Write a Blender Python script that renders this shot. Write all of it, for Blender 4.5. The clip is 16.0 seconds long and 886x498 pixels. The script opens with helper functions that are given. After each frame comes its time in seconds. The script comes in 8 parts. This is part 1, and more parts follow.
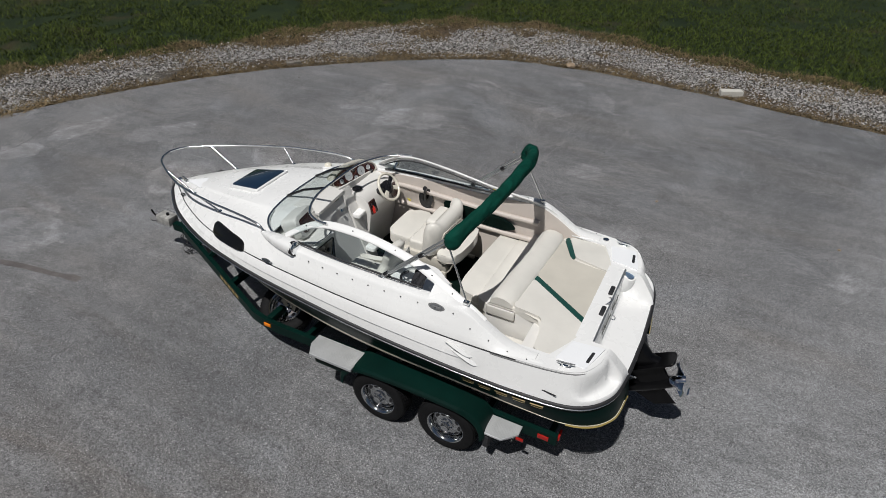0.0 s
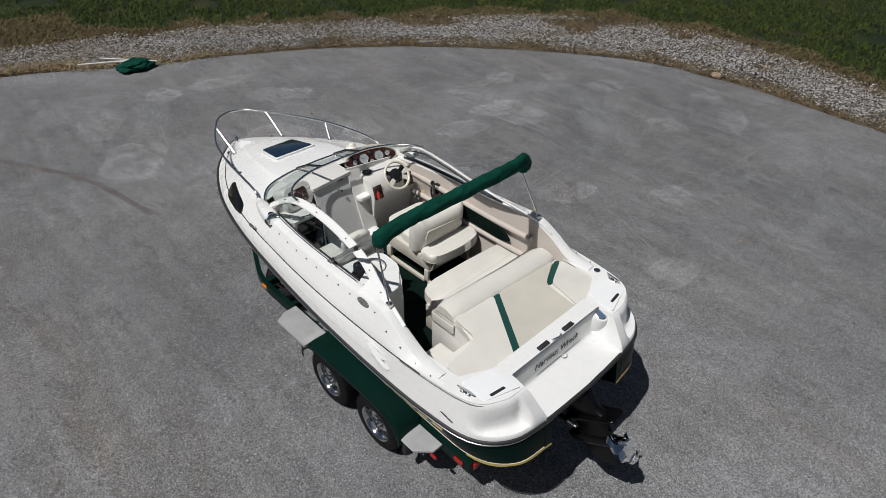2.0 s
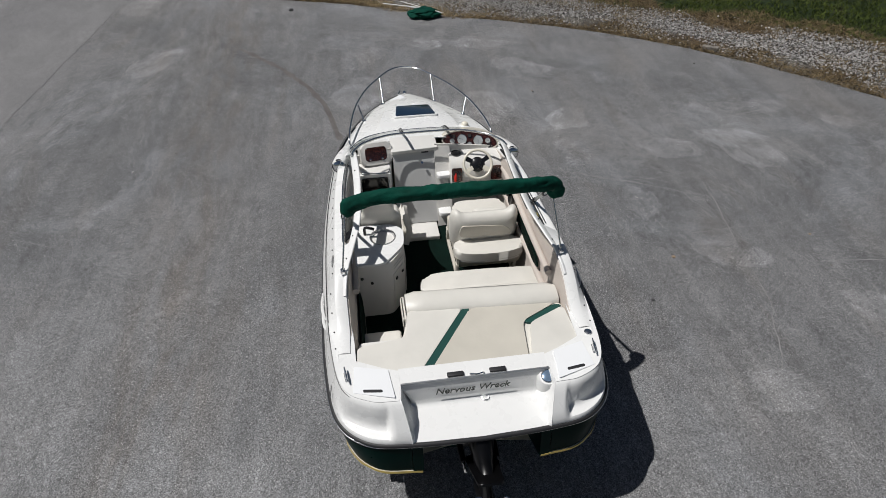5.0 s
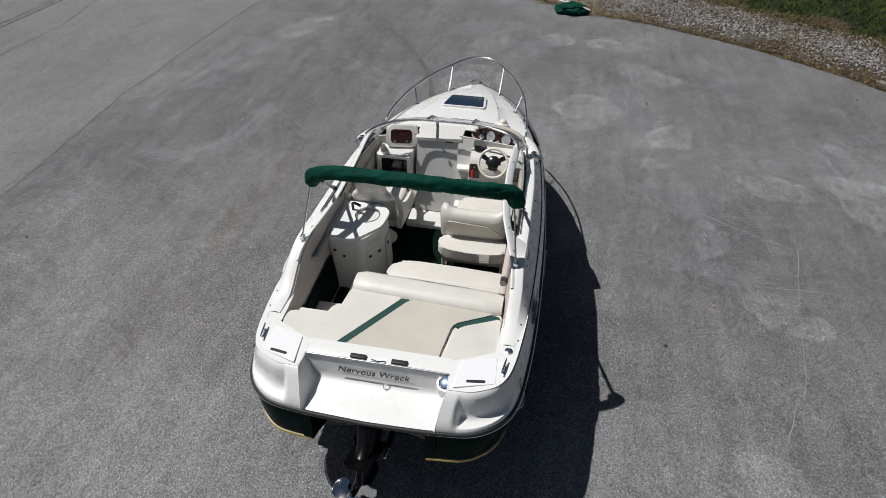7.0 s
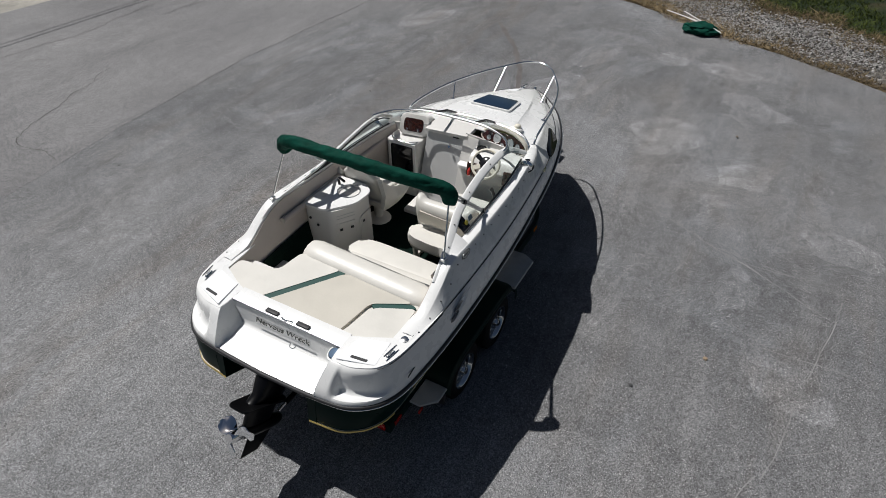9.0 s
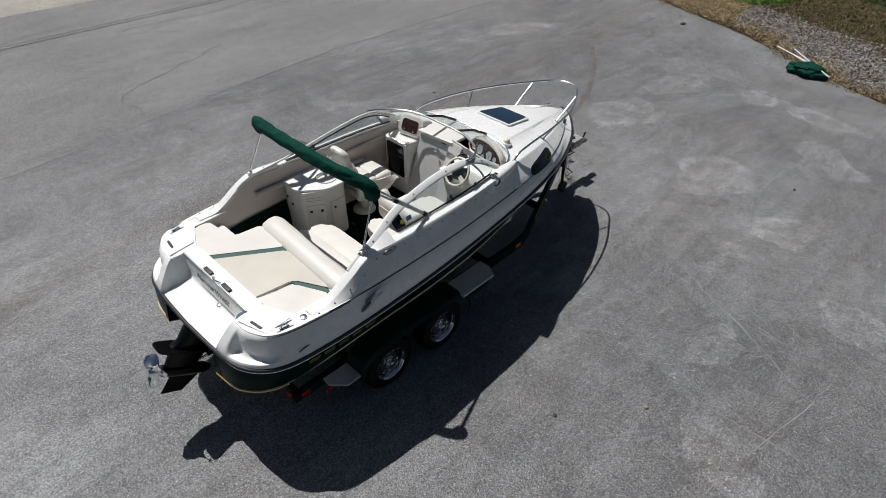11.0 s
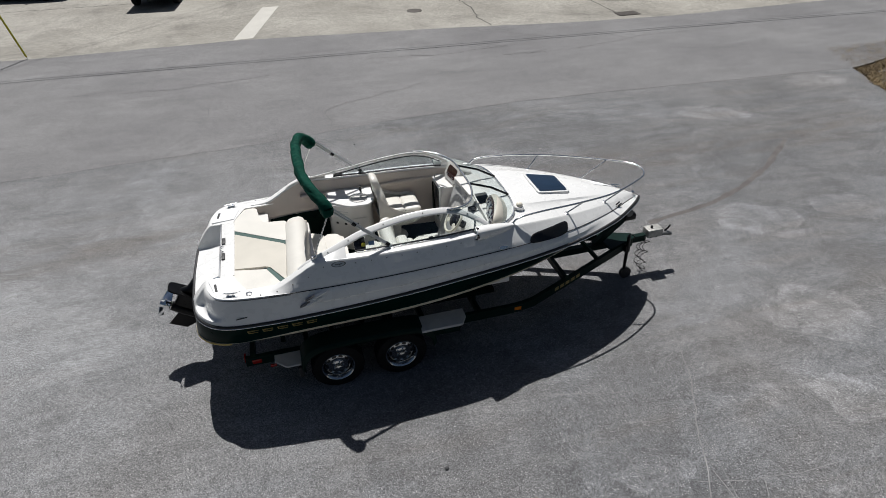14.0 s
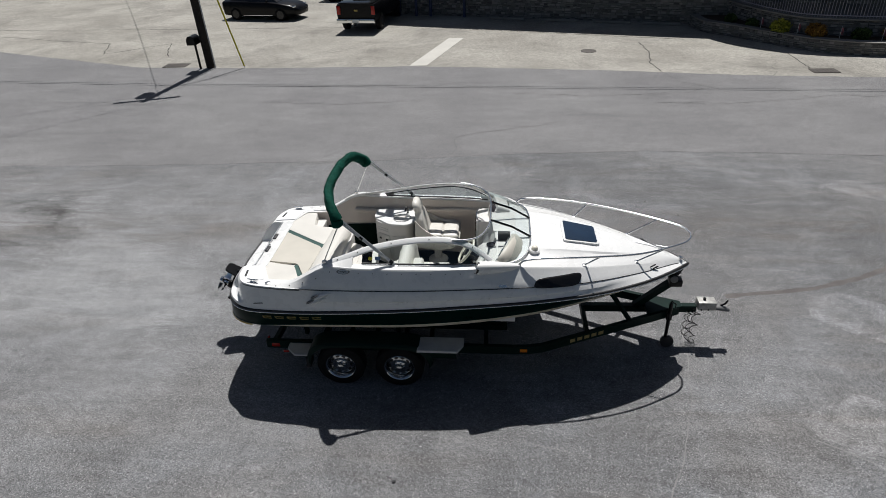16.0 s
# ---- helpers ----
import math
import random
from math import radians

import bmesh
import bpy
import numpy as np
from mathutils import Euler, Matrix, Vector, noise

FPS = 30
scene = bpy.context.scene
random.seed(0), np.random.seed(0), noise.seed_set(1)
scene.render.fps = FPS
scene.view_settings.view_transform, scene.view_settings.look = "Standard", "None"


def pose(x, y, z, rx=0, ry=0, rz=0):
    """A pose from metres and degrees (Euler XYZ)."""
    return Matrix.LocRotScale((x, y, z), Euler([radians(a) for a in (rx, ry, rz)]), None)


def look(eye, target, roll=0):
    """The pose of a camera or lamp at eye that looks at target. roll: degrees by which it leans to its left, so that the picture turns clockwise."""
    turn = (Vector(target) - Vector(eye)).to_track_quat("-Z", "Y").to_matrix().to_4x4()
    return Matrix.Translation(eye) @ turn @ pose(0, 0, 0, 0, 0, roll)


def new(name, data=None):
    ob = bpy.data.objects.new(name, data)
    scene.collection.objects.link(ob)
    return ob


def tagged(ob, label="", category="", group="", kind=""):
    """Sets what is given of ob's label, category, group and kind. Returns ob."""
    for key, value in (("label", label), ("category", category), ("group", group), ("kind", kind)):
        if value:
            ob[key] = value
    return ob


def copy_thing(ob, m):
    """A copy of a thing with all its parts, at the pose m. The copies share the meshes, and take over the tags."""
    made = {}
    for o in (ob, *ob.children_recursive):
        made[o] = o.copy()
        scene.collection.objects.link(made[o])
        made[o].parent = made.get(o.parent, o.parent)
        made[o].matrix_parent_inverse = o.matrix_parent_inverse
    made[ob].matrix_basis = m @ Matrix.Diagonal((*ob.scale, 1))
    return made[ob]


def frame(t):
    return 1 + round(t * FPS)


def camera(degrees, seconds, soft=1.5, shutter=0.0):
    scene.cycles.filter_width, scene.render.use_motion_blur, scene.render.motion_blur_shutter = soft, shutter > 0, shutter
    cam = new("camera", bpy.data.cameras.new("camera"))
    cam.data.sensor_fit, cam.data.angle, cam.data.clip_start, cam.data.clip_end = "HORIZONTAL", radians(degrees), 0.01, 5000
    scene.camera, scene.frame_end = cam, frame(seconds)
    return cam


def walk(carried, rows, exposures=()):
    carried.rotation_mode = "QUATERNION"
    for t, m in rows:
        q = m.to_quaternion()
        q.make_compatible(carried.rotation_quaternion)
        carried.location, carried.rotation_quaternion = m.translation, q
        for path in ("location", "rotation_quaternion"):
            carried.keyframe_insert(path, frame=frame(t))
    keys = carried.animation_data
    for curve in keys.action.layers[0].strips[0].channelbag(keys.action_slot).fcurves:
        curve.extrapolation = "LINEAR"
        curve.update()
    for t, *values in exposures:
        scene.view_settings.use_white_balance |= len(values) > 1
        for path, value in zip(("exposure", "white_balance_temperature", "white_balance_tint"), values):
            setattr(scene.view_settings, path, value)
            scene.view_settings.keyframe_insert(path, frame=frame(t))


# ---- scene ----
from mathutils.bvhtree import BVHTree

cam = camera(71.2, 16.0, soft=0.7)
PATH = [
    (0, (0.026, 5.177, 5.686), (0.745, 3.706, 4.537), 1.5),
    (0.5, (-0.409, 4.884, 5.749), (0.425, 3.48, 4.595), 1.7),
    (1, (-0.838, 4.48, 5.719), (0.121, 3.154, 4.568), 1.2),
    (1.5, (-1.237, 4.068, 5.726), (-0.171, 2.837, 4.564), 1.0),
    (2, (-1.577, 3.664, 5.724), (-0.429, 2.543, 4.529), 0.8),
    (2.5, (-1.871, 3.21, 5.717), (-0.651, 2.202, 4.494), 0.8),
    (3, (-2.125, 2.752, 5.712), (-0.783, 1.912, 4.489), 0.7),
    (3.5, (-2.335, 2.263, 5.715), (-0.916, 1.559, 4.493), 0.5),
    (4, (-2.494, 1.781, 5.718), (-0.995, 1.271, 4.496), 0.4),
    (4.5, (-2.635, 1.297, 5.758), (-1.097, 0.928, 4.535), 0.2),
    (5, (-2.729, 0.8, 5.785), (-1.191, 0.564, 4.528), 0.1),
    (7.5, (-2.62, -1.808, 5.799), (-1.139, -1.374, 4.527), -0.7),
    (8, (-2.486, -2.319, 5.787), (-1.041, -1.773, 4.517), -0.8),
    (8.5, (-2.333, -2.797, 5.834), (-0.939, -2.144, 4.557), -0.4),
    (9, (-2.136, -3.285, 5.785), (-0.795, -2.521, 4.512), -0.6),
    (11.5, (-0.719, -5.531, 5.884), (0.325, -4.35, 4.653), -0.4),
    (12, (-0.314, -5.994, 5.902), (0.67, -4.732, 4.701), -0.6),
    (12.5, (0.179, -6.357, 5.967), (1.053, -5.007, 4.778), -0.7),
    (13, (0.661, -6.692, 5.982), (1.385, -5.235, 4.82), -1.0),
    (13.5, (1.128, -7.008, 6.028), (1.703, -5.469, 4.888), -1.0),
    (14, (1.689, -7.282, 6.065), (2.118, -5.677, 4.951), -1.4),
    (14.5, (2.288, -7.526, 6.135), (2.557, -5.874, 5.041), -1.7),
    (15, (2.897, -7.676, 6.179), (3.016, -5.992, 5.106), -2.1),
    (15.5, (3.47, -7.786, 6.191), (3.436, -6.081, 5.146), -2.3),
    (16, (4.049, -7.837, 6.184), (3.873, -6.123, 5.168), -2.2),
]
walk(cam, [(t, look(eye, target, roll)) for t, eye, target, roll in PATH],
     exposures=[(0, -0.20), (5, -0.15), (9, -0.02), (12.5, 0.12), (16, 0.17)])

# ---------------- light ----------------
SUN_WAY = Vector((0.03, 0.52, 1.0)).normalized()
world = bpy.data.worlds.new("sky")
scene.world = world
world.use_nodes = True
_n = world.node_tree.nodes
_sky = _n.new("ShaderNodeTexSky")
_sky.sky_type, _sky.sun_disc = "NISHITA", False
_sky.sun_elevation, _sky.sun_rotation = math.asin(SUN_WAY.z), math.atan2(SUN_WAY.x, SUN_WAY.y)
_sky.air_density, _sky.dust_density = 1.0, 1.6
world.node_tree.links.new(_sky.outputs[0], _n["Background"].inputs[0])
_n["Background"].inputs[1].default_value = 0.027
sun = new("sun", bpy.data.lights.new("sun", "SUN"))
sun.data.energy, sun.data.angle, sun.data.color = 4.27, radians(0.53), (1.0, 0.983, 0.962)
sun.matrix_world = look(SUN_WAY * 60, (0, 0, 0))


# ---------------- materials ----------------
def surface(name, base, rough=0.5, metal=0.0, vary=0.08, size=2.0, bump=0.0, grain=80.0, coat=0.0, fleck=0.0, spec=0.5, per_object=0.0):
    """A plain painted, moulded or cast surface: colour drifts at the scale `size`, fine grain at `grain` per metre."""
    m = bpy.data.materials.new(name)
    m.use_nodes = True
    t = m.node_tree
    b = t.nodes["Principled BSDF"]
    b.inputs["Roughness"].default_value, b.inputs["Metallic"].default_value = rough, metal
    b.inputs["Coat Weight"].default_value, b.inputs["Coat Roughness"].default_value = coat, 0.06
    b.inputs["Specular IOR Level"].default_value = spec
    co = t.nodes.new("ShaderNodeTexCoord")

    def tex(scale, detail):
        n = t.nodes.new("ShaderNodeTexNoise")
        n.inputs["Scale"].default_value, n.inputs["Detail"].default_value = scale, detail
        t.links.new(co.outputs["Object"], n.inputs["Vector"])
        return n.outputs["Fac"]

    def mul(colour, fac, low, high):
        r = t.nodes.new("ShaderNodeMapRange")
        r.inputs["From Min"].default_value, r.inputs["From Max"].default_value = 0.3, 0.7
        r.inputs["To Min"].default_value, r.inputs["To Max"].default_value = low, high
        t.links.new(fac, r.inputs["Value"])
        x = t.nodes.new("ShaderNodeMix")
        x.data_type, x.blend_type = "RGBA", "MULTIPLY"
        x.inputs[0].default_value = 1.0
        t.links.new(colour, x.inputs[6])
        t.links.new(r.outputs[0], x.inputs[7])
        return x.outputs[2]

    c = t.nodes.new("ShaderNodeRGB")
    c.outputs[0].default_value = (*base, 1)
    out = mul(c.outputs[0], tex(size, 4), 1 - vary, 1 + vary)
    if fleck:
        out = mul(out, tex(grain, 2), 1 - fleck, 1 + fleck)
    if per_object:
        oi = t.nodes.new("ShaderNodeObjectInfo")
        r = t.nodes.new("ShaderNodeMapRange")
        r.inputs["To Min"].default_value, r.inputs["To Max"].default_value = 1 - per_object, 1 + per_object
        t.links.new(oi.outputs["Random"], r.inputs["Value"])
        x = t.nodes.new("ShaderNodeMix")
        x.data_type, x.blend_type = "RGBA", "MULTIPLY"
        x.inputs[0].default_value = 1.0
        t.links.new(out, x.inputs[6])
        t.links.new(r.outputs[0], x.inputs[7])
        out = x.outputs[2]
    t.links.new(out, b.inputs["Base Color"])
    rr = t.nodes.new("ShaderNodeMapRange")
    rr.inputs["To Min"].default_value, rr.inputs["To Max"].default_value = rough * 0.8, min(1.0, rough * 1.2)
    t.links.new(tex(size * 5, 3), rr.inputs["Value"])
    t.links.new(rr.outputs[0], b.inputs["Roughness"])
    if bump:
        bp = t.nodes.new("ShaderNodeBump")
        bp.inputs["Strength"].default_value, bp.inputs["Distance"].default_value = bump, 0.01
        t.links.new(tex(grain, 3), bp.inputs["Height"])
        t.links.new(bp.outputs[0], b.inputs["Normal"])
    return m


def clear_glass(name, tint, rough=0.0):
    m = bpy.data.materials.new(name)
    m.use_nodes = True
    t = m.node_tree
    t.nodes.remove(t.nodes["Principled BSDF"])
    tr = t.nodes.new("ShaderNodeBsdfTransparent")
    gl = t.nodes.new("ShaderNodeBsdfGlossy")
    gl.inputs["Roughness"].default_value = rough
    # a thin pane reflects alike from both sides
    lw = t.nodes.new("ShaderNodeLayerWeight")
    lw.inputs["Blend"].default_value = 0.5
    pw = t.nodes.new("ShaderNodeMath")
    pw.operation = "POWER"
    pw.inputs[1].default_value = 5.0
    t.links.new(lw.outputs["Facing"], pw.inputs[0])
    fr = t.nodes.new("ShaderNodeMath")
    fr.operation = "MULTIPLY_ADD"
    fr.inputs[1].default_value, fr.inputs[2].default_value = 0.92, 0.07
    t.links.new(pw.outputs[0], fr.inputs[0])
    mx = t.nodes.new("ShaderNodeMixShader")
    tr.inputs["Color"].default_value = (*tint, 1)
    t.links.new(fr.outputs[0], mx.inputs[0])
    t.links.new(tr.outputs[0], mx.inputs[1])
    t.links.new(gl.outputs[0], mx.inputs[2])
    t.links.new(mx.outputs[0], t.nodes["Material Output"].inputs["Surface"])
    return m


GEL = surface("white_gelcoat", (0.785, 0.785, 0.772), 0.28, vary=0.025, size=1.5, coat=0.3)
GEL_IN = surface("cockpit_gelcoat", (0.69, 0.675, 0.645), 0.35, vary=0.03, size=2.0)
GREY_GEL = surface("grey_door_gelcoat", (0.52, 0.52, 0.515), 0.4, vary=0.03)
NONSKID = surface("nonskid_gelcoat", (0.79, 0.80, 0.81), 0.6, vary=0.02, bump=0.25, grain=220)
VINYL = surface("cream_vinyl", (0.65, 0.63, 0.58), 0.42, vary=0.06, size=3.0, bump=0.15, grain=25)
VINYL_DARK = surface("beige_vinyl", (0.53, 0.50, 0.435), 0.5, vary=0.06, size=3.0, bump=0.12, grain=30)
VINYL_WALL = surface("side_panel_vinyl", (0.52, 0.465, 0.42), 0.5, vary=0.06, size=2.0, bump=0.12, grain=18)
GREEN_VINYL = surface("green_vinyl_stripe", (0.008, 0.055, 0.045), 0.5)
HULL_GREEN = surface("dark_green_hull", (0.0006, 0.0125, 0.0100), 0.3, vary=0.12, spec=0.05)
HULL_CREAM = surface("cream_hull_bottom", (0.62, 0.57, 0.45), 0.4, vary=0.08)
GOLD = surface("gold_stripe", (0.55, 0.42, 0.13), 0.35, metal=0.3)
BLACK = surface("black_rubber", (0.018, 0.018, 0.02), 0.6, vary=0.2, bump=0.1, grain=120)
BLACK_GLOSS = surface("black_plastic", (0.012, 0.012, 0.014), 0.22, vary=0.15)
DRIVE_BLACK = surface("drive_black_paint", (0.003, 0.003, 0.0035), 0.3, vary=0.3, size=8, spec=0.25)
STEEL = surface("stainless_steel", (0.76, 0.77, 0.77), 0.24, metal=1.0, vary=0.04)
ALU = surface("dull_aluminium", (0.55, 0.56, 0.57), 0.35, metal=0.9, vary=0.08)
CHROME = surface("chrome", (0.85, 0.86, 0.87), 0.05, metal=1.0, vary=0.02)
WOOD = surface("burl_wood", (0.042, 0.013, 0.010), 0.15, vary=0.5, size=30, coat=0.8, fleck=0.35, grain=90)
CANVAS = surface("green_canvas", (0.002, 0.044, 0.030), 0.8, vary=0.25, size=6, bump=1.0, grain=18, spec=0.1)
CARPET = surface("green_carpet", (0.0018, 0.0095, 0.0068), 0.95, vary=0.25, size=6, bump=0.6, grain=160, fleck=0.3, spec=0.1)
TRAILER = surface("green_trailer_paint", (0.0014, 0.0135, 0.0105), 0.42, vary=0.2, size=3, spec=0.12)
TYRE = surface("tyre_rubber", (0.006, 0.006, 0.0065), 0.75, vary=0.25, size=6, bump=0.25, grain=90, spec=0.2)
TREAD = surface("tread_plate", (0.46, 0.47, 0.475), 0.45, metal=0.35, vary=0.12, size=5)
HATCH_GLASS = surface("smoked_acrylic", (0.012, 0.028, 0.055), 0.06, vary=0.15, size=4, coat=0.7)
WINDOW_BLACK = surface("smoked_window", (0.006, 0.006, 0.006), 0.08, vary=0.2)
RIM = surface("wheel_chrome", (0.55, 0.56, 0.57), 0.09, metal=1.0, vary=0.1, size=8)
# grey for trim, and for the shade drawn in the gills
TRIM_SHADE_GREY = surface("grey_slot", (0.16, 0.16, 0.16), 0.6)
SINK = surface("brushed_steel", (0.62, 0.63, 0.64), 0.28, metal=1.0, vary=0.15, size=12)
SPOKE = surface("wheel_spoke_chrome", (0.44, 0.445, 0.45), 0.14, metal=1.0, vary=0.2, size=12)
COUPLER = surface("stained_zinc", (0.36, 0.355, 0.335), 0.5, metal=0.2, vary=0.35, size=14)
DULL_GOLD = surface("dull_gold_marking", (0.34, 0.25, 0.09), 0.4, vary=0.3)
GLASS = clear_glass("tinted_windshield_glass", (0.80, 0.86, 0.86))
CREAM_PLASTIC = surface("cream_plastic", (0.72, 0.68, 0.58), 0.3)
DIAL = surface("white_dial", (0.40, 0.42, 0.43), 0.3)
RED = surface("red_plastic", (0.6, 0.03, 0.02), 0.35)
LAMP_RED = surface("red_lens", (0.35, 0.012, 0.008), 0.2)
LAMP_AMBER = surface("amber_lens", (0.75, 0.2, 0.01), 0.2)
YELLOW = surface("yellow_plastic", (0.65, 0.55, 0.05), 0.4)
GREY_TXT = surface("grey_lettering", (0.05, 0.055, 0.05), 0.3, metal=0.3)
BLUE_CAP = surface("blue_cap", (0.22, 0.32, 0.45), 0.15, metal=0.6)
WHITE_PAINT = surface("white_paint", (0.78, 0.78, 0.76), 0.5, vary=0.06)


# ---------------- mesh tools ----------------
ORG = {}


def thing(name, at, label, category, group="", kind=""):
    e = new(name)
    e.empty_display_size = 0.3
    e.location = at
    ORG[e] = Vector(at)
    return tagged(e, label, category, group, kind)


def finish(bm, sharp=38):
    bmesh.ops.recalc_face_normals(bm, faces=bm.faces)
    for f in bm.faces:
        f.smooth = True
    for e in bm.edges:
        e.smooth = len(e.link_faces) != 2 or e.calc_face_angle(0) < radians(sharp)


def part(name, bm, mat, parent, label="", sharp=38, solid=0.0):
    """Links a bmesh, given in world places, as one mesh under a thing or a part; solid: the wall's thickness."""
    if solid:
        bmesh.ops.recalc_face_normals(bm, faces=bm.faces)
        bmesh.ops.solidify(bm, geom=bm.faces[:], thickness=solid)
    finish(bm, sharp)
    me = bpy.data.meshes.new(name)
    o = ORG[parent]
    bm.transform(Matrix.Translation(-o))
    bm.to_mesh(me)
    bm.free()
    ob = new(name, me)
    me.materials.append(mat)
    ob.parent = parent
    ORG[ob] = o
    return tagged(ob, label)


def sides(name, bm, mat, parent, label="", sharp=38, solid=0.0):
    """The same part on both sides of the centre line, each a mesh of its own."""
    other = bm.copy()
    for v in other.verts:
        v.co.y *= -1
    bmesh.ops.reverse_faces(other, faces=other.faces)
    return part(name, bm, mat, parent, label, sharp, solid), part(name, other, mat, parent, label, sharp, solid)


def solo(name, bm, mat, label, category="", group="", kind="", sharp=38, at=(0, 0, 0)):
    """A thing that is one mesh."""
    finish(bm, sharp)
    me = bpy.data.meshes.new(name)
    bm.transform(Matrix.Translation(-Vector(at)))
    bm.to_mesh(me)
    bm.free()
    ob = new(name, me)
    ob.location = at
    me.materials.append(mat)
    ORG[ob] = Vector(at)
    return tagged(ob, label, category, group, kind)


def again(ob, m):
    """Another part on the same mesh, moved by m within its thing, with its own children."""
    made = {}
    for o in (ob, *ob.children_recursive):
        c = o.copy()
        scene.collection.objects.link(c)
        made[o] = c
        c.parent = made.get(o.parent, o.parent)
    t = ORG[ob]
    made[ob].matrix_basis = Matrix.Translation(-t) @ m @ Matrix.Translation(t)
    return made[ob]


def spline(pts, n=10, closed=False):
    p = [Vector(q) for q in pts]
    q = [p[-1], *p, p[0], p[1]] if closed else [2 * p[0] - p[1], *p, 2 * p[-1] - p[-2]]
    out = []
    for i in range(1, len(q) - 2):
        a, b, c, d = q[i - 1:i + 3]
        for k in range(n):
            s = k / n
            out.append(0.5 * (2 * b + (c - a) * s + (2 * a - 5 * b + 4 * c - d) * s * s + (3 * b - a - 3 * c + d) * s ** 3))
    if not closed:
        out.append(p[-1])
    return out


def loft(rows, bm=None, closed=False):
    bm = bm or bmesh.new()
    vs = [[bm.verts.new(p) for p in r] for r in rows]
    for a, b in zip(vs, vs[1:]):
        n = len(a)
        for i in range(n if closed else n - 1):
            j = (i + 1) % n
            quad = [a[i], a[j], b[j], b[i]]
            co = {tuple(round(c, 5) for c in v.co) for v in quad}
            if len(co) == 4:
                bm.faces.new(quad)
            elif len(co) == 3:
                seen, keep = set(), []
                for v in quad:
                    k = tuple(round(c, 5) for c in v.co)
                    if k not in seen:
                        seen.add(k)
                        keep.append(v)
                bm.faces.new(keep)
    return bm


def both(bm):
    """Adds the mirror image across the centre line."""
    g = bmesh.ops.duplicate(bm, geom=bm.verts[:] + bm.edges[:] + bm.faces[:])
    vs = [e for e in g["geom"] if isinstance(e, bmesh.types.BMVert)]
    for v in vs:
        v.co.y *= -1
    bmesh.ops.reverse_faces(bm, faces=[e for e in g["geom"] if isinstance(e, bmesh.types.BMFace)])
    bmesh.ops.remove_doubles(bm, verts=bm.verts, dist=0.0015)
    return bm


def tube(pts, r, n=10, bm=None, flat=1.0, caps=True, closed=False):
    """A round bar along the points; r a number or one a point; flat squeezes it upright."""
    bm = bm or bmesh.new()
    p = [Vector(q) for q in pts]
    rr = r if isinstance(r, (list, tuple)) else [r] * len(p)
    rings, up = [], None
    for i, c in enumerate(p):
        if closed:
            d = (p[(i + 1) % len(p)] - p[i - 1]).normalized()
        else:
            d = (p[min(i + 1, len(p) - 1)] - p[max(i - 1, 0)]).normalized()
        if up is None:
            up = Vector((0, 0, 1)) if abs(d.z) < 0.9 else Vector((1, 0, 0))
        s = d.cross(up).normalized()
        up = s.cross(d).normalized()
        rings.append([bm.verts.new(c + s * math.cos(a) * rr[i] + up * math.sin(a) * rr[i] * flat)
                      for a in (2 * math.pi * k / n for k in range(n))])
    seq = list(zip(rings, rings[1:])) + ([(rings[-1], rings[0])] if closed else [])
    for a, b in seq:
        for k in range(n):
            bm.faces.new([a[k], a[(k + 1) % n], b[(k + 1) % n], b[k]])
    if caps and not closed:
        bm.faces.new(rings[0][::-1])
        bm.faces.new(rings[-1])
    return bm


def box(x0, x1, y0, y1, z0, z1, bevel=0.01, seg=2, bm=None, m=None):
    out = bmesh.new()
    g = bmesh.ops.create_cube(out, size=1)
    for v in g["verts"]:
        v.co = Vector((x0 + (v.co.x + 0.5) * (x1 - x0), y0 + (v.co.y + 0.5) * (y1 - y0), z0 + (v.co.z + 0.5) * (z1 - z0)))
    if bevel:
        bmesh.ops.bevel(out, geom=out.edges[:], offset=bevel, segments=seg, affect="EDGES", profile=0.5)
    if m:
        out.transform(m)
    return joined(bm, out)


def joined(bm, other):
    if bm is None:
        return other
    me = bpy.data.meshes.new("t")
    other.to_mesh(me)
    bm.from_mesh(me)
    bpy.data.meshes.remove(me)
    other.free()
    return bm


def slab(pts, z0, z1, bevel=0.02, seg=3, bm=None, bottom=False, m=None):
    """A plate or cushion: an outline seen from above, between two heights, with rounded edges."""
    out = bmesh.new()
    lo = [out.verts.new((p[0], p[1], z0 if len(p) < 3 else p[2] + z0 - z1)) for p in pts]
    hi = [out.verts.new((p[0], p[1], z1 if len(p) < 3 else p[2])) for p in pts]
    n = len(pts)
    base = out.faces.new(lo[::-1])
    top = out.faces.new(hi)
    for i in range(n):
        out.faces.new([lo[i], lo[(i + 1) % n], hi[(i + 1) % n], hi[i]])
    if bevel:
        es = list(top.edges) + (list(base.edges) if bottom else [])
        bmesh.ops.bevel(out, geom=es, offset=bevel, segments=seg, affect="EDGES", profile=0.5)
    if m:
        out.transform(m)
    return joined(bm, out)


def rounded(pts, r, n=4):
    """An outline with its corners rounded."""
    out = []
    k = len(pts)
    for i in range(k):
        a, b, c = (Vector(pts[j % k][:2]) for j in (i - 1, i, i + 1))
        ra = min(r, (a - b).length * 0.45, (c - b).length * 0.45)
        p, q = b + (a - b).normalized() * ra, b + (c - b).normalized() * ra
        for j in range(n + 1):
            s = j / n
            out.append(tuple(p * (1 - s) ** 2 + 2 * b * s * (1 - s) + q * s * s))
    return out


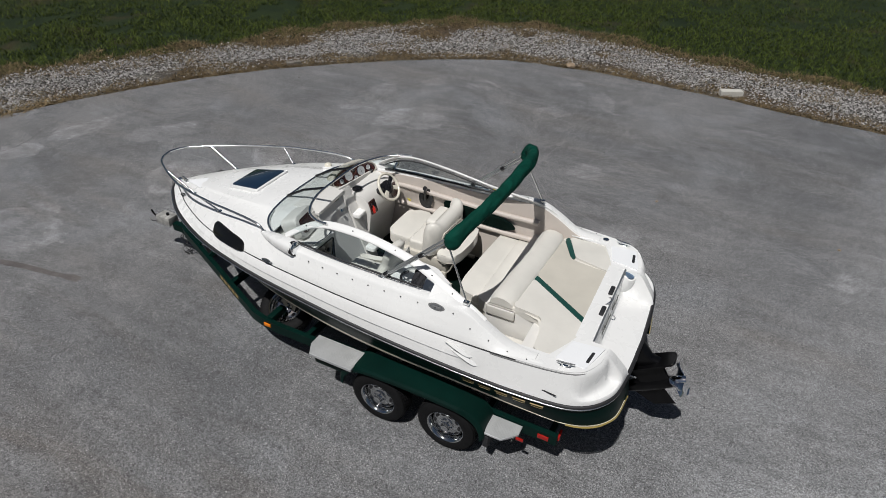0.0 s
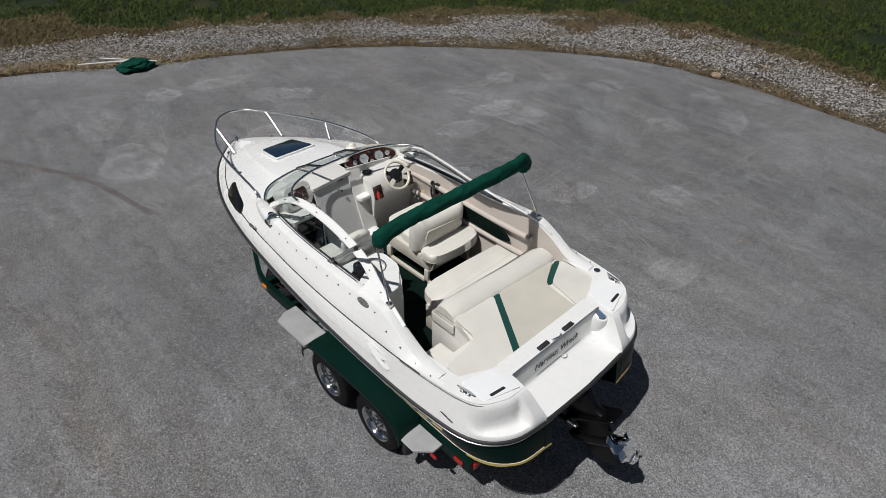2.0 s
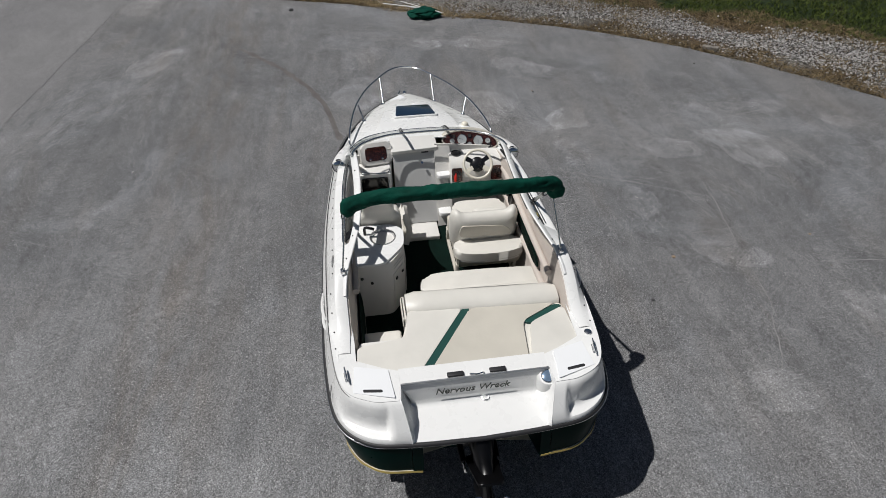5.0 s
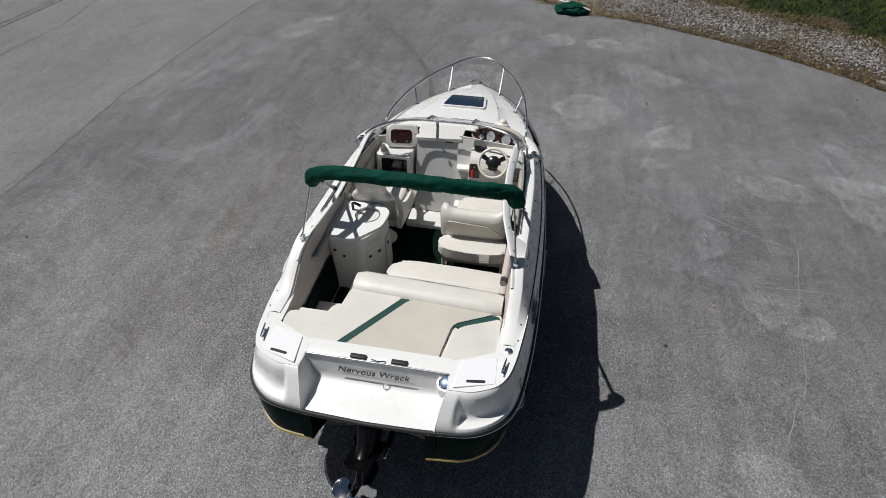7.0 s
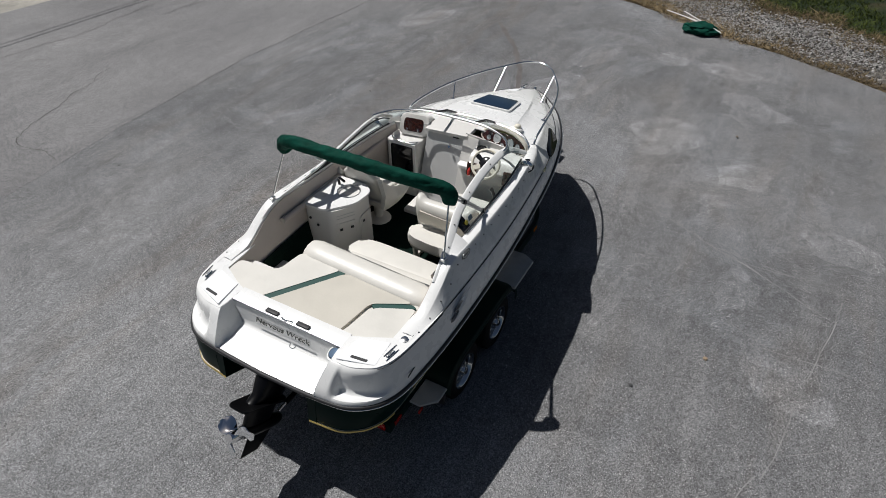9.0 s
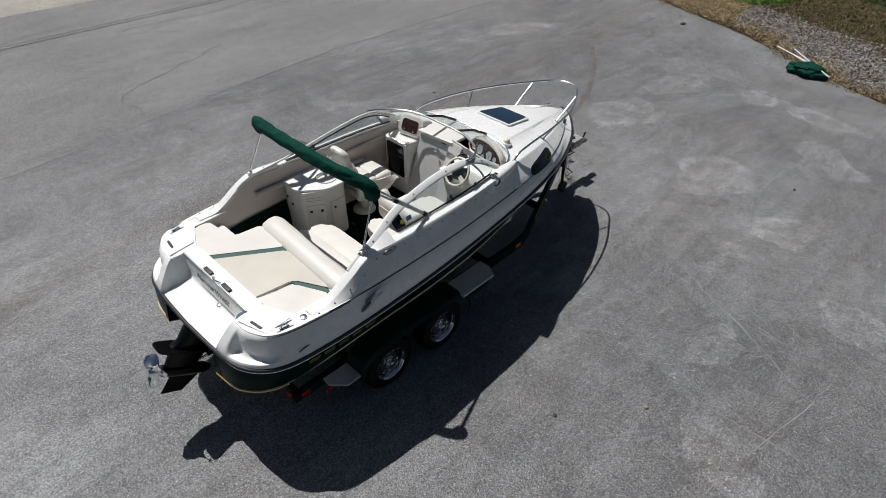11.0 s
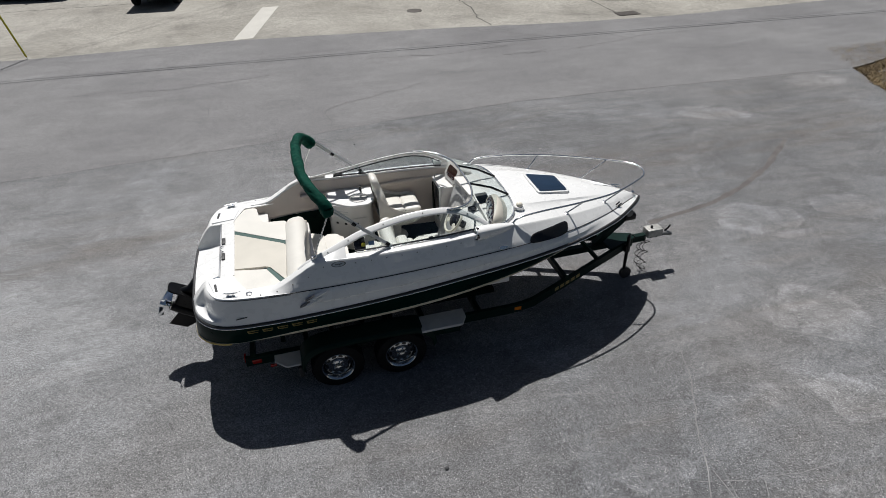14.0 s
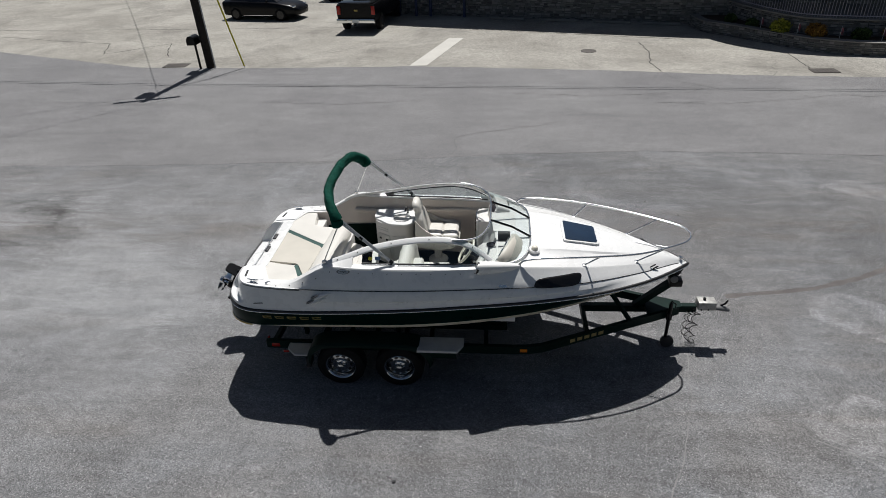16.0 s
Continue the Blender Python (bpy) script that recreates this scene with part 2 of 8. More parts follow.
def disc(c, axis, r, h, n=24, bevel=0.0, bm=None):
    """A turned round: centre of its base, the way it points, radius and height."""
    out = bmesh.new()
    bmesh.ops.create_cone(out, cap_ends=True, segments=n, radius1=r, radius2=r, depth=h)
    out.transform(Matrix.Translation((0, 0, h / 2)))
    if bevel:
        top = [e for e in out.edges if all(abs(v.co.z - h) < 1e-5 for v in e.verts)]
        bmesh.ops.bevel(out, geom=top, offset=bevel, segments=2, affect="EDGES", profile=0.5)
    out.transform(Matrix.Translation(c) @ Vector(axis).to_track_quat("Z", "Y").to_matrix().to_4x4())
    return joined(bm, out)


def turned(profile, c, axis, n=24, bm=None, caps=True):
    """A solid of revolution: (radius, height) rows about an axis from c."""
    out = bmesh.new()
    rings = [[out.verts.new((r * math.cos(2 * math.pi * k / n), r * math.sin(2 * math.pi * k / n), h)) for k in range(n)] for r, h in profile]
    for a, b in zip(rings, rings[1:]):
        for k in range(n):
            out.faces.new([a[k], a[(k + 1) % n], b[(k + 1) % n], b[k]])
    for ring, rev in ((rings[0], True), (rings[-1], False)):
        if caps and (ring[0].co.xy).length > 1e-4:
            out.faces.new(ring[::-1] if rev else ring)
    bmesh.ops.remove_doubles(out, verts=out.verts, dist=1e-5)
    out.transform(Matrix.Translation(c) @ Vector(axis).to_track_quat("Z", "Y").to_matrix().to_4x4())
    return joined(bm, out)


def lettering(text, size, m, depth=0.002, shear=0.0):
    """Words in the built-in font as a mesh, centred, laid by the pose m (x along the line, y up it)."""
    cu = bpy.data.curves.new("words", "FONT")
    cu.body, cu.size, cu.align_x, cu.align_y, cu.extrude, cu.shear = text, size, "CENTER", "CENTER", depth, shear
    cu.resolution_u = 3
    ob = bpy.data.objects.new("words", cu)
    scene.collection.objects.link(ob)
    bpy.context.view_layer.update()
    me = bpy.data.meshes.new_from_object(ob.evaluated_get(bpy.context.evaluated_depsgraph_get()))
    bpy.data.objects.remove(ob)
    bm = bmesh.new()
    bm.from_mesh(me)
    bpy.data.meshes.remove(me)
    bm.transform(m)
    return bm


def frame_of(o, ex, ey):
    """A pose whose x and y run along ex and ey from o."""
    ex = Vector(ex).normalized()
    ez = ex.cross(Vector(ey)).normalized()
    ey = ez.cross(ex)
    m = Matrix((ex, ey, ez)).transposed().to_4x4()
    m.translation = o
    return m


# ---------------- ground ----------------
def ground_mat(name, kind):
    m = bpy.data.materials.new(name)
    m.use_nodes = True
    t = m.node_tree
    b = t.nodes["Principled BSDF"]
    co = t.nodes.new("ShaderNodeTexCoord")
    b.inputs["Roughness"].default_value = 0.8
    b.inputs["Specular IOR Level"].default_value = 0.25

    def tex(scale, detail=4, rough=0.55, dist=0.0, stretch=None, turn=0.0):
        n = t.nodes.new("ShaderNodeTexNoise")
        n.inputs["Scale"].default_value, n.inputs["Detail"].default_value = scale, detail
        n.inputs["Roughness"].default_value, n.inputs["Distortion"].default_value = rough, dist
        if stretch:
            mp = t.nodes.new("ShaderNodeMapping")
            mp.inputs["Scale"].default_value = stretch
            mp.inputs["Rotation"].default_value = (0, 0, radians(turn))
            t.links.new(co.outputs["Object"], mp.inputs["Vector"])
            t.links.new(mp.outputs[0], n.inputs["Vector"])
        else:
            t.links.new(co.outputs["Object"], n.inputs["Vector"])
        return n.outputs["Fac"]

    def ramp(fac, a, b2, lo, hi):
        r = t.nodes.new("ShaderNodeMapRange")
        r.inputs["From Min"].default_value, r.inputs["From Max"].default_value = a, b2
        r.inputs["To Min"].default_value, r.inputs["To Max"].default_value = lo, hi
        t.links.new(fac, r.inputs["Value"])
        return r.outputs[0]

    def mix(a, c, fac, mode="MIX"):
        x = t.nodes.new("ShaderNodeMix")
        x.data_type, x.blend_type = "RGBA", mode
        for k, v in ((0, fac), (6, a), (7, c)):
            if isinstance(v, (int, float)):
                x.inputs[k].default_value = v
            elif isinstance(v, tuple):
                x.inputs[k].default_value = (*v, 1)
            else:
                t.links.new(v, x.inputs[k])
        return x.outputs[2]

    def speckle(c, scale, lo, hi):
        vo = t.nodes.new("ShaderNodeTexVoronoi")
        vo.inputs["Scale"].default_value = scale
        t.links.new(co.outputs["Object"], vo.inputs["Vector"])
        sp = t.nodes.new("ShaderNodeSeparateColor")
        t.links.new(vo.outputs["Color"], sp.inputs[0])
        return mix(c, ramp(sp.outputs[0], 0, 1, lo, hi), 1.0, "MULTIPLY")

    if kind in ("asphalt", "patch"):
        c = mix((0.112, 0.114, 0.119), (0.176, 0.175, 0.177), ramp(tex(0.2, 6, 0.65, 0.5), 0.35, 0.65, 0, 1))
        c = mix(c, (0.212, 0.219, 0.230), ramp(tex(0.34, 8, 0.62, 0.9), 0.53, 0.60, 0, 0.42))
        c = mix(c, (0.105, 0.106, 0.110), ramp(tex(0.42, 8, 0.64, 0.8, (1.3, 0.8, 1), 25), 0.56, 0.66, 0, 0.45))
        c = mix(c, (0.158, 0.151, 0.146), ramp(tex(0.16, 4, 0.6, 0.4, (1, 2.2, 1), 20), 0.52, 0.7, 0, 0.6))
        # paler, dustier wear where vehicles turn behind the boat, with brown streaks along the wheel paths
        sx = t.nodes.new("ShaderNodeSeparateXYZ")
        t.links.new(co.outputs["Object"], sx.inputs[0])
        worn = t.nodes.new("ShaderNodeMath")
        worn.operation = "MULTIPLY"
        slant = t.nodes.new("ShaderNodeMath")
        slant.operation = "MULTIPLY_ADD"
        slant.inputs[1].default_value = -0.7
        t.links.new(sx.outputs[1], slant.inputs[0])
        t.links.new(sx.outputs[0], slant.inputs[2])
        t.links.new(ramp(slant.outputs[0], 3.6, -2.2, 0, 1), worn.inputs[0])
        t.links.new(ramp(tex(0.45, 5, 0.6, 0.6), 0.32, 0.62, 0.25, 1.0), worn.inputs[1])
        fade = t.nodes.new("ShaderNodeMath")
        fade.operation = "MULTIPLY"
        t.links.new(worn.outputs[0], fade.inputs[0])
        t.links.new(ramp(sx.outputs[1], 6.9, 3.8, 0.1, 0.75), fade.inputs[1])
        c = mix(c, (0.284, 0.288, 0.294), fade.outputs[0])
        c = mix(c, (0.150, 0.128, 0.108), ramp(tex(0.9, 6, 0.65, 0.5, (0.3, 1.4, 1), -14), 0.54, 0.72, 0, 0.30))
        # a dusty brown wheel path beside the boat
        line_y = t.nodes.new("ShaderNodeMath")
        line_y.operation = "MULTIPLY_ADD"
        line_y.inputs[1].default_value, line_y.inputs[2].default_value = -0.03, -3.35
        t.links.new(sx.outputs[0], line_y.inputs[0])
        off_y = t.nodes.new("ShaderNodeMath")
        off_y.operation = "ADD"
        t.links.new(sx.outputs[1], off_y.inputs[0])
        t.links.new(line_y.outputs[0], off_y.inputs[1])
        far_y = t.nodes.new("ShaderNodeMath")
        far_y.operation = "ABSOLUTE"
        t.links.new(off_y.outputs[0], far_y.inputs[0])
        path = t.nodes.new("ShaderNodeMath")
        path.operation = "MULTIPLY"
        t.links.new(ramp(far_y.outputs[0], 0.95, 0.2, 0, 1), path.inputs[0])
        t.links.new(ramp(tex(1.6, 7, 0.7, 0.6, (0.3, 1.5, 1), -8), 0.42, 0.64, 0, 0.58), path.inputs[1])
        c = mix(c, (0.125, 0.107, 0.092), path.outputs[0])
        c = mix(c, (0.24, 0.237, 0.233), ramp(tex(1.3, 5, 0.65, 0.4, (0.35, 1.4, 1), -10), 0.58, 0.72, 0, 0.32))
        c = mix(c, (0.095, 0.093, 0.095), ramp(tex(0.5, 6, 0.65, 1.2, (0.5, 1.7, 1), 35), 0.60, 0.75, 0, 0.5))
        # an oily, scuffed spot
        dv = t.nodes.new("ShaderNodeVectorMath")
        dv.operation = "DISTANCE"
        dv.inputs[1].default_value = (-6.2, 3.7, 0)
        t.links.new(co.outputs["Object"], dv.inputs[0])
        spot = t.nodes.new("ShaderNodeMath")
        spot.operation = "MULTIPLY"
        t.links.new(ramp(dv.outputs["Value"], 2.6, 0.6, 0, 1), spot.inputs[0])
        t.links.new(ramp(tex(0.9, 7, 0.7, 1.0, (0.5, 1.4, 1), -35), 0.44, 0.62, 0, 0.85), spot.inputs[1])
        c = mix(c, (0.045, 0.043, 0.042), spot.outputs[0])
        c = mix(c, ramp(tex(1.5, 9, 0.72, 0.3), 0.3, 0.7, 0.86, 1.14), 1.0, "MULTIPLY")
        c = mix(c, ramp(tex(3.2, 7, 0.7, 0.3, (0.16, 1.4, 1), -14), 0.3, 0.7, 0.84, 1.14), 1.0, "MULTIPLY")
        c = mix(c, ramp(tex(2.6, 7, 0.7, 0.3, (0.2, 1.3, 1), 58), 0.3, 0.7, 0.91, 1.08), 1.0, "MULTIPLY")
        c = mix(c, ramp(tex(5.5, 7, 0.7, 0.4), 0.3, 0.7, 0.91, 1.09), 1.0, "MULTIPLY")
        c = speckle(c, 88, 0.58, 1.44)
        c = speckle(c, 150, 0.50, 1.52)
        # pale stones of the mix that show at the worn surface
        vs_ = t.nodes.new("ShaderNodeTexVoronoi")
        vs_.inputs["Scale"].default_value = 110
        t.links.new(co.outputs["Object"], vs_.inputs["Vector"])
        ss_ = t.nodes.new("ShaderNodeSeparateColor")
        t.links.new(vs_.outputs["Color"], ss_.inputs[0])
        c = mix(c, (0.50, 0.495, 0.485), ramp(ss_.outputs[1], 0.965, 0.985, 0, 0.85))
        c = mix(c, (0.03, 0.03, 0.032), ramp(ss_.outputs[2], 0.94, 0.97, 0, 0.75))
        if kind == "patch":
            # a thin, broken skin of pale fines
            c = mix(c, ramp(tex(2.2, 8, 0.7, 0.6), 0.38, 0.54, 1.02, 1.34), 1.0, "MULTIPLY")
        bump, dist = tex(110, 3), 0.010
    elif kind == "road":
        c = mix((0.156, 0.154, 0.157), (0.197, 0.195, 0.196), ramp(tex(0.25, 5, 0.6), 0.35, 0.65, 0, 1))
        c = mix(c, (0.12, 0.118, 0.12), ramp(tex(0.5, 5, 0.6, 0.8, (0.25, 2.2, 1), 0), 0.58, 0.72, 0, 0.5))
        c = mix(c, ramp(tex(1.5, 9, 0.72, 0.3, (0.4, 1.2, 1)), 0.3, 0.7, 0.87, 1.13), 1.0, "MULTIPLY")
        c = speckle(c, 40, 0.95, 1.05)
        c = speckle(c, 70, 0.52, 1.50)
        bump, dist = tex(110, 3), 0.005
    elif kind == "concrete":
        c = mix((0.245, 0.232, 0.205), (0.345, 0.33, 0.295), ramp(tex(0.3, 5, 0.6), 0.35, 0.65, 0, 1))
        c = mix(c, (0.14, 0.133, 0.12), ramp(tex(0.35, 6, 0.7, 0.8), 0.50, 0.72, 0, 0.7))
        c = speckle(c, 14, 0.86, 1.14)
        c = speckle(c, 40, 0.82, 1.18)
        bump, dist = tex(90, 3), 0.003
    elif kind == "gravel":
        c = mix((0.05, 0.043, 0.035), (0.13, 0.12, 0.105), ramp(tex(0.7, 4), 0.35, 0.65, 0, 1))
        c = mix(c, (0.075, 0.05, 0.025), ramp(tex(0.45, 4, 0.6, 0.6), 0.42, 0.6, 0, 0.9))
        c = mix(c, ramp(tex(22, 3), 0.3, 0.7, 0.5, 1.5), 1.0, "MULTIPLY")
        c = speckle(c, 24, 0.55, 1.5)
        c = speckle(c, 48, 0.45, 1.7)
        bump, dist = tex(30, 3), 0.06
    else:
        c = mix((0.008, 0.017, 0.005), (0.018, 0.030, 0.008), ramp(tex(0.9, 5, 0.6), 0.35, 0.65, 0, 1))
        c = mix(c, (0.05, 0.037, 0.018), ramp(tex(0.5, 4, 0.6, 0.5), 0.56, 0.7, 0, 0.7))
        c = mix(c, ramp(tex(25, 3), 0.3, 0.7, 0.55, 1.45), 1.0, "MULTIPLY")
        bump, dist = tex(20, 4), 0.08
    t.links.new(c, b.inputs["Base Color"])
    bp = t.nodes.new("ShaderNodeBump")
    bp.inputs["Strength"].default_value, bp.inputs["Distance"].default_value = 0.7, dist
    t.links.new(bump, bp.inputs["Height"])
    t.links.new(bp.outputs[0], b.inputs["Normal"])
    return m


ASPHALT = ground_mat("worn_asphalt", "asphalt")
WORN = ground_mat("worn_pale_asphalt", "patch")
ROAD = ground_mat("road_asphalt", "road")
CONCRETE = ground_mat("old_concrete", "concrete")
GRAVEL = ground_mat("gravel_bed", "gravel")
SOIL = ground_mat("grassy_soil", "grass")


def jag(pts, amp=0.06, step=0.25):
    """A line with a worn, uneven run."""
    out = []
    for a, b in zip(pts, pts[1:]):
        a, b = Vector((*a, 0)), Vector((*b, 0))
        n = max(1, int((b - a).length / step))
        s = (b - a).normalized().cross(Vector((0, 0, 1)))
        for k in range(n):
            p = a.lerp(b, k / n)
            out.append(p + s * amp * (noise.noise(p * 1.7) + 0.6 * noise.noise(p * 6.1)))
    out.append(Vector((*pts[-1], 0)))
    return out


def sheet(name, outline, z, mat, thick, label):
    bm = bmesh.new()
    top = [bm.verts.new((p[0], p[1], z)) for p in outline]
    bm.faces.new(top)
    lo = [bm.verts.new((p[0], p[1], z - thick)) for p in outline]
    n = len(top)
    for i in range(n):
        bm.faces.new([top[i], lo[i], lo[(i + 1) % n], top[(i + 1) % n]])
    bmesh.ops.triangulate(bm, faces=[f for f in bm.faces if len(f.verts) > 4])
    return solo(name, bm, mat, label, "ground", kind="structure")


bm = bmesh.new()
bmesh.ops.create_grid(bm, x_segments=2, y_segments=2, size=1500)
bm.transform(Matrix.Translation((0, 0, -0.07)))
solo("ground", bm, SOIL, "dark green grassy ground round the lot", "ground", kind="structure")

LOT_EDGE = [(-40, -11.4), (-12, -10.9), (-3.15, -10.9), (0.1, -11.28), (3.0, -11.6), (4.58, -11.56), (6.16, -11.3), (7.6, -10.6),
            (9.5, -9.2), (11.15, -7.65), (12.1, -6.55), (12.9, -5.4), (14.0, -3.3), (14.55, -2.0), (15.3, -0.6), (15.95, 0.7), (16.55, 2.3),
            (17.3, 4.4), (18.6, 7.6)]
lot_line = [tuple(spline([(*p, 0) for p in LOT_EDGE], 4)[i][:2]) for i in range(4 * (len(LOT_EDGE) - 1) + 1)]
SEAM = [(-40, 6.6), (-6, 6.7), (1.1, 7.1), (3.9, 7.5), (7.8, 7.75), (10.4, 7.65), (14.0, 7.4), (18.35, 7.15)]
seam_line = jag(SEAM, 0.05, 0.3)
sheet("asphalt_lot", [*jag([p for p in lot_line if p[1] < 7.1]), *seam_line[::-1]], 0.0, ASPHALT, 0.05, "worn grey asphalt lot with pale patches and tyre marks")
ROAD_SOUTH = [(18.35, 7.15), (19.5, 7.4), (21.5, 8.1), (23.4, 9.0), (25.9, 10.2), (32, 11.2), (90, 11.5)]
ROAD_NORTH = [(90, 16.5), (30, 14.6), (17.2, 14.5), (12.3, 15.0), (8.5, 15.75), (4.4, 16.3), (0.8, 16.75), (-5.9, 16.75), (-10.9, 17.1), (-15.2, 18.7), (-19.7, 20.4), (-60, 24)]
sheet("road", [*seam_line, *jag(ROAD_SOUTH, 0.1, 0.4)[1:], *jag(ROAD_NORTH, 0.05, 0.4), Vector((-60, 6.6, 0))], 0.003, ROAD, 0.05, "grey asphalt road along the lot")
sheet("concrete_apron", [*jag(ROAD_NORTH, 0.02, 0.5), Vector((-60, 60, 0)), Vector((90, 60, 0))], 0.0, CONCRETE, 0.05, "pale old concrete parking apron with cracks")
GRAVEL_OUT = [(-40, -13.6), (-3.3, -13.6), (-0.4, -13.7), (1.9, -14.0), (3.7, -14.5), (6.5, -14.75), (9.2, -13.9), (11.3, -12.0), (13.4, -9.2), (14.9, -6.6),
              (16.6, -4.2), (17.6, -2.0), (18.3, 0.4), (19.0, 3.0), (20.2, 4.6), (23.0, 6.4), (27.0, 9.2)]
sheet("gravel_strip", [*jag([(p[0], p[1] + 0.3) for p in LOT_EDGE], 0.03, 0.5), *[Vector((*p, 0)) for p in ((18.5, 7.4), (19.6, 7.7), (21.4, 8.4), (23.4, 9.3), (25.9, 10.5))], *jag(GRAVEL_OUT[::-1], 0.35, 0.3)], -0.035, GRAVEL, 0.02, "pale gravel strip with dry weeds beside the asphalt")

# worn pale patches, laid thin on the lot (x, y, half length, half width, turn)
PATCH_A = [(1.2, -3.8, 0.49, 0.30, 80), (3.7, -4.5, 0.51, 0.43, 80), (6.7, -4.9, 0.6, 0.38, 80), (8.2, -6.4, 0.35, 0.28, 80), (8.1, -7.7, 0.47, 0.32, 80), (7.2, -8.7, 0.30, 0.3, 80),
           (10.7, -3.1, 0.7, 0.52, 60), (12.4, -2.4, 0.7, 0.28, 80), (7.1, -3.0, 0.22, 0.2, 0), (6.0, -9.1, 0.38, 0.40, 30), (6.6, -6.4, 0.8, 0.6, 30), (4.0, -10.4, 0.33, 0.45, 30)]
PATCH_B = [(3.0, -9.6, 0.28, 0.65, 30), (3.9, -8.3, 0.42, 0.4, 30), (12.6, -1.1, 0.42, 0.36, 30), (2.3, -5.8, 0.34, 0.30, 30), (-2.2, -4.2, 0.32, 0.22, 30), (12.3, 5.4, 0.9, 0.42, 157),
           (9.9, 0.6, 0.85, 0.6, 157), (8.9, -1.8, 0.9, 0.6, 157), (12.0, 0.5, 0.85, 0.5, 157), (8.1, -3.4, 0.5, 0.4, 157), (5.1, -3.7, 0.4, 0.3, 157), (16.6, 6.6, 0.75, 0.5, 10)]
lot = bpy.data.objects["asphalt_lot"]
for i, (x, y, a, b, turn) in enumerate(PATCH_A + PATCH_B):
    bm = bmesh.new()
    ring = []
    for k in range(36):
        w = 2 * math.pi * k / 36
        r = 1 + 0.42 * noise.noise(Vector((math.cos(w) * 1.1 + i * 7.3, math.sin(w) * 1.1, 0))) + 0.16 * noise.noise(Vector((math.cos(w) * 4 + i, math.sin(w) * 4, 3)))
        p = Vector((a * r * math.cos(w), b * r * math.sin(w), 0))
        p.rotate(Euler((0, 0, radians(turn))))
        ring.append(bm.verts.new((x + p.x, y + p.y, 0.0025)))
    bm.faces.new(ring)
    part("worn_patch", bm, WORN, lot)


def crack(pts, w, mat, parent, name, z=0.003, amp=0.06):
    """A thin uneven line on the ground."""
    ln = jag(pts, amp, 0.15)
    bm = bmesh.new()
    l, r = [], []
    for i, p in enumerate(ln):
        d = (ln[min(i + 1, len(ln) - 1)] - ln[max(i - 1, 0)]).normalized()
        n = Vector((-d.y, d.x, 0)) * w * (0.5 + 0.5 * abs(noise.noise(p * 5)) * 2) / 2
        l.append(Vector((p.x + n.x, p.y + n.y, z)))
        r.append(Vector((p.x - n.x, p.y - n.y, z)))
    loft([l, r], bm)
    return part(name, bm, mat, parent)


CRACK = surface("dark_crack", (0.07, 0.068, 0.066), 0.9, vary=0.3)
DEEP_CRACK = surface("deep_crack", (0.035, 0.032, 0.028), 0.9, vary=0.3)
SCUFF = surface("pale_scuff", (0.225, 0.222, 0.22), 0.9, vary=0.3)
TYRE_MARK = surface("tyre_mark", (0.110, 0.100, 0.096), 0.85, vary=0.25, size=4, fleck=0.4, grain=60)
road = bpy.data.objects["road"]
apron = bpy.data.objects["concrete_apron"]
crack([(5.5, 7.62), (7.8, 7.77), (10.4, 7.67), (14.0, 7.42), (18.4, 7.17)], 0.007, CRACK, road, "seam_crack", 0.007, 0.07)
crng = random.Random(31)
for _ in range(16):
    x, y, a = crng.uniform(-4, 17), crng.uniform(8.6, 14.6), crng.uniform(-0.5, 0.5) + crng.choice((0, 0, 1.3))
    run = [(x, y)]
    for _ in range(crng.randint(2, 4)):
        a += crng.uniform(-0.5, 0.5)
        x, y = x + 0.8 * math.cos(a), y + 0.8 * math.sin(a)
        run.append((x, y))
    crack(run, 0.012, CRACK, road, "road_crack", 0.007, 0.10)
for ln in ([(16.1, 12.4), (14.4, 12.4), (11.3, 11.7), (9, 11.9)], [(6.0, 10.1), (2.9, 8.9), (2.8, 7.5)], [(10.0, 15.4), (10.3, 14.2), (11.4, 13.2)], [(-4, 12.2), (-1, 11.9), (1.5, 12.3)], [(4.5, 13.0), (7, 12.6), (9.5, 12.9)]):
    crack(ln, 0.022, CRACK, road, "road_crack", 0.007, 0.12)
for ln in ([(10.8, 5.2), (12.6, 4.4), (15.8, 4.0)], [(13.4, -3.0), (12.8, -1.2), (13.6, 1.5)]):
    crack(ln, 0.014, CRACK, lot, "lot_crack", 0.003, 0.12)
for ln in ([(6.95, 0.1), (6.75, -1.3), (6.4, -2.3), (5.65, -3.8), (5.1, -4.8)], [(2.48, -5.6), (2.39, -6.13), (2.21, -6.83), (2.05, -7.64), (2.03, -8.72), (2.04, -9.54), (2.15, -10.55), (2.07, -11.3)], [(3.34, -7.37), (2.78, -8.92), (2.53, -9.7), (2.18, -10.95)],
           [(3.81, -6.68), (4.03, -7.84), (4.12, -8.27)], [(3.25, -5.8), (3.09, -6.94)], [(2.71, -6.08), (1.7, -5.83), (1.0, -5.65)], [(2.32, -4.36), (1.92, -4.21), (1.46, -3.95)], [(0.67, -6.84), (0.39, -6.85)],
           [(7.5, -5.5), (7.9, -7.5)], [(7.7, -1.7), (9.0, -2.6)], [(5.5, -5.0), (2.3, -4.4)]):
    crack(ln, 0.016, SCUFF, lot, "scuff_line", 0.003, 0.05)
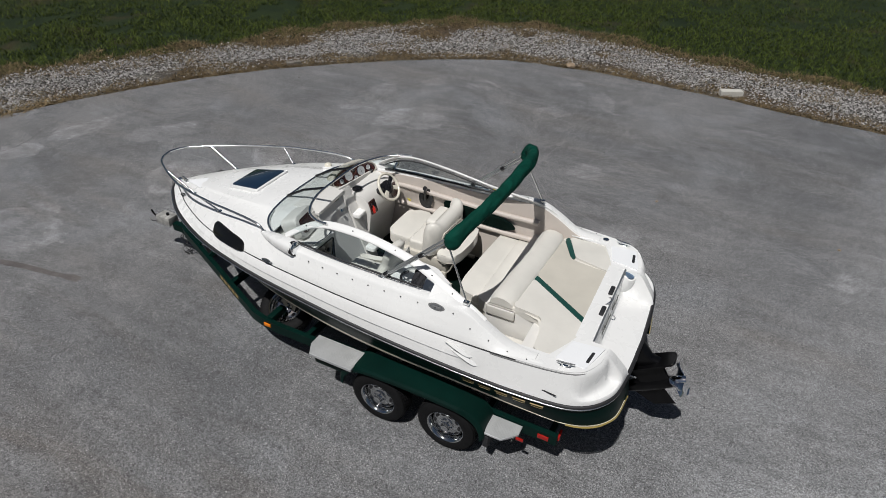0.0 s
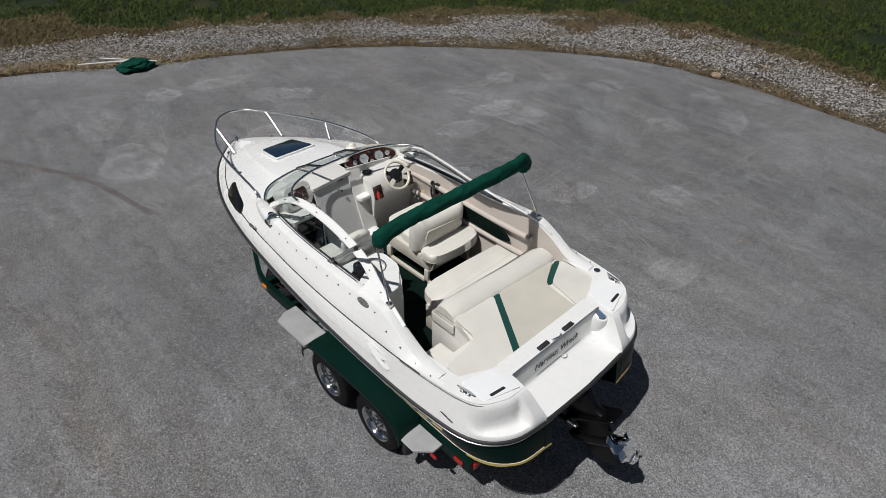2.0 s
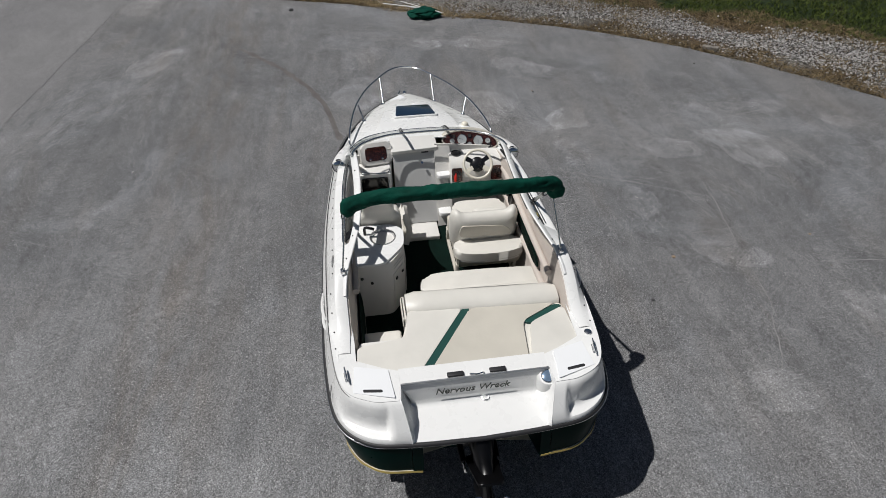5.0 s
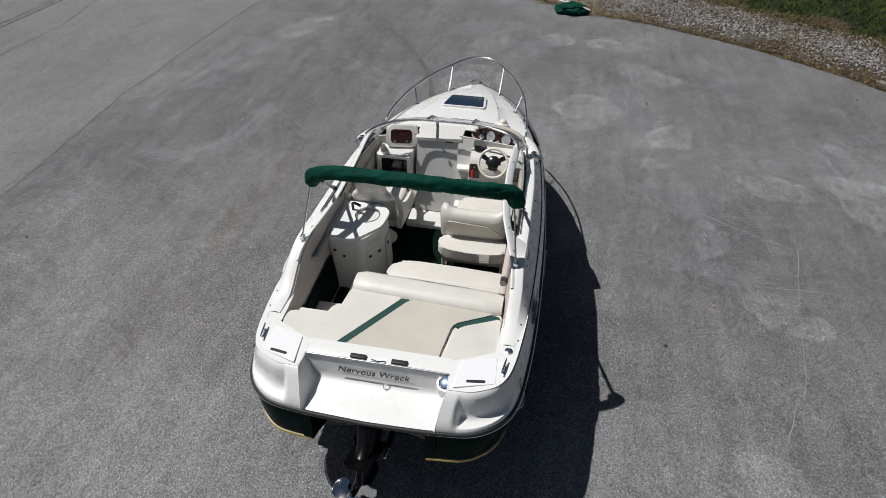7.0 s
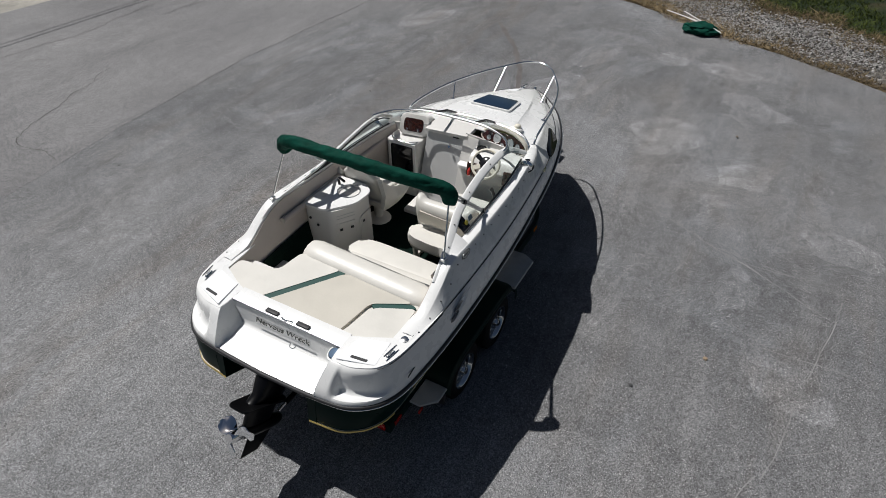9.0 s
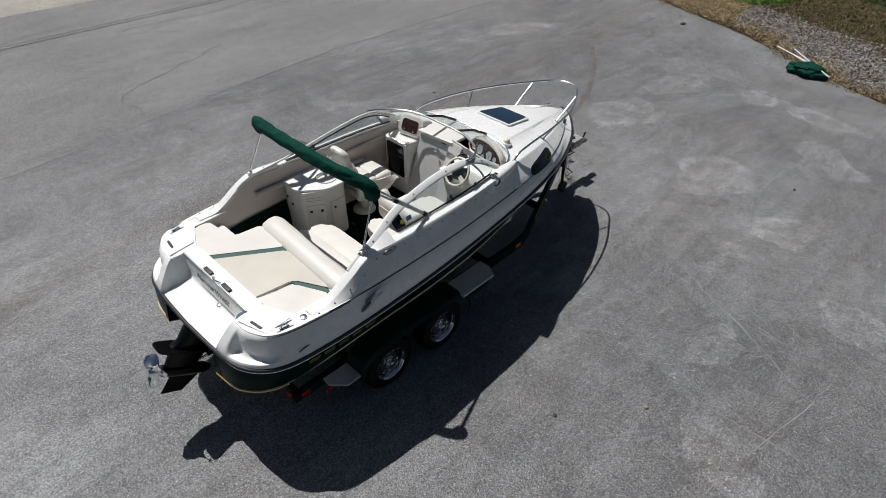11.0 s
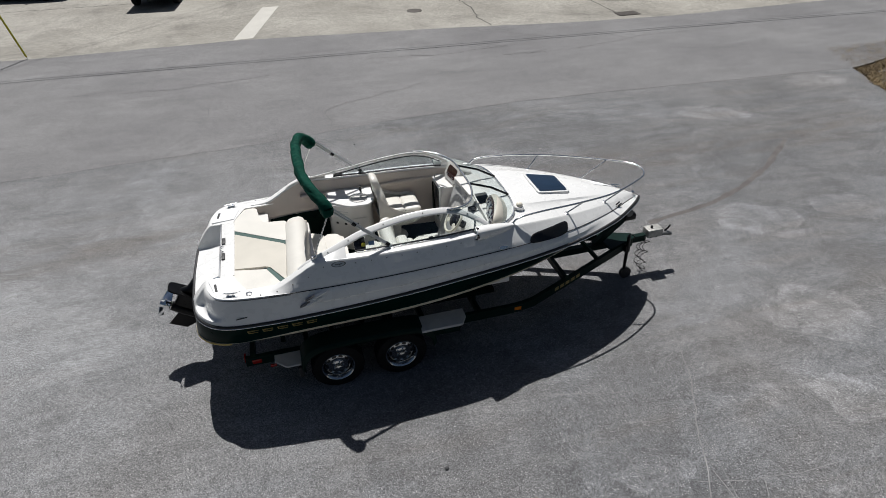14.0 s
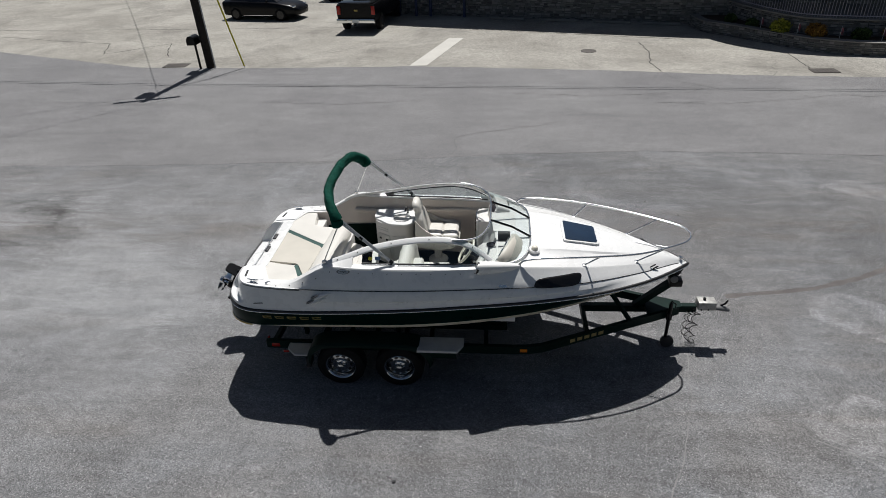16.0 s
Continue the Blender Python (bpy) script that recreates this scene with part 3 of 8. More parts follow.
for _ in range(64):
    right = crng.random() < 0.6
    x, y, a = crng.uniform(2, 12) if right else crng.uniform(-3, 6), crng.uniform(-9, -2.2) if right else crng.uniform(2.6, 6.6), crng.uniform(0, 6.28)
    run = [(x, y)]
    for _ in range(crng.randint(1, 3)):
        a += crng.uniform(-0.35, 0.35)
        x, y = x + 0.6 * math.cos(a), y + 0.6 * math.sin(a)
        if (right and y > -2) or (not right and y < 2.4):
            break
        run.append((x, y))
    if len(run) > 1:
        crack(run, crng.uniform(0.006, 0.012), SCUFF, lot, "scuff_line", 0.003, 0.03)
crack([(12.9, 3.5), (11.5, 2.42), (10.4, 1.8), (9.5, 1.45), (8.5, 1.25), (7.9, 1.15)], 0.16, TYRE_MARK, lot, "tyre_mark", 0.0022, 0.02)
for ln in ([(-22.2, 23.9), (-18.4, 22.7), (-14.9, 21.8), (-14.0, 19.6)], [(-14.0, 19.6), (-11.7, 21.6)], [(-11.7, 21.6), (-11.2, 20.2), (-10.6, 19.0)], [(10.0, 20.4), (10.1, 18.6), (9.8, 16.9), (9.9, 15.6)], [(13.2, 20.4), (15.3, 18.0), (15.2, 15.1)], [(-30, 26.0), (-12, 25.0), (0, 24.6), (12, 20.8)]):
    crack(ln, 0.055, DEEP_CRACK, apron, "concrete_crack", 0.004, 0.08)
PALE = surface("new_concrete", (0.50, 0.485, 0.445), 0.85, vary=0.06, size=1.0, fleck=0.08, grain=40)
bm = slab([(0.45, 16.85), (1.15, 16.85), (2.35, 21.8), (1.65, 21.8)], -0.04, 0.006, 0.0)
part("pale_strip", bm, PALE, apron)
IRON = surface("drain_iron", (0.05, 0.042, 0.036), 0.7, vary=0.3, size=5)
for x, y, a, b in ((-9.45, 17.35, 0.48, 0.3), (15.55, 15.4, 0.45, 0.28)):
    g = solo("drain_grate", slab([(x - a, y - b), (x + a, y - b), (x + a, y + b), (x - a, y + b)], 0.0, 0.02, 0.004, 1), IRON, "rusty iron drain grate set in the concrete", "drain grate", at=(x, y, 0))
    for k in range(6):
        part("grate_bar", box(x - a + 0.06 + k * 2 * (a - 0.06) / 6, x - a + 0.1 + k * 2 * (a - 0.06) / 6, y - b + 0.04, y + b - 0.04, 0.018, 0.03, 0.003, 1), IRON, g)
solo("manhole_cover", disc((7.7, 18.9, 0.0), (0, 0, 1), 0.32, 0.012, 24, 0.004), IRON, "round iron manhole cover in the concrete", "manhole cover", at=(7.7, 18.9, 0))


# ---------------- the motor boat ----------------
boat = thing("motor_boat", (3.4, 0, 0.5), "white and dark green cabin motor boat standing on a trailer", "boat")

# lines of the hull, from the stern round to the stem: rub rail, deck knuckle, chine, keel
RUB = [(0.226, 0, 1.280), (0.25, 0.6, 1.283), (0.328, 0.966, 1.278), (0.595, 1.206, 1.272), (1.10, 1.291, 1.285), (1.81, 1.318, 1.31), (2.73, 1.302, 1.345),
       (3.556, 1.25, 1.385), (4.486, 1.147, 1.42), (5.312, 0.951, 1.432), (6.04, 0.624, 1.42), (6.553, 0.24, 1.39), (6.783, 0, 1.355)]
KNUCKLE = [(0.475, 0.0, 1.60), (0.475, 0.665, 1.60), (0.505, 0.92, 1.608), (0.665, 1.13, 1.62), (1.12, 1.215, 1.62), (1.81, 1.25, 1.62), (2.73, 1.248, 1.625),
           (3.556, 1.20, 1.63), (4.46, 1.09, 1.62), (5.26, 0.875, 1.575), (5.97, 0.53, 1.51), (6.48, 0.18, 1.435), (6.74, 0, 1.385)]
CHINE = [(0.21, 0.0, 0.96), (0.215, 0.6, 0.96), (0.285, 0.93, 0.965), (0.57, 1.14, 0.965), (1.1, 1.17, 0.95), (1.81, 1.15, 0.94), (2.73, 1.14, 0.955),
         (3.556, 1.09, 1.0), (4.4, 0.95, 1.055), (5.1, 0.72, 1.10), (5.75, 0.42, 1.13), (6.25, 0.15, 1.15), (6.52, 0, 1.13)]
KEEL = [(0.45, 0.0, 0.7), (0.6, 0.50, 0.78), (0.65, 0.2, 0.6), (0.8, 0, 0.5), (1.1, 0, 0.5), (1.81, 0, 0.5), (2.73, 0, 0.5),
        (3.556, 0, 0.52), (4.4, 0, 0.6), (5.1, 0, 0.72), (5.75, 0, 0.88), (6.25, 0, 1.02), (6.52, 0, 1.13)]
PER = 6


def line(ctrl, first=0, last=None):
    s = spline(ctrl, PER)
    s = s[first * PER:(last * PER + 1) if last is not None else None]
    return [Vector((p.x, max(0.0, p.y), p.z)) for p in s]


def blend(a, b, f, out=0.0, up=0.0):
    """A line between two lines, pushed outwards (away from the boat's inside) and up."""
    r = []
    for p, q in zip(a, b):
        v = p.lerp(q, f)
        o = Vector((p.x - 3.2 if p.x > 4.5 else (p.x - 1.2 if p.x < 0.8 else 0.0), p.y, 0))
        o = o.normalized() if o.length > 1e-6 else Vector((1, 0, 0))
        v = v + o * out + Vector((0, 0, up))
        v.y = max(0.0, v.y) if p.y > 1e-5 else 0.0
        r.append(v)
    return r


rub, knuckle, chine, keel = line(RUB, 1), line(KNUCKLE, 1), line(CHINE, 1), line(KEEL, 1)
# dark hull side under the rub rail, with a soft flare
band = []
for p, q in zip(rub, chine):
    k = max(0.0, min(1.0, (q.x - 0.75) / 0.7))
    band.append(p.lerp(q, 1.0 - 0.14 * k))
part("hull_side", both(loft([rub, blend(rub, band, 0.3, 0.012), blend(rub, band, 0.65, 0.010), blend(rub, band, 0.97), band])), HULL_GREEN, boat, "dark green glossy hull side", solid=0.01)
part("hull_bottom", both(loft([band, blend(band, chine, 0.5, 0.006), chine, blend(chine, keel, 0.06, -0.01, -0.035), blend(chine, keel, 0.4, 0, -0.0), keel])), HULL_CREAM, boat, "cream deep-vee hull bottom", sharp=25, solid=0.01)
# inner walls and face of the recess round the drive
rec = bmesh.new()
loft([[(0.252, 0.6, 1.275), (0.252, 0.52, 1.275)], [(0.215, 0.6, 0.96), (0.208, 0.52, 0.955)]], rec)
loft([[(0.252, 0.52, 1.275), (0.78, 0.50, 1.275)], [(0.208, 0.52, 0.955), (0.80, 0.50, 0.85)], [(0.60, 0.50, 0.80), (0.84, 0.48, 0.66)]], rec)
loft([[(0.78, 0.50, 1.275), (0.78, 0.0, 1.275)], [(0.84, 0.48, 0.66), (0.86, 0.0, 0.5)]], rec)
part("transom", both(rec), HULL_GREEN, boat, "dark green transom with a recess for the drive", solid=0.01)
edge = [Vector((0.208, 0.52, 0.955))] + chine[:14]
sides("gold_line", loft([[p + Vector((-0.008 if p.x < 0.6 else 0, 0.010 if p.y > 1 else 0, 0.008)) for p in edge], [p + Vector((-0.012 if p.x < 0.6 else 0, 0.010 if p.y > 1 else 0, -0.010)) for p in edge]]), GOLD, boat, "thin gold line along the hull's lower edge", solid=-0.004)

# rub rail: a black bar with a bright insert
full_rub = line(RUB)
loop = [Vector((p.x, -p.y, p.z)) for p in full_rub] + full_rub[::-1][1:-1]
part("rub_rail", tube(loop, 0.022, 8, closed=True), BLACK, boat, "black rubber rub rail round the hull", sharp=80)
ins = bmesh.new()
tube([p + Vector(((p.x - 2.5) * 0.004, (0.019 if p.y > 0 else -0.019 if p.y < 0 else 0), -0.012)) for p in loop], 0.008, 6, ins, closed=True)
part("rub_rail_insert", ins, STEEL, boat, "bright steel insert along the rub rail", sharp=80)

# topsides: rub rail to knuckle, the upper half standing proud forward of the gill
def proud(lo, hi, f, amount):
    r = blend(lo, hi, f)
    for p in r:
        k = max(0.0, min(1.0, (p.x - 1.62) / 0.12)) * max(0.0, min(1.0, (6.0 - p.x) / 1.6))
        p.y += amount * k if p.y > 0.02 else 0
    return r


rub_top = [p + Vector((0, 0, 0.012)) for p in rub]
AFT = 2 * PER + 3
side = [rub_top, proud(rub_top, knuckle, 0.42, 0.006), proud(rub_top, knuckle, 0.48, 0.022), proud(rub_top, knuckle, 0.75, 0.018), proud(rub_top, knuckle, 0.95, 0.006), knuckle]
topside = both(loft([r[AFT:] for r in side]))
part("topside", topside, GEL, boat, "white gelcoat topside with moulded flow lines", sharp=30, solid=0.012)

# stern quarters: a rounded lip, a flat ledge, then a scooped face up to the stern deck
def finer(ln, n=4):
    out = [p.lerp(q, k / n) for p, q in zip(ln, ln[1:]) for k in range(n)]
    return out + [ln[-1].copy()]


low, high = finer(rub_top[:AFT + 1]), finer(knuckle[:AFT + 1])
quarter = [low]
ARM = ((0.0, 0.07), (0.04, 0.17), (0.11, 0.28), (0.22, 0.40), (0.36, 0.53), (0.50, 0.66), (0.63, 0.78), (0.75, 0.88), (0.86, 0.95), (0.94, 0.99))
SCOOP = ((0.01, 0.06), (0.04, 0.12), (0.09, 0.155), (0.22, 0.15), (0.42, 0.15), (0.58, 0.19), (0.66, 0.30), (0.71, 0.55), (0.77, 0.84), (0.90, 0.97))


def ease(v):
    v = max(0.0, min(1.0, v))
    return v * v * (3 - 2 * v)


for (ah, az), (sh_, sz) in zip(ARM, SCOOP):
    row = []
    for i, (p, q) in enumerate(zip(low, high)):
        u = i / (len(low) - 1)
        k = ease((u - 0.10) / 0.07) * ease((0.98 - u) / 0.34)
        fh, fz = ah + (sh_ - ah) * k, az + (sz - az) * k
        s_ = ease((u - 0.55) / 0.45)
        v = Vector((p.x + (q.x - p.x) * fh, p.y + (q.y - p.y) * fh, p.z + (q.z - p.z) * fz))
        e = p.lerp(q, fz)
        row.append(v.lerp(e, s_))
    quarter.append(row)
quarter.append(high)
qb = loft(quarter)
# inner side of the quarter: a hollow face from its ridge down to the platform
ridge_in = [r[0].copy() for r in quarter] + [Vector((0.56, 0.655, 1.606)), Vector((0.63, 0.648, 1.606)), Vector((0.80, 0.648, 1.606))]


def floor_z(x):
    """The height of the swim platform, which rises a little towards the wall."""
    return 1.296 + 0.062 * max(0.0, min(1.0, (x - 0.25) / 0.33))


side_rows = []
for p in ridge_in:
    x1 = min(max(p.x + 0.02, 0.27), 0.62)
    z0 = floor_z(x1) - 0.004
    foot = Vector((x1, 0.545 if x1 > 0.4 else 0.57, min(z0, p.z - 0.002)))
    row = [p]
    for f, g in ((0.35, 0.62), (0.62, 0.86), (0.84, 0.97), (1.0, 1.0)):
        row.append(Vector((p.x + (foot.x - p.x) * f, p.y + (foot.y - p.y) * f, p.z + (foot.z - p.z) * g)))
    side_rows.append(row)
loft(side_rows, qb)
sides("stern_quarter", qb, GEL, boat, "white scooped stern quarter", sharp=48, solid=0.008)
# swim platform and the wall behind it
prow = []
for x, z, w in ((0.228, 1.290, 0.60), (0.25, 1.298, 0.60), (0.30, floor_z(0.30), 0.59), (0.42, floor_z(0.42), 0.575), (0.55, floor_z(0.55), 0.56), (0.578, 1.362, 0.56), (0.594, 1.378, 0.56), (0.603, 1.42, 0.57), (0.614, 1.585, 0.64), (0.620, 1.603, 0.65), (0.634, 1.611, 0.65), (0.80, 1.613, 0.65)):
    prow.append([Vector((x + (0.022 * f * f if x < 0.3 else 0.0), w * f, z)) for f in (1.0, 0.75, 0.5, 0.25, 0.0)])
part("swim_platform", both(loft(prow)), GEL, boat, "white swim platform with a low wall behind it", sharp=35, solid=0.012)

# coaming: knuckle up to the window line, and the shoulder of the foredeck
COAM = [(0.56, 0.62, 1.62), (0.60, 0.90, 1.62), (0.74, 1.10, 1.625), (1.0, 1.155, 1.628), (1.28, 1.15, 1.65), (1.55, 1.155, 1.80), (1.80, 1.140, 1.915), (2.2, 1.138, 1.90), (2.7, 1.130, 1.885), (3.3, 1.112, 1.88),
        (3.85, 1.055, 1.875), (4.25, 0.965, 1.85), (4.8, 0.85, 1.79), (5.33, 0.69, 1.705), (5.93, 0.44, 1.60), (6.4, 0.18, 1.49), (6.72, 0, 1.40)]
coam = line(COAM)


def at_x(ln, x, lowest=0.5):
    """The place on a line at x, by the part that runs forward."""
    best = None
    for a, b in zip(ln, ln[1:]):
        if (a.x - x) * (b.x - x) <= 0 and abs(b.x - a.x) > 1e-6:
            best = a.lerp(b, (x - a.x) / (b.x - a.x))
    return best or (ln[0] if x < ln[0].x else ln[-1])


xs = [0.95 + 0.08 * i for i in range(int((6.70 - 0.95) / 0.08) + 1)] + [6.735]
kn = [at_x(knuckle[6:], x) for x in xs]
cm = [at_x(coam[2 * PER:], x) for x in xs]


def ridge(f, out, up):
    r = []
    for p, q in zip(kn, cm):
        k = max(0.0, min(1.0, (q.z - p.z - 0.02) / 0.2))
        v = p.lerp(q, f)
        v.y += out * k if v.y > 0.03 else 0
        v.z += up * k
        r.append(v)
    return r


cbm = both(loft([kn, ridge(0.10, 0.004, 0.0), ridge(0.28, 0.008, 0.0), ridge(0.31, 0.0065, 0.0), ridge(0.52, 0.010, 0.0), ridge(0.55, 0.0085, 0.0), ridge(0.90, 0.006, 0.0), ridge(0.97, 0.003, 0.002), cm]))
COAMING_TREE = BVHTree.FromBMesh(cbm)


def on_coaming(x, z, s):
    """The place and outward normal on the coaming's side at x and z."""
    at, n, *_ = COAMING_TREE.ray_cast(Vector((x, s * 3, z)), Vector((0, -s, 0)))
    return at, n if n.y * s > 0 else -n


part("coaming", cbm, GEL, boat,
     "white moulded coaming and cabin side", sharp=20, solid=0.012)
part("deck_seam", both(tube([p + Vector((0, 0.004, 0)) for p in kn[3:-1]], 0.006, 6)), BLACK, boat, "thin dark seam line along the deck edge", sharp=80)
# inside of the coaming: a flat cap, then the padded cockpit side
ix = [i for i, x in enumerate(xs) if 1.02 < x < 4.0]
cap = [cm[i] for i in ix]
cap_in = [p + Vector((0, -0.105, 0.0)) for p in cap]
sides("coaming_cap", loft([cap, [p.lerp(q, 0.5) + Vector((0, 0, 0.012)) for p, q in zip(cap, cap_in)], cap_in, [p + Vector((0, -0.008, -0.03)) for p in cap_in]]), GEL, boat, "white coaming cap", sharp=50, solid=0.01)
FLOOR = 0.97
lin = [p + Vector((0, -0.006, -0.025)) for p in cap_in]
liner = [lin, [Vector((p.x, p.y - 0.015, p.z - 0.10)) for p in lin], [Vector((p.x, p.y - 0.03, 1.0 + (p.z - 1.0) * 0.72)) for p in lin],
         [Vector((p.x, min(p.y - 0.005, 1.0), 1.0 + (p.z - 1.0) * 0.66)) for p in lin], [Vector((p.x, 0.97 - 0.06 * max(0, p.x - 3), 1.3)) for p in lin], [Vector((p.x, 0.92 - 0.08 * max(0, p.x - 3), FLOOR)) for p in lin]]
sides("cockpit_side", loft(liner), VINYL_WALL, boat, "beige padded vinyl cockpit side", sharp=35, solid=0.01)
SEAM_THREAD = surface("dark_vinyl_seam", (0.16, 0.135, 0.115), 0.7)
for s in (1, -1):
    for f, x0, x1 in ((0.12, 1.3, 3.6), (0.62, 1.3, 2.75)):
        run = [p.lerp(q, f) for p, q in zip(liner[1], liner[2]) if x0 < p.x < x1]
        part("panel_seam", tube([Vector((p.x, s * (p.y - 0.001), p.z)) for p in run], 0.005, 6), SEAM_THREAD, boat, "dark stitched seam of the cockpit side", sharp=80)
    i = min(range(len(lin)), key=lambda k: abs(lin[k].x - 3.3))
    part("panel_seam", tube([Vector((r[i].x, s * (r[i].y - 0.001), r[i].z)) for r in liner[:5]], 0.005, 6), SEAM_THREAD, boat, "dark stitched seam of the cockpit side", sharp=80)
part("cockpit_floor", slab([(0.9, -0.98), (4.25, -0.93), (4.25, 0.93), (0.9, 0.98)], FLOOR - 0.03, FLOOR, 0.0), CARPET, boat, "dark green carpeted cockpit floor")

# foredeck, crowned, from the windshield to the stem
fx = [4.22, 4.35, 4.5, 4.65, 4.8, 5.0, 5.2, 5.4, 5.6, 5.8, 5.95, 6.1, 6.25, 6.4, 6.5, 6.6, 6.68, 6.735]
CROWN = spline([(4.2, 0, 1.93), (4.54, 0, 1.902), (5.0, 0, 1.85), (5.41, 0, 1.777), (5.95, 0, 1.672), (6.35, 0, 1.56), (6.6, 0, 1.462), (6.745, 0, 1.392)], 8)
rows = []
for x in fx:
    e, c = at_x(coam[2 * PER:], x), at_x(CROWN, x)
    r = []
    for s in (0, 0.04, 0.10, 0.2, 0.36, 0.40, 0.44, 0.6, 0.8, 1.0):
        y = e.y * (1 - s)
        z = e.z + (c.z - e.z) * (1 - (1 - s) ** 2.3)
        z += (0.018 if 0.40 <= s else 0.0) * min(1.0, max(0.0, (6.15 - x) * 2)) * min(1, max(0, (1.0 - s) * 4 + 0.6))
        r.append(Vector((x, y, z)))
    rows.append(r)
part("foredeck", both(loft(rows)), GEL, boat, "white crowned foredeck", sharp=26, solid=0.012)


def deck_z(x, y):
    e, c = at_x(coam[2 * PER:], x), at_x(CROWN, x)
    s = 1 - abs(y) / max(e.y, 1e-3)
    return e.z + (c.z - e.z) * (1 - (1 - max(0.0, s)) ** 2.3) + (0.018 if s > 0.42 and x < 6 else 0)


# ---- deck hatch, vents, lamps and cleats
def hatch_outline(grow):
    return rounded([(4.985 - grow, 0.275 + grow), (5.43 + grow, 0.228 + grow), (5.43 + grow, -0.228 - grow), (4.985 - grow, -0.275 - grow)], 0.03 + grow * 0.6)


def tilt_to_deck(pts, up):
    return [(p[0], p[1], 1.858 + (p[0] - 4.99) * -0.170 + up) for p in pts]


hatch = part("deck_hatch", slab(tilt_to_deck(hatch_outline(0.035), 0.028), 0.0, 0.05, 0.015), GEL, boat, "white hatch frame on the foredeck")
part("hatch_pane", slab(tilt_to_deck(hatch_outline(0.0), 0.036), 0.0, 0.02, 0.004), HATCH_GLASS, hatch, "dark blue smoked acrylic pane")
lamp = part("deck_lamp", turned([(0.075, -0.02), (0.075, 0.012), (0.066, 0.02), (0.0, 0.022)], (4.54, -0.60, 1.90), (0.12, -0.16, 1), 24), GEL, boat, "white dome lamp on the foredeck")
part("dome", turned([(0.046, 0.0), (0.045, 0.018), (0.036, 0.034), (0.020, 0.043), (0.0, 0.046)], (4.543, -0.604, 1.92), (0.12, -0.16, 1)), CREAM_PLASTIC, lamp)
nav = part("bow_light", turned([(0.03, 0), (0.034, 0.02), (0.028, 0.045), (0.0, 0.055)], (6.655, 0, 1.425), (0.35, 0, 1)), CHROME, boat, "chrome bow light")
pan = [(5.93, 0.30), (6.40, 0.10), (6.02, 0.05)]
part("anchor_lid", loft([[Vector((x, y, deck_z(x, y) + 0.010)) for x, y in (pan[0], ((pan[0][0] + pan[1][0]) / 2, (pan[0][1] + pan[1][1]) / 2), pan[1])], [Vector((x, y, deck_z(x, y) + 0.010)) for x, y in (pan[2], ((pan[2][0] + pan[1][0]) / 2, (pan[2][1] + pan[1][1]) / 2), (6.395, 0.085))]]), NONSKID, boat, "pale moulded locker lid near the stem", solid=0.006)


def cleat(x, y, z, turn):
    m = Matrix.Translation((x, y, z)) @ Matrix.Rotation(turn, 4, "Z")
    bm = tube([m @ Vector((a, 0, 0.035 + 0.006 * abs(a) * 10)) for a in (-0.085, -0.05, 0, 0.05, 0.085)], [0.006, 0.009, 0.011, 0.009, 0.006], 8)
    for a in (-0.03, 0.03):
        tube([m @ Vector((a, 0, 0)), m @ Vector((a, 0, 0.035))], 0.009, 8, bm)
    box(-0.05, 0.05, -0.014, 0.014, 0, 0.006, 0.003, 1, bm, m)
    return part("cleat", bm, STEEL, boat, "stainless steel mooring cleat")


cleat(0.76, 1.095, 1.63, 0.15)
cleat(0.76, -1.095, 1.63, -0.15)
cleat(6.42, 0.10, 1.535, -0.3)

# ---- cabin side windows
for s in (1, -1):
    pts = []
    for k in range(28):
        a = 2 * math.pi * k / 28
        u = math.copysign(abs(math.cos(a)) ** 0.42, math.cos(a))
        v = math.copysign(abs(math.sin(a)) ** 0.55, math.sin(a))
        x = 4.845 + 0.305 * u + 0.03 * v
        z = 1.648 - 0.012 * u + 0.052 * v * (1 + 0.12 * u)
        p, q = at_x(kn, x), at_x(cm, x)
        f = (z - p.z) / max(q.z - p.z, 0.01)
        y = p.y + (q.y - p.y) * f + 0.030
        pts.append(Vector((x, s * y, z)))
    bm = bmesh.new()
    c = sum(pts, Vector()) / len(pts)
    inn = [p.lerp(c, 0.06) + Vector((0, s * 0.008, 0)) for p in pts]
    loft([[p + Vector((0, -s * 0.05, 0)) for p in pts], pts, inn], bm, closed=True)
    mid = bm.verts.new(c + Vector((0, s * 0.012, 0)))
    bm.verts.ensure_lookup_table()
    ring = bm.verts[56:84]
    for k in range(28):
        bm.faces.new([ring[k], ring[(k + 1) % 28], mid])
    part("cabin_window", bm, WINDOW_BLACK, boat, "black smoked cabin side window", sharp=50)

# ---- windshield: base line on the deck, top rail, glass, dividers
BASE = [(4.50, 0, 1.93), (4.495, 0.383, 1.918), (4.43, 0.70, 1.895), (4.25, 0.885, 1.878), (3.97, 0.985, 1.885)]
TOP = [(3.947, 0, 2.185), (3.93, 0.415, 2.182), (3.81, 0.725, 2.172), (3.62, 0.86, 2.185), (3.455, 0.895, 2.205)]
shield = part("windshield", both(tube(spline(BASE, 8), 0.014, 8)), STEEL, boat, "curved windshield with a bright metal frame", sharp=80)
part("top_rail", both(tube(spline(TOP, 8), 0.014, 8)), STEEL, shield, sharp=80)
gb, gt = spline(BASE, 8), spline(TOP, 8)
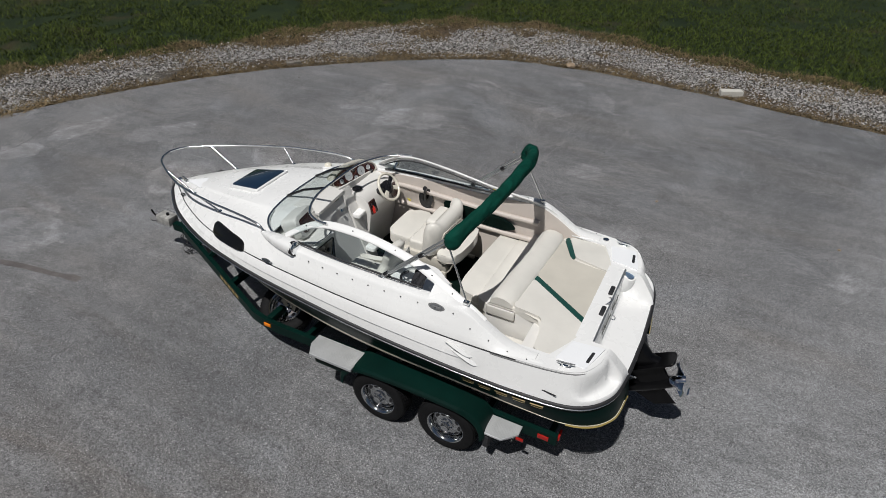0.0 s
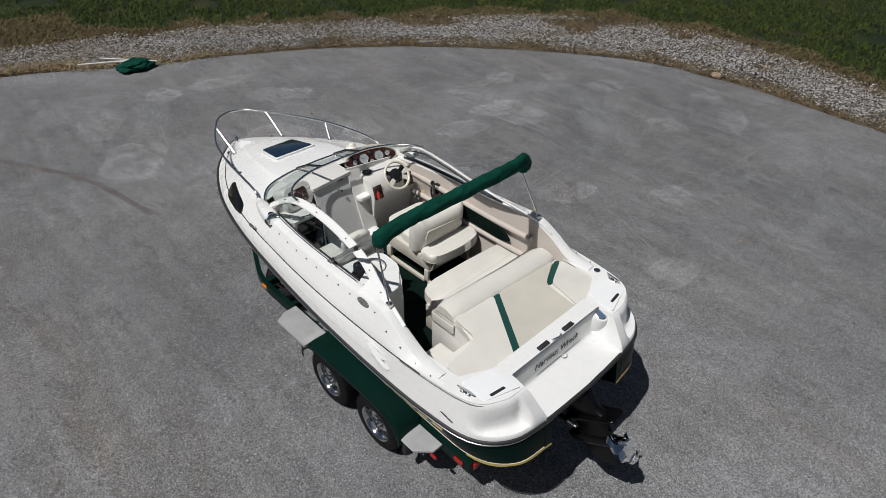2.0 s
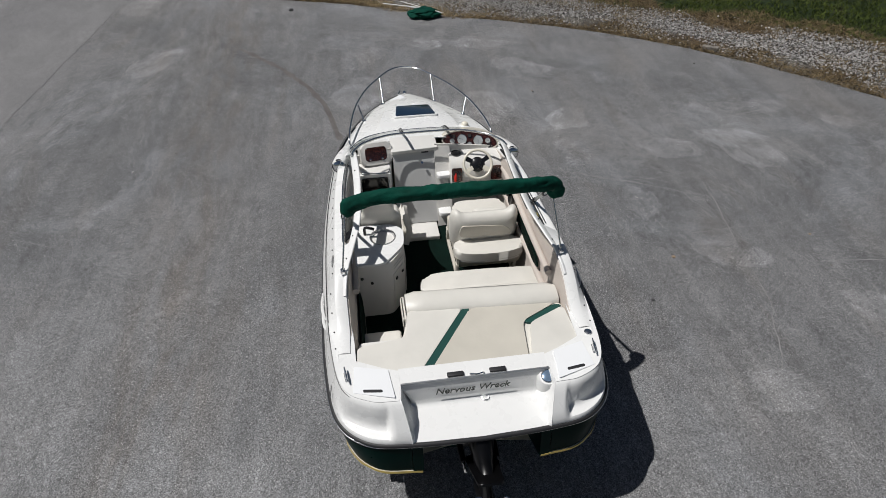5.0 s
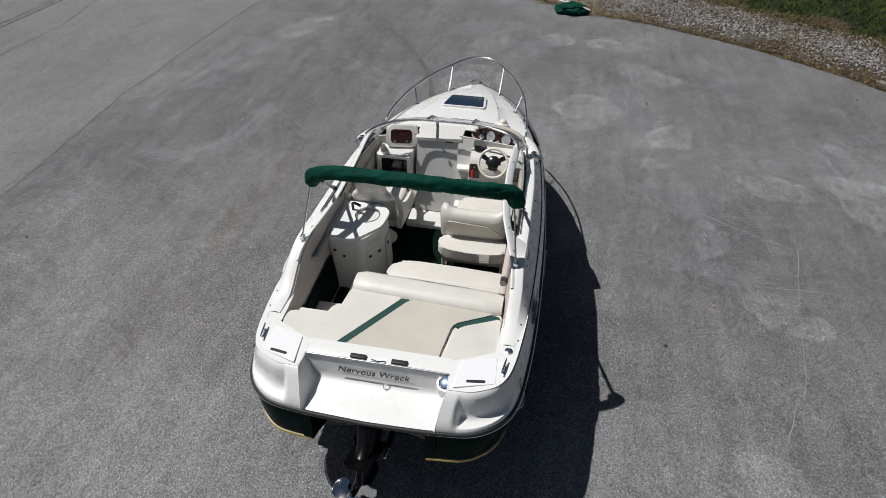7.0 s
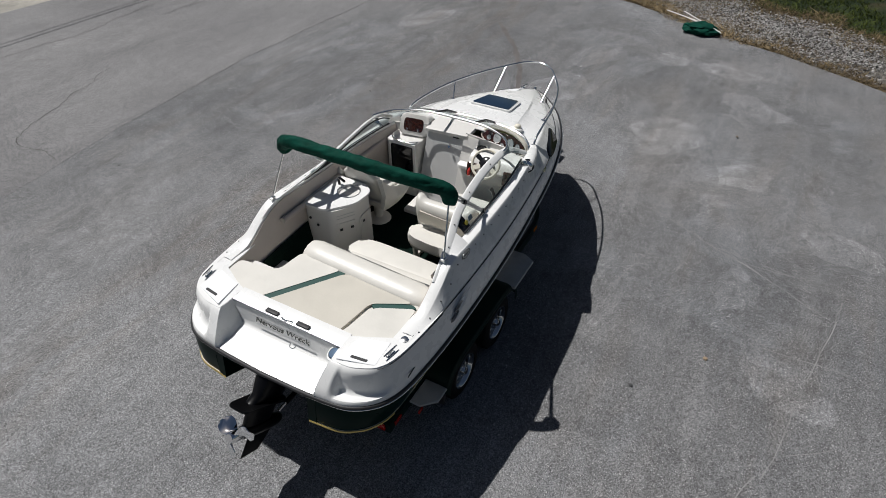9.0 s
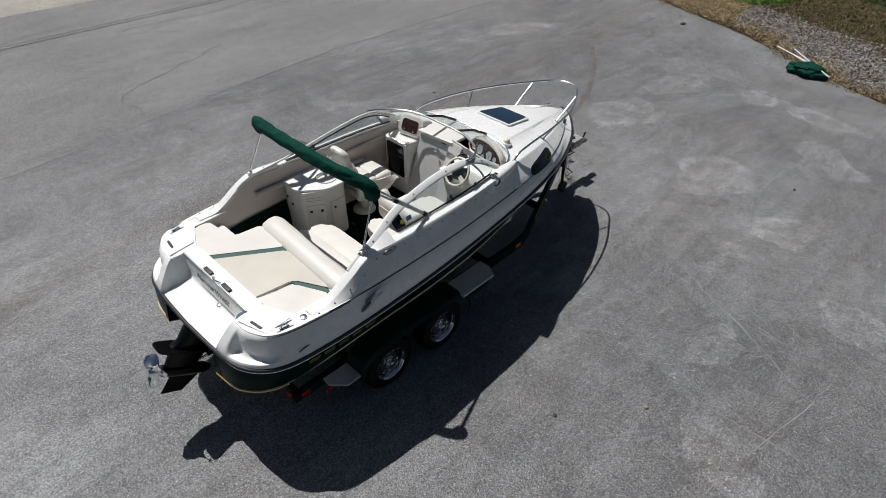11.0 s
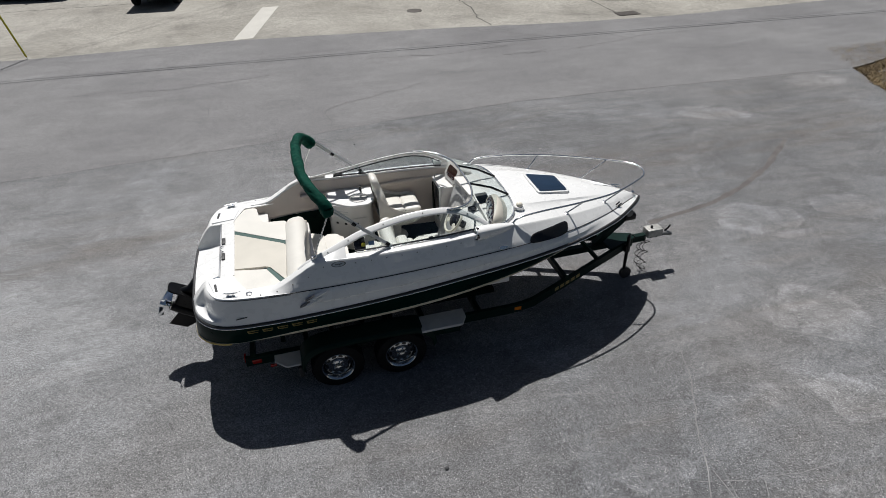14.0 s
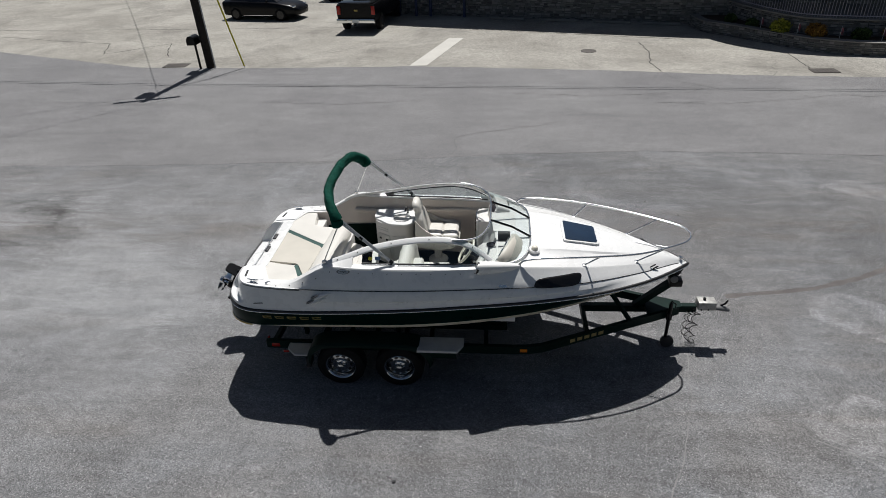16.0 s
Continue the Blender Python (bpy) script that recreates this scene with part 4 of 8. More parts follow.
pane = part("front_pane", both(loft([gb, [a.lerp(b, 0.5) + Vector((0.02, 0.012 if a.y > 0.02 else 0, 0.015)) for a, b in zip(gb, gt)], gt])), GLASS, shield, "clear curved windshield glass")
pane.visible_shadow = False
for y in (0.27, -0.29):
    a, b = at_x([Vector((p.y, p.x, p.z)) for p in gb], abs(y)), at_x([Vector((p.y, p.x, p.z)) for p in gt], abs(y))
    part("divider", tube([(a.y, y, a.z + 0.01), ((a.y + b.y) / 2 + 0.02, y, (a.z + b.z) / 2 + 0.03), (b.y, y, b.z + 0.005)], 0.016, 8), BLACK_GLOSS, shield, "black windshield divider", sharp=80)

# ---- white side arches over the side windows, with the corner pods
ARCH = [(3.97, 0.965, 1.94), (3.80, 0.915, 2.05), (3.62, 0.885, 2.14), (3.36, 0.872, 2.19), (2.92, 0.862, 2.165), (2.4, 0.895, 2.07), (2.05, 0.985, 1.975), (1.86, 1.04, 1.925), (1.70, 1.07, 1.868), (1.58, 1.085, 1.80)]
ar = spline(ARCH, 6)
for s in (1, -1):
    pts = [Vector((p.x, s * p.y, p.z)) for p in ar]
    bm = bmesh.new()
    rings = []
    for i, c in enumerate(pts):
        d = (pts[min(i + 1, len(pts) - 1)] - pts[max(i - 1, 0)]).normalized()
        out = Vector((0, s * 0.7, 1.0))
        out = (out - d * out.dot(d)).normalized()
        up = d.cross(out)
        w, h = 0.014, 0.034 + 0.012 * min(1.0, i / 20)
        rings.append([c + out * w * math.copysign(abs(math.cos(a)) ** 0.7, math.cos(a)) + up * h * math.copysign(abs(math.sin(a)) ** 0.7, math.sin(a)) for a in (2 * math.pi * k / 14 for k in range(14))])
    loft(rings, bm, closed=True)
    for r in (rings[0], rings[-1]):
        bm.faces.new([bm.verts.new(v) for v in r])
    bmesh.ops.remove_doubles(bm, verts=bm.verts, dist=1e-5)
    arch = part("side_arch", bm, GEL, boat, "white moulded arch over the side window", sharp=60)
    qx = [p for p in ar if 1.60 < p.x < 2.16]
    qb = loft([[Vector((p.x, s * (at_x(cm, p.x).y - 0.004), at_x(cm, p.x).z)) for p in qx], [Vector((p.x, s * ((at_x(cm, p.x).y + p.y) / 2 + 0.012), (at_x(cm, p.x).z + p.z) / 2)) for p in qx], [Vector((p.x, s * (p.y + 0.012), p.z)) for p in qx]])
    part("quarter_panel", qb, GEL, boat, "white panel under the arch's aft end", sharp=60, solid=0.02)
    # side glass between coaming and arch
    lo, hi = [], []
    for i, p in enumerate(ar):
        if 2.26 < p.x < 3.9:
            b = at_x(cm, p.x)
            lo.append(Vector((p.x, s * (b.y - 0.098), b.z + 0.014)))
            hi.append(Vector((p.x, s * (p.y - 0.0), p.z - 0.03)))
    g = part("side_pane", loft([lo, hi]), GLASS, shield, "clear side window glass")
    g.visible_shadow = False
    part("side_window_base", tube([p + Vector((0, -s * 0.010, 0.004)) for p in lo], 0.011, 8), BLACK, shield, "black gasket with a bright edge under the side window", sharp=80)
    part("side_window_rim", tube([p + Vector((0, -s * 0.016, -0.006)) for p in hi[1:-2]], 0.008, 8), BLACK, shield, sharp=80)
    part("side_window_trim", tube([p + Vector((0, s * 0.02, 0.004)) for p in lo], 0.007, 6), STEEL, shield, sharp=80)
    part("window_corner", loft([lo[-3:], [a.lerp(b, 0.97) for a, b in zip(lo[-3:], hi[-3:])]]) if s > 0 else loft([lo[-3:], [a.lerp(b, 0.97) for a, b in zip(lo[-3:], hi[-3:])]]), BLACK_GLOSS, shield, "black trim at the window's aft corner", solid=0.004)
    # corner pod with its lamp
    pod = bmesh.new()
    ring = []
    for x, y, z, w, h in ((4.36, 0.925, 1.84, 0.02, 0.015), (4.24, 0.96, 1.855, 0.06, 0.05), (4.06, 1.005, 1.87, 0.088, 0.078), (3.88, 1.045, 1.885, 0.098, 0.092), (3.80, 1.06, 1.89, 0.10, 0.094), (3.785, 1.062, 1.89, 0.088, 0.082)):
        ring.append([Vector((x, s * (y + 0.86 * w * math.copysign(abs(math.cos(a)) ** 0.7, math.cos(a))), z + 0.84 * h * math.copysign(abs(math.sin(a)) ** 0.7, math.sin(a)))) for a in (2 * math.pi * k / 16 for k in range(16))])
    loft(ring, pod, closed=True)
    pod.faces.new([pod.verts[i] for i in range(len(pod.verts) - 16, len(pod.verts))]) if pod.verts.ensure_lookup_table() is None else None
    pd = part("corner_pod", pod, GEL, boat, "white moulded corner pod with a docking lamp")
    part("lamp_bezel", turned([(0.082, -0.02), (0.082, 0.006), (0.077, 0.010), (0.072, 0.004)], (3.79, s * 1.064, 1.89), (-1, 0, 0.15), 24, caps=False), BLACK_GLOSS, pd, "thin black lamp bezel")
    part("pod_lamp", turned([(0.075, 0.0), (0.070, 0.016), (0.055, 0.026), (0.03, 0.032), (0, 0.034)], (3.79, s * 1.064, 1.89), (-1, 0, 0.15), 24), CHROME, pd, "round chrome docking lamp")

# ---- bow rail
RAIL = [(6.742, 0, 1.852), (6.69, 0.16, 1.850), (6.52, 0.315, 1.850), (5.954, 0.613, 1.872), (5.3, 0.798, 1.921), (4.72, 0.885, 1.945), (4.42, 0.915, 1.925), (4.33, 0.92, 1.86)]
rl = spline(RAIL, 8)
rail = part("bow_rail", tube([Vector((p.x, -p.y, p.z)) for p in rl[::-1]] + rl[1:], 0.0135, 10), STEEL, boat, "stainless steel bow rail", sharp=80)
for s in (1, -1):
    for top, foot in (((6.37, 0.395, 1.853), (5.955, 0.385)), ((5.40, 0.775, 1.913), (5.206, 0.70))):
        f = Vector((foot[0], s * foot[1], deck_z(*foot)))
        post = part("rail_post", tube([f, (top[0], s * top[1], top[2])], 0.011, 8), STEEL, rail, sharp=80)
        part("rail_foot", disc(f - Vector((0, 0, 0.004)), (0, 0, 1), 0.03, 0.014, 14, 0.004), STEEL, rail)
    part("rail_foot", disc((4.33, s * 0.92, 1.845), (0, 0, 1), 0.028, 0.014, 14, 0.004), STEEL, rail)

# ---- stern deck: lids, sun pad shelf
for s in (1, -1):
    lid = part("stern_lid", slab(rounded([(0.492, s * 0.70), (0.795, s * 0.735), (0.875, s * 1.025), (0.59, s * 1.045)][::s], 0.012, 2), 1.60, 1.6245, 0.002, 1), NONSKID, boat, "white stern locker lid with a finger slot")
    part("lid_slot", slab(rounded([(0.560, s * 0.80), (0.590, s * 0.80), (0.612, s * 0.96), (0.582, s * 0.96)][::s], 0.012), 1.620, 1.6262, 0.0005, 1), BLACK, lid, "dark finger slot")
rim_line = [p for p in knuckle if p.x < 1.46]
plate = [(0.64, 0.648, 1.613), (0.56, 0.655, 1.610)] + [(p.x - 0.004 if p.x < 0.6 else p.x, p.y + 0.002, p.z + 0.006) for p in rim_line] + [(1.45, 1.03, 1.622), (1.15, 1.01, 1.618), (0.94, 1.005, 1.616), (0.83, 0.78, 1.614), (0.78, 0.648, 1.613)]
side_deck = bmesh.new()
bmesh.ops.triangulate(side_deck, faces=[side_deck.faces.new([side_deck.verts.new(p) for p in plate])])
sides("stern_deck", side_deck, GEL, boat, "white flat stern deck", sharp=60, solid=0.014)
sides("stern_seam", tube([p + Vector((-0.006 if p.x < 0.7 else 0, 0.006 if p.y > 0.95 else 0, -0.016)) for p in rim_line], 0.006, 6), TRIM_SHADE_GREY, boat, "thin grey seam round the stern deck", sharp=80)


# ---------------- cockpit fittings ----------------
def quad_pad(pts, z, thick, r, mat, parent, name, label=""):
    bm = slab(rounded(pts, 0.05, 5), z - thick, z, min(r, 0.005), 2)
    bm.normal_update()
    top = max(bm.faces, key=lambda f: f.calc_area() if abs(f.normal.z) > 0.9 and f.calc_center_median().z > z - 0.002 else 0)
    bmesh.ops.inset_individual(bm, faces=[top], thickness=0.0008)
    return part(name, bm, mat, parent, label, sharp=60)


def roll(rows, name, mat, parent, label="", ends=True, sharp=60):
    """A cushion: closed cross-sections set one after another."""
    bm = loft(rows, closed=True)
    bm.verts.ensure_lookup_table()
    n = len(rows[0])
    if ends:
        bm.faces.new([bm.verts[i] for i in range(n)][::-1])
        bm.faces.new([bm.verts[i] for i in range(len(bm.verts) - n, len(bm.verts))])
    return part(name, bm, mat, parent, label, sharp)


def cushion(x0, x1, y0, y1, z0, z1, r=0.04, puff=0.012, m=None, bm=None):
    """A padded block with a slightly domed top."""
    out = bmesh.new()
    g = bmesh.ops.create_grid(out, x_segments=6, y_segments=6, size=0.5)
    top = {}
    for v in g["verts"]:
        u, w = v.co.x * 2, v.co.y * 2
        v.co = Vector((x0 + (u + 1) / 2 * (x1 - x0), y0 + (w + 1) / 2 * (y1 - y0), z1 + puff * (1 - u * u) * (1 - w * w)))
    edges = [e for e in out.edges if len(e.link_faces) == 1]
    ext = bmesh.ops.extrude_edge_only(out, edges=edges)
    for v in [e for e in ext["geom"] if isinstance(e, bmesh.types.BMVert)]:
        v.co.z = z0
    rim = [e for e in out.edges if len(e.link_faces) == 1]
    bmesh.ops.contextual_create(out, geom=rim)
    out.normal_update()
    sharp = [e for e in out.edges if len(e.link_faces) == 2 and e.calc_face_angle(0) > 0.9]
    bmesh.ops.bevel(out, geom=sharp, offset=r, segments=4, affect="EDGES", profile=0.5)
    if m:
        out.transform(m)
    return joined(bm, out)


# ---- sun pad over the engine
pad = part("sun_pad", slab(rounded([(0.92, 1.005), (1.11, 0.995), (1.14, 0.73), (1.18, 0.545), (1.52, 0.505), (1.44, -1.01), (0.93, -1.02), (0.80, -0.77), (0.725, -0.5), (0.725, 0.46), (0.76, 0.73)][::-1], 0.05, 3), 1.50, 1.575, 0.02), VINYL, boat, "cream vinyl sun pad with dark green stripes", sharp=60)
quad_pad([(0.93, 1.0), (1.105, 0.99), (1.135, 0.73), (1.175, 0.54), (1.50, 0.50), (1.465, -0.03), (0.735, 0.47), (0.765, 0.73)][::-1], 1.606, 0.05, 0.016, VINYL, pad, "pad_panel")
quad_pad([(0.728, 0.385), (1.455, -0.105), (1.41, -0.93), (1.215, -0.565), (0.735, -0.505)][::-1], 1.604, 0.05, 0.008, VINYL_DARK, pad, "pad_panel", "smooth beige vinyl panel")
quad_pad([(0.74, -0.53), (1.185, -0.63), (1.36, -1.0), (0.93, -1.015), (0.81, -0.77)][::-1], 1.606, 0.05, 0.016, VINYL, pad, "pad_panel")
quad_pad([(0.735, 0.47), (1.468, -0.025), (1.462, -0.11), (0.73, 0.385)][::-1], 1.600, 0.04, 0.006, GREEN_VINYL, pad, "stripe", "dark green vinyl stripe")
quad_pad([(1.21, -0.57), (1.40, -0.93), (1.37, -1.0), (1.18, -0.64)][::-1], 1.600, 0.04, 0.006, GREEN_VINYL, pad, "stripe", "dark green vinyl stripe")
part("engine_box", box(0.85, 1.80, -1.0, 0.52, FLOOR, 1.52, 0.02), GEL_IN, boat, "cream moulded engine box")
quad_pad([(0.95, 0.50), (1.25, 0.50), (1.25, 0.98), (0.95, 0.98)], 1.50, 0.5, 0.02, GEL_IN, boat, "port_locker", "cream moulded locker beside the walkway")
# ---- bench: seat, rolled backrest, side flap
bench = part("rear_bench", box(1.78, 2.10, -0.98, 0.33, FLOOR, 1.30, 0.02), VINYL_DARK, boat, "cream vinyl rear bench seat with a rolled backrest")
part("seat", slab(rounded([(1.97, -1.0), (2.215, -1.0), (2.245, -0.45), (2.255, 0.05), (2.225, 0.24), (2.10, 0.30), (1.97, 0.31)], 0.07, 4), 1.27, 1.392, 0.035, 4), VINYL, bench, sharp=60)
part("seat", slab(rounded([(1.78, -1.0), (1.972, -1.0), (1.972, 0.31), (1.78, 0.40)], 0.04, 4), 1.27, 1.398, 0.018, 4), VINYL, bench, sharp=60)
part("piping", tube([(1.972, -0.99, 1.388), (1.972, 0.30, 1.388)], 0.006, 6), VINYL_DARK, bench, "beige piping along the cushion seam", sharp=80)
prof = [(-0.19, -0.10), (-0.185, 0.03), (-0.15, 0.075), (-0.06, 0.105), (0.03, 0.105), (0.09, 0.075), (0.125, 0.0), (0.15, -0.20)]
rows = []
for k in range(17):
    s = k / 16
    y = 0.50 - 1.49 * s
    e = min(s, 1 - s)
    sc = 1.0 if e > 0.06 else 0.80 + 0.20 * math.sqrt(max(0.0, 1 - (1 - e / 0.06) ** 2))
    cx = 1.655 - 0.07 * s
    rows.append([Vector((cx + px * sc, y, 1.555 + (pz * sc if pz > -0.05 else pz))) for px, pz in prof])
roll(rows, "backrest", VINYL, bench)
part("side_flap", cushion(1.46, 1.78, 0.49, 0.545, 1.42, 1.545, 0.02, 0.0), VINYL, bench, "small padded flap on the bench end")
part("step_pad", cushion(1.22, 1.62, 0.56, 0.95, 1.10, 1.25, 0.03), VINYL, boat, "small cream vinyl step pad by the walkway")

# ---- galley with sink
gp = rounded([(2.13, 0.985), (2.13, 0.60), (2.40, 0.43), (2.66, 0.43), (2.74, 0.55), (2.74, 0.985)][::-1], 0.07, 4)
body = slab(gp, FLOOR, 1.685, 0.01)
body.normal_update()
bmesh.ops.delete(body, geom=[f for f in body.faces if f.normal.z > 0.9], context="FACES")
galley = part("galley", body, GEL_IN, boat, "white galley cabinet with a steel sink")
SINK_AT = Vector((2.555, 0.645, 0))
out_line = rounded([(2.11, 0.99), (2.11, 0.66), (2.39, 0.43), (2.67, 0.41), (2.78, 0.54), (2.78, 0.99)][::-1], 0.08, 4)
top = bmesh.new()
rings = []
for grow, z in ((0.0, 1.685), (0.0, 1.702), (0.008, 1.712)):
    rings.append([Vector((p[0] + (2.44 - p[0]) * grow, p[1] + (0.70 - p[1]) * grow, z)) for p in out_line])
loft(rings, top, closed=True)
top.verts.ensure_lookup_table()
rim_o = top.verts[-len(out_line):]
hole = [top.verts.new(SINK_AT + Vector((0.128 * math.cos(2 * math.pi * k / 32), 0.128 * math.sin(2 * math.pi * k / 32), 1.712))) for k in range(32)]
rim_e = [top.edges.get((rim_o[i], rim_o[(i + 1) % len(rim_o)])) for i in range(len(rim_o))]
hole_e = [top.edges.new((hole[k], hole[(k + 1) % 32])) for k in range(32)]
bmesh.ops.triangle_fill(top, use_beauty=True, use_dissolve=False, edges=rim_e + hole_e)
part("worktop", top, GEL, galley)
part("sink", turned([(0.142, 0.0), (0.140, 0.005), (0.128, 0.004), (0.122, -0.02), (0.116, -0.09), (0.095, -0.125), (0.04, -0.135), (0.0, -0.135)], SINK_AT + Vector((0, 0, 1.712)), (0, 0, 1), 36, caps=False), SINK, galley, "round stainless steel sink bowl")
part("sink_drain", disc(SINK_AT + Vector((0, 0, 1.578)), (0, 0, 1), 0.022, 0.004, 16), BLACK, galley)
part("faucet", tube(spline([(2.62, 0.83, 1.71), (2.62, 0.83, 1.79), (2.61, 0.80, 1.81), (2.60, 0.73, 1.79)], 5), 0.016, 8), BLACK_GLOSS, galley, "black plastic faucet")
for a, b in (((2.16, 0.585), (2.385, 0.44)),):
    ex = Vector((b[0] - a[0], b[1] - a[1], 0))
    n = Vector((ex.y, -ex.x, 0)).normalized()
    n = n if n.x < 0 else -n
    m = frame_of(Vector((*a, 0)) + n * 0.004, ex, (0, 0, 1))
    L = ex.length
    d = part("galley_door", box(0.02, L - 0.02, 1.02, 1.50, -0.004, 0.006, 0.003, 1, m=m), GEL_IN, galley, "cream cabinet door")
    part("door_latch", box(0.05, 0.085, 1.40, 1.43, 0.006, 0.018, 0.003, 1, m=m), BLACK, d)
    part("door_latch", box(L - 0.085, L - 0.05, 1.40, 1.43, 0.006, 0.018, 0.003, 1, m=m), BLACK, d)
    for zz in (1.56, 1.60):
        part("groove", box(0.03, L - 0.02, zz, zz + 0.008, 0.0, 0.004, 0.001, 1, m=m), GREY_GEL, galley, "thin grey moulded line")
d = part("galley_door", box(2.43, 2.64, 0.418, 0.430, 1.02, 1.50, 0.003, 1), GEL_IN, galley)
part("door_latch", box(2.47, 2.50, 0.408, 0.418, 1.40, 1.43, 0.003, 1), BLACK, d)
part("drawer_latch", disc((2.125, 0.80, 1.45), (-1, 0, 0), 0.016, 0.01, 12), BLACK, galley)
part("drawer_latch", disc((2.125, 0.90, 1.52), (-1, 0, 0), 0.016, 0.01, 12), BLACK, galley)

# ---- passenger bucket seat on the port side
pseat = part("passenger_seat", cushion(2.86, 3.40, 0.36, 0.93, 1.34, 1.47, 0.05), VINYL, boat, "cream vinyl bucket seat with a tall backrest")
part("seat", cushion(2.92, 3.20, 0.42, 0.87, 1.44, 1.535, 0.04), VINYL, pseat)
part("seat", cushion(3.18, 3.44, 0.41, 0.88, 1.43, 1.53, 0.045), VINYL, pseat)
back = []
for k in range(21):
    v = k / 20
    z = 1.38 + 0.65 * v
    w = 0.265 - 0.03 * v
    if v > 0.60:
        w = 0.247 - 0.075 * ease((v - 0.60) / 0.14)
    if v > 0.90:
        w *= math.sqrt(max(0.15, 1 - ((v - 0.90) / 0.115) ** 2))
    x = 2.95 - 0.17 * v
    th = (0.085 - 0.03 * v) * (0.82 if 0.70 < v < 0.78 else 1.0) * (0.6 if v > 0.97 else 1.0)
    back.append([Vector((x + th * math.copysign(abs(math.cos(a)) ** 0.6, math.cos(a)), 0.665 + w * math.copysign(abs(math.sin(a)) ** 0.6, math.sin(a)), z)) for a in (2 * math.pi * j / 18 for j in range(18))])
roll(back, "backrest", VINYL, pseat)
for y in (0.345, 0.965):
    lo_, mid_, hi_ = [], [], []
    for k in range(13):
        v = k / 12
        x = 2.80 + 0.66 * v
        top_z = 1.52 + 0.30 * (1 - v) ** 3.2 - 0.05 * ease((v - 0.86) / 0.14)
        low_z = 1.37 - 0.05 * math.sin(math.pi * v) + 0.09 * ease((v - 0.7) / 0.3)
        lo_.append(Vector((x, y, low_z)))
        mid_.append(Vector((x, y + (0.045 if y > 0.6 else -0.045), (low_z + top_z) / 2)))
        hi_.append(Vector((x, y, top_z)))
    part("side_bolster", loft([lo_, mid_, hi_]), VINYL, pseat, solid=0.055)
part("shell", loft([[Vector((x, y, z)) for y in (0.36, 0.655, 0.95)] for x, z in ((2.80, 1.46), (2.84, 1.36), (3.1, 1.30), (3.34, 1.33), (3.46, 1.42))]), VINYL, pseat, "cream moulded seat shell", solid=0.02)
part("seat_base", turned([(0.16, 0), (0.15, 0.02), (0.06, 0.05), (0.06, 0.33)], (3.1, 0.65, FLOOR), (0, 0, 1), 16), GEL_IN, pseat)

# ---- helm seat, back to back
hseat = part("helm_seat", box(2.60, 3.36, -0.88, -0.18, 1.16, 1.34, 0.02), VINYL_DARK, boat, "cream vinyl back-to-back helm seat")
part("seat", slab(rounded([(3.13, -0.90), (3.40, -0.89), (3.47, -0.80), (3.47, -0.34), (3.40, -0.24), (3.13, -0.24)], 0.07, 4), 1.33, 1.455, 0.035, 4), VINYL, hseat, sharp=60)
part("seat", slab(rounded([(2.84, -0.90), (3.14, -0.90), (3.14, -0.22), (2.84, -0.22)], 0.05, 3), 1.33, 1.46, 0.03, 4), VINYL, hseat, sharp=60)
aft_lip = rounded([(2.46, -0.80), (2.435, -0.54), (2.46, -0.28), (2.52, -0.145), (2.74, -0.145), (2.74, -0.935), (2.52, -0.935)], 0.09, 5)
part("seat", slab(aft_lip, 1.31, 1.435, 0.045, 5, bottom=True), VINYL, hseat, "cream aft-facing seat cushion", sharp=60)
part("piping", tube([(p[0] + (2.62 - p[0]) * 0.03, p[1] + (-0.54 - p[1]) * 0.012, 1.335) for p in aft_lip], 0.007, 6, closed=True), VINYL_DARK, hseat, "beige piping under the cushion's lip", sharp=80)
back = []
for k in range(25):
    v = k / 24
    y = -0.90 + 0.77 * v
    e = min(v, 1 - v)
    end = 1.0 if e > 0.10 else 0.45 + 0.55 * math.sqrt(max(0.0, 1 - (1 - e / 0.10) ** 2))
    top = 1.765 + 0.045 * math.exp(-((e - 0.07) / 0.07) ** 2) - 0.10 * (1 - end)
    fwd = 0.05 * math.exp(-(e / 0.10) ** 2)
    sec = [(2.735, 1.37), (2.70, 1.50), (2.675, 1.60), (2.672, 1.69), (2.69, top - 0.03), (2.725, top), (2.775, top + 0.004), (2.825, top - 0.02), (2.855, top - 0.09), (2.865, 1.60), (2.88, 1.50), (2.89, 1.40)]
    back.append([Vector((2.78 + (x - 2.78) * end + fwd, y, z)) for x, z in sec])
roll(back, "backrest", VINYL, hseat)
inset_panel = [(-0.30, 0.02), (0.26, 0.02), (0.30, 0.07), (0.27, 0.20), (-0.20, 0.165), (-0.29, 0.09)]
pm = frame_of((2.695, -0.51, 1.475), (0, 1, 0), (-0.16, 0, 1))
part("back_panel", slab(rounded(inset_panel[::-1], 0.03, 3), -0.004, 0.014, 0.006, 2, m=pm), VINYL_DARK, hseat, "beige inset panel")
part("lumbar_bolster", cushion(2.86, 3.02, -0.84, -0.42, 1.44, 1.66, 0.05), VINYL, hseat)
part("aft_apron", loft([[Vector((2.52, y, 1.33)) for y in (-0.90, -0.54, -0.18)], [Vector((2.56, y, 1.22)) for y in (-0.89, -0.54, -0.19)], [Vector((2.63, y, 1.13)) for y in (-0.88, -0.54, -0.20)]]), VINYL_DARK, hseat, "beige vinyl apron under the aft cushion", solid=0.015)
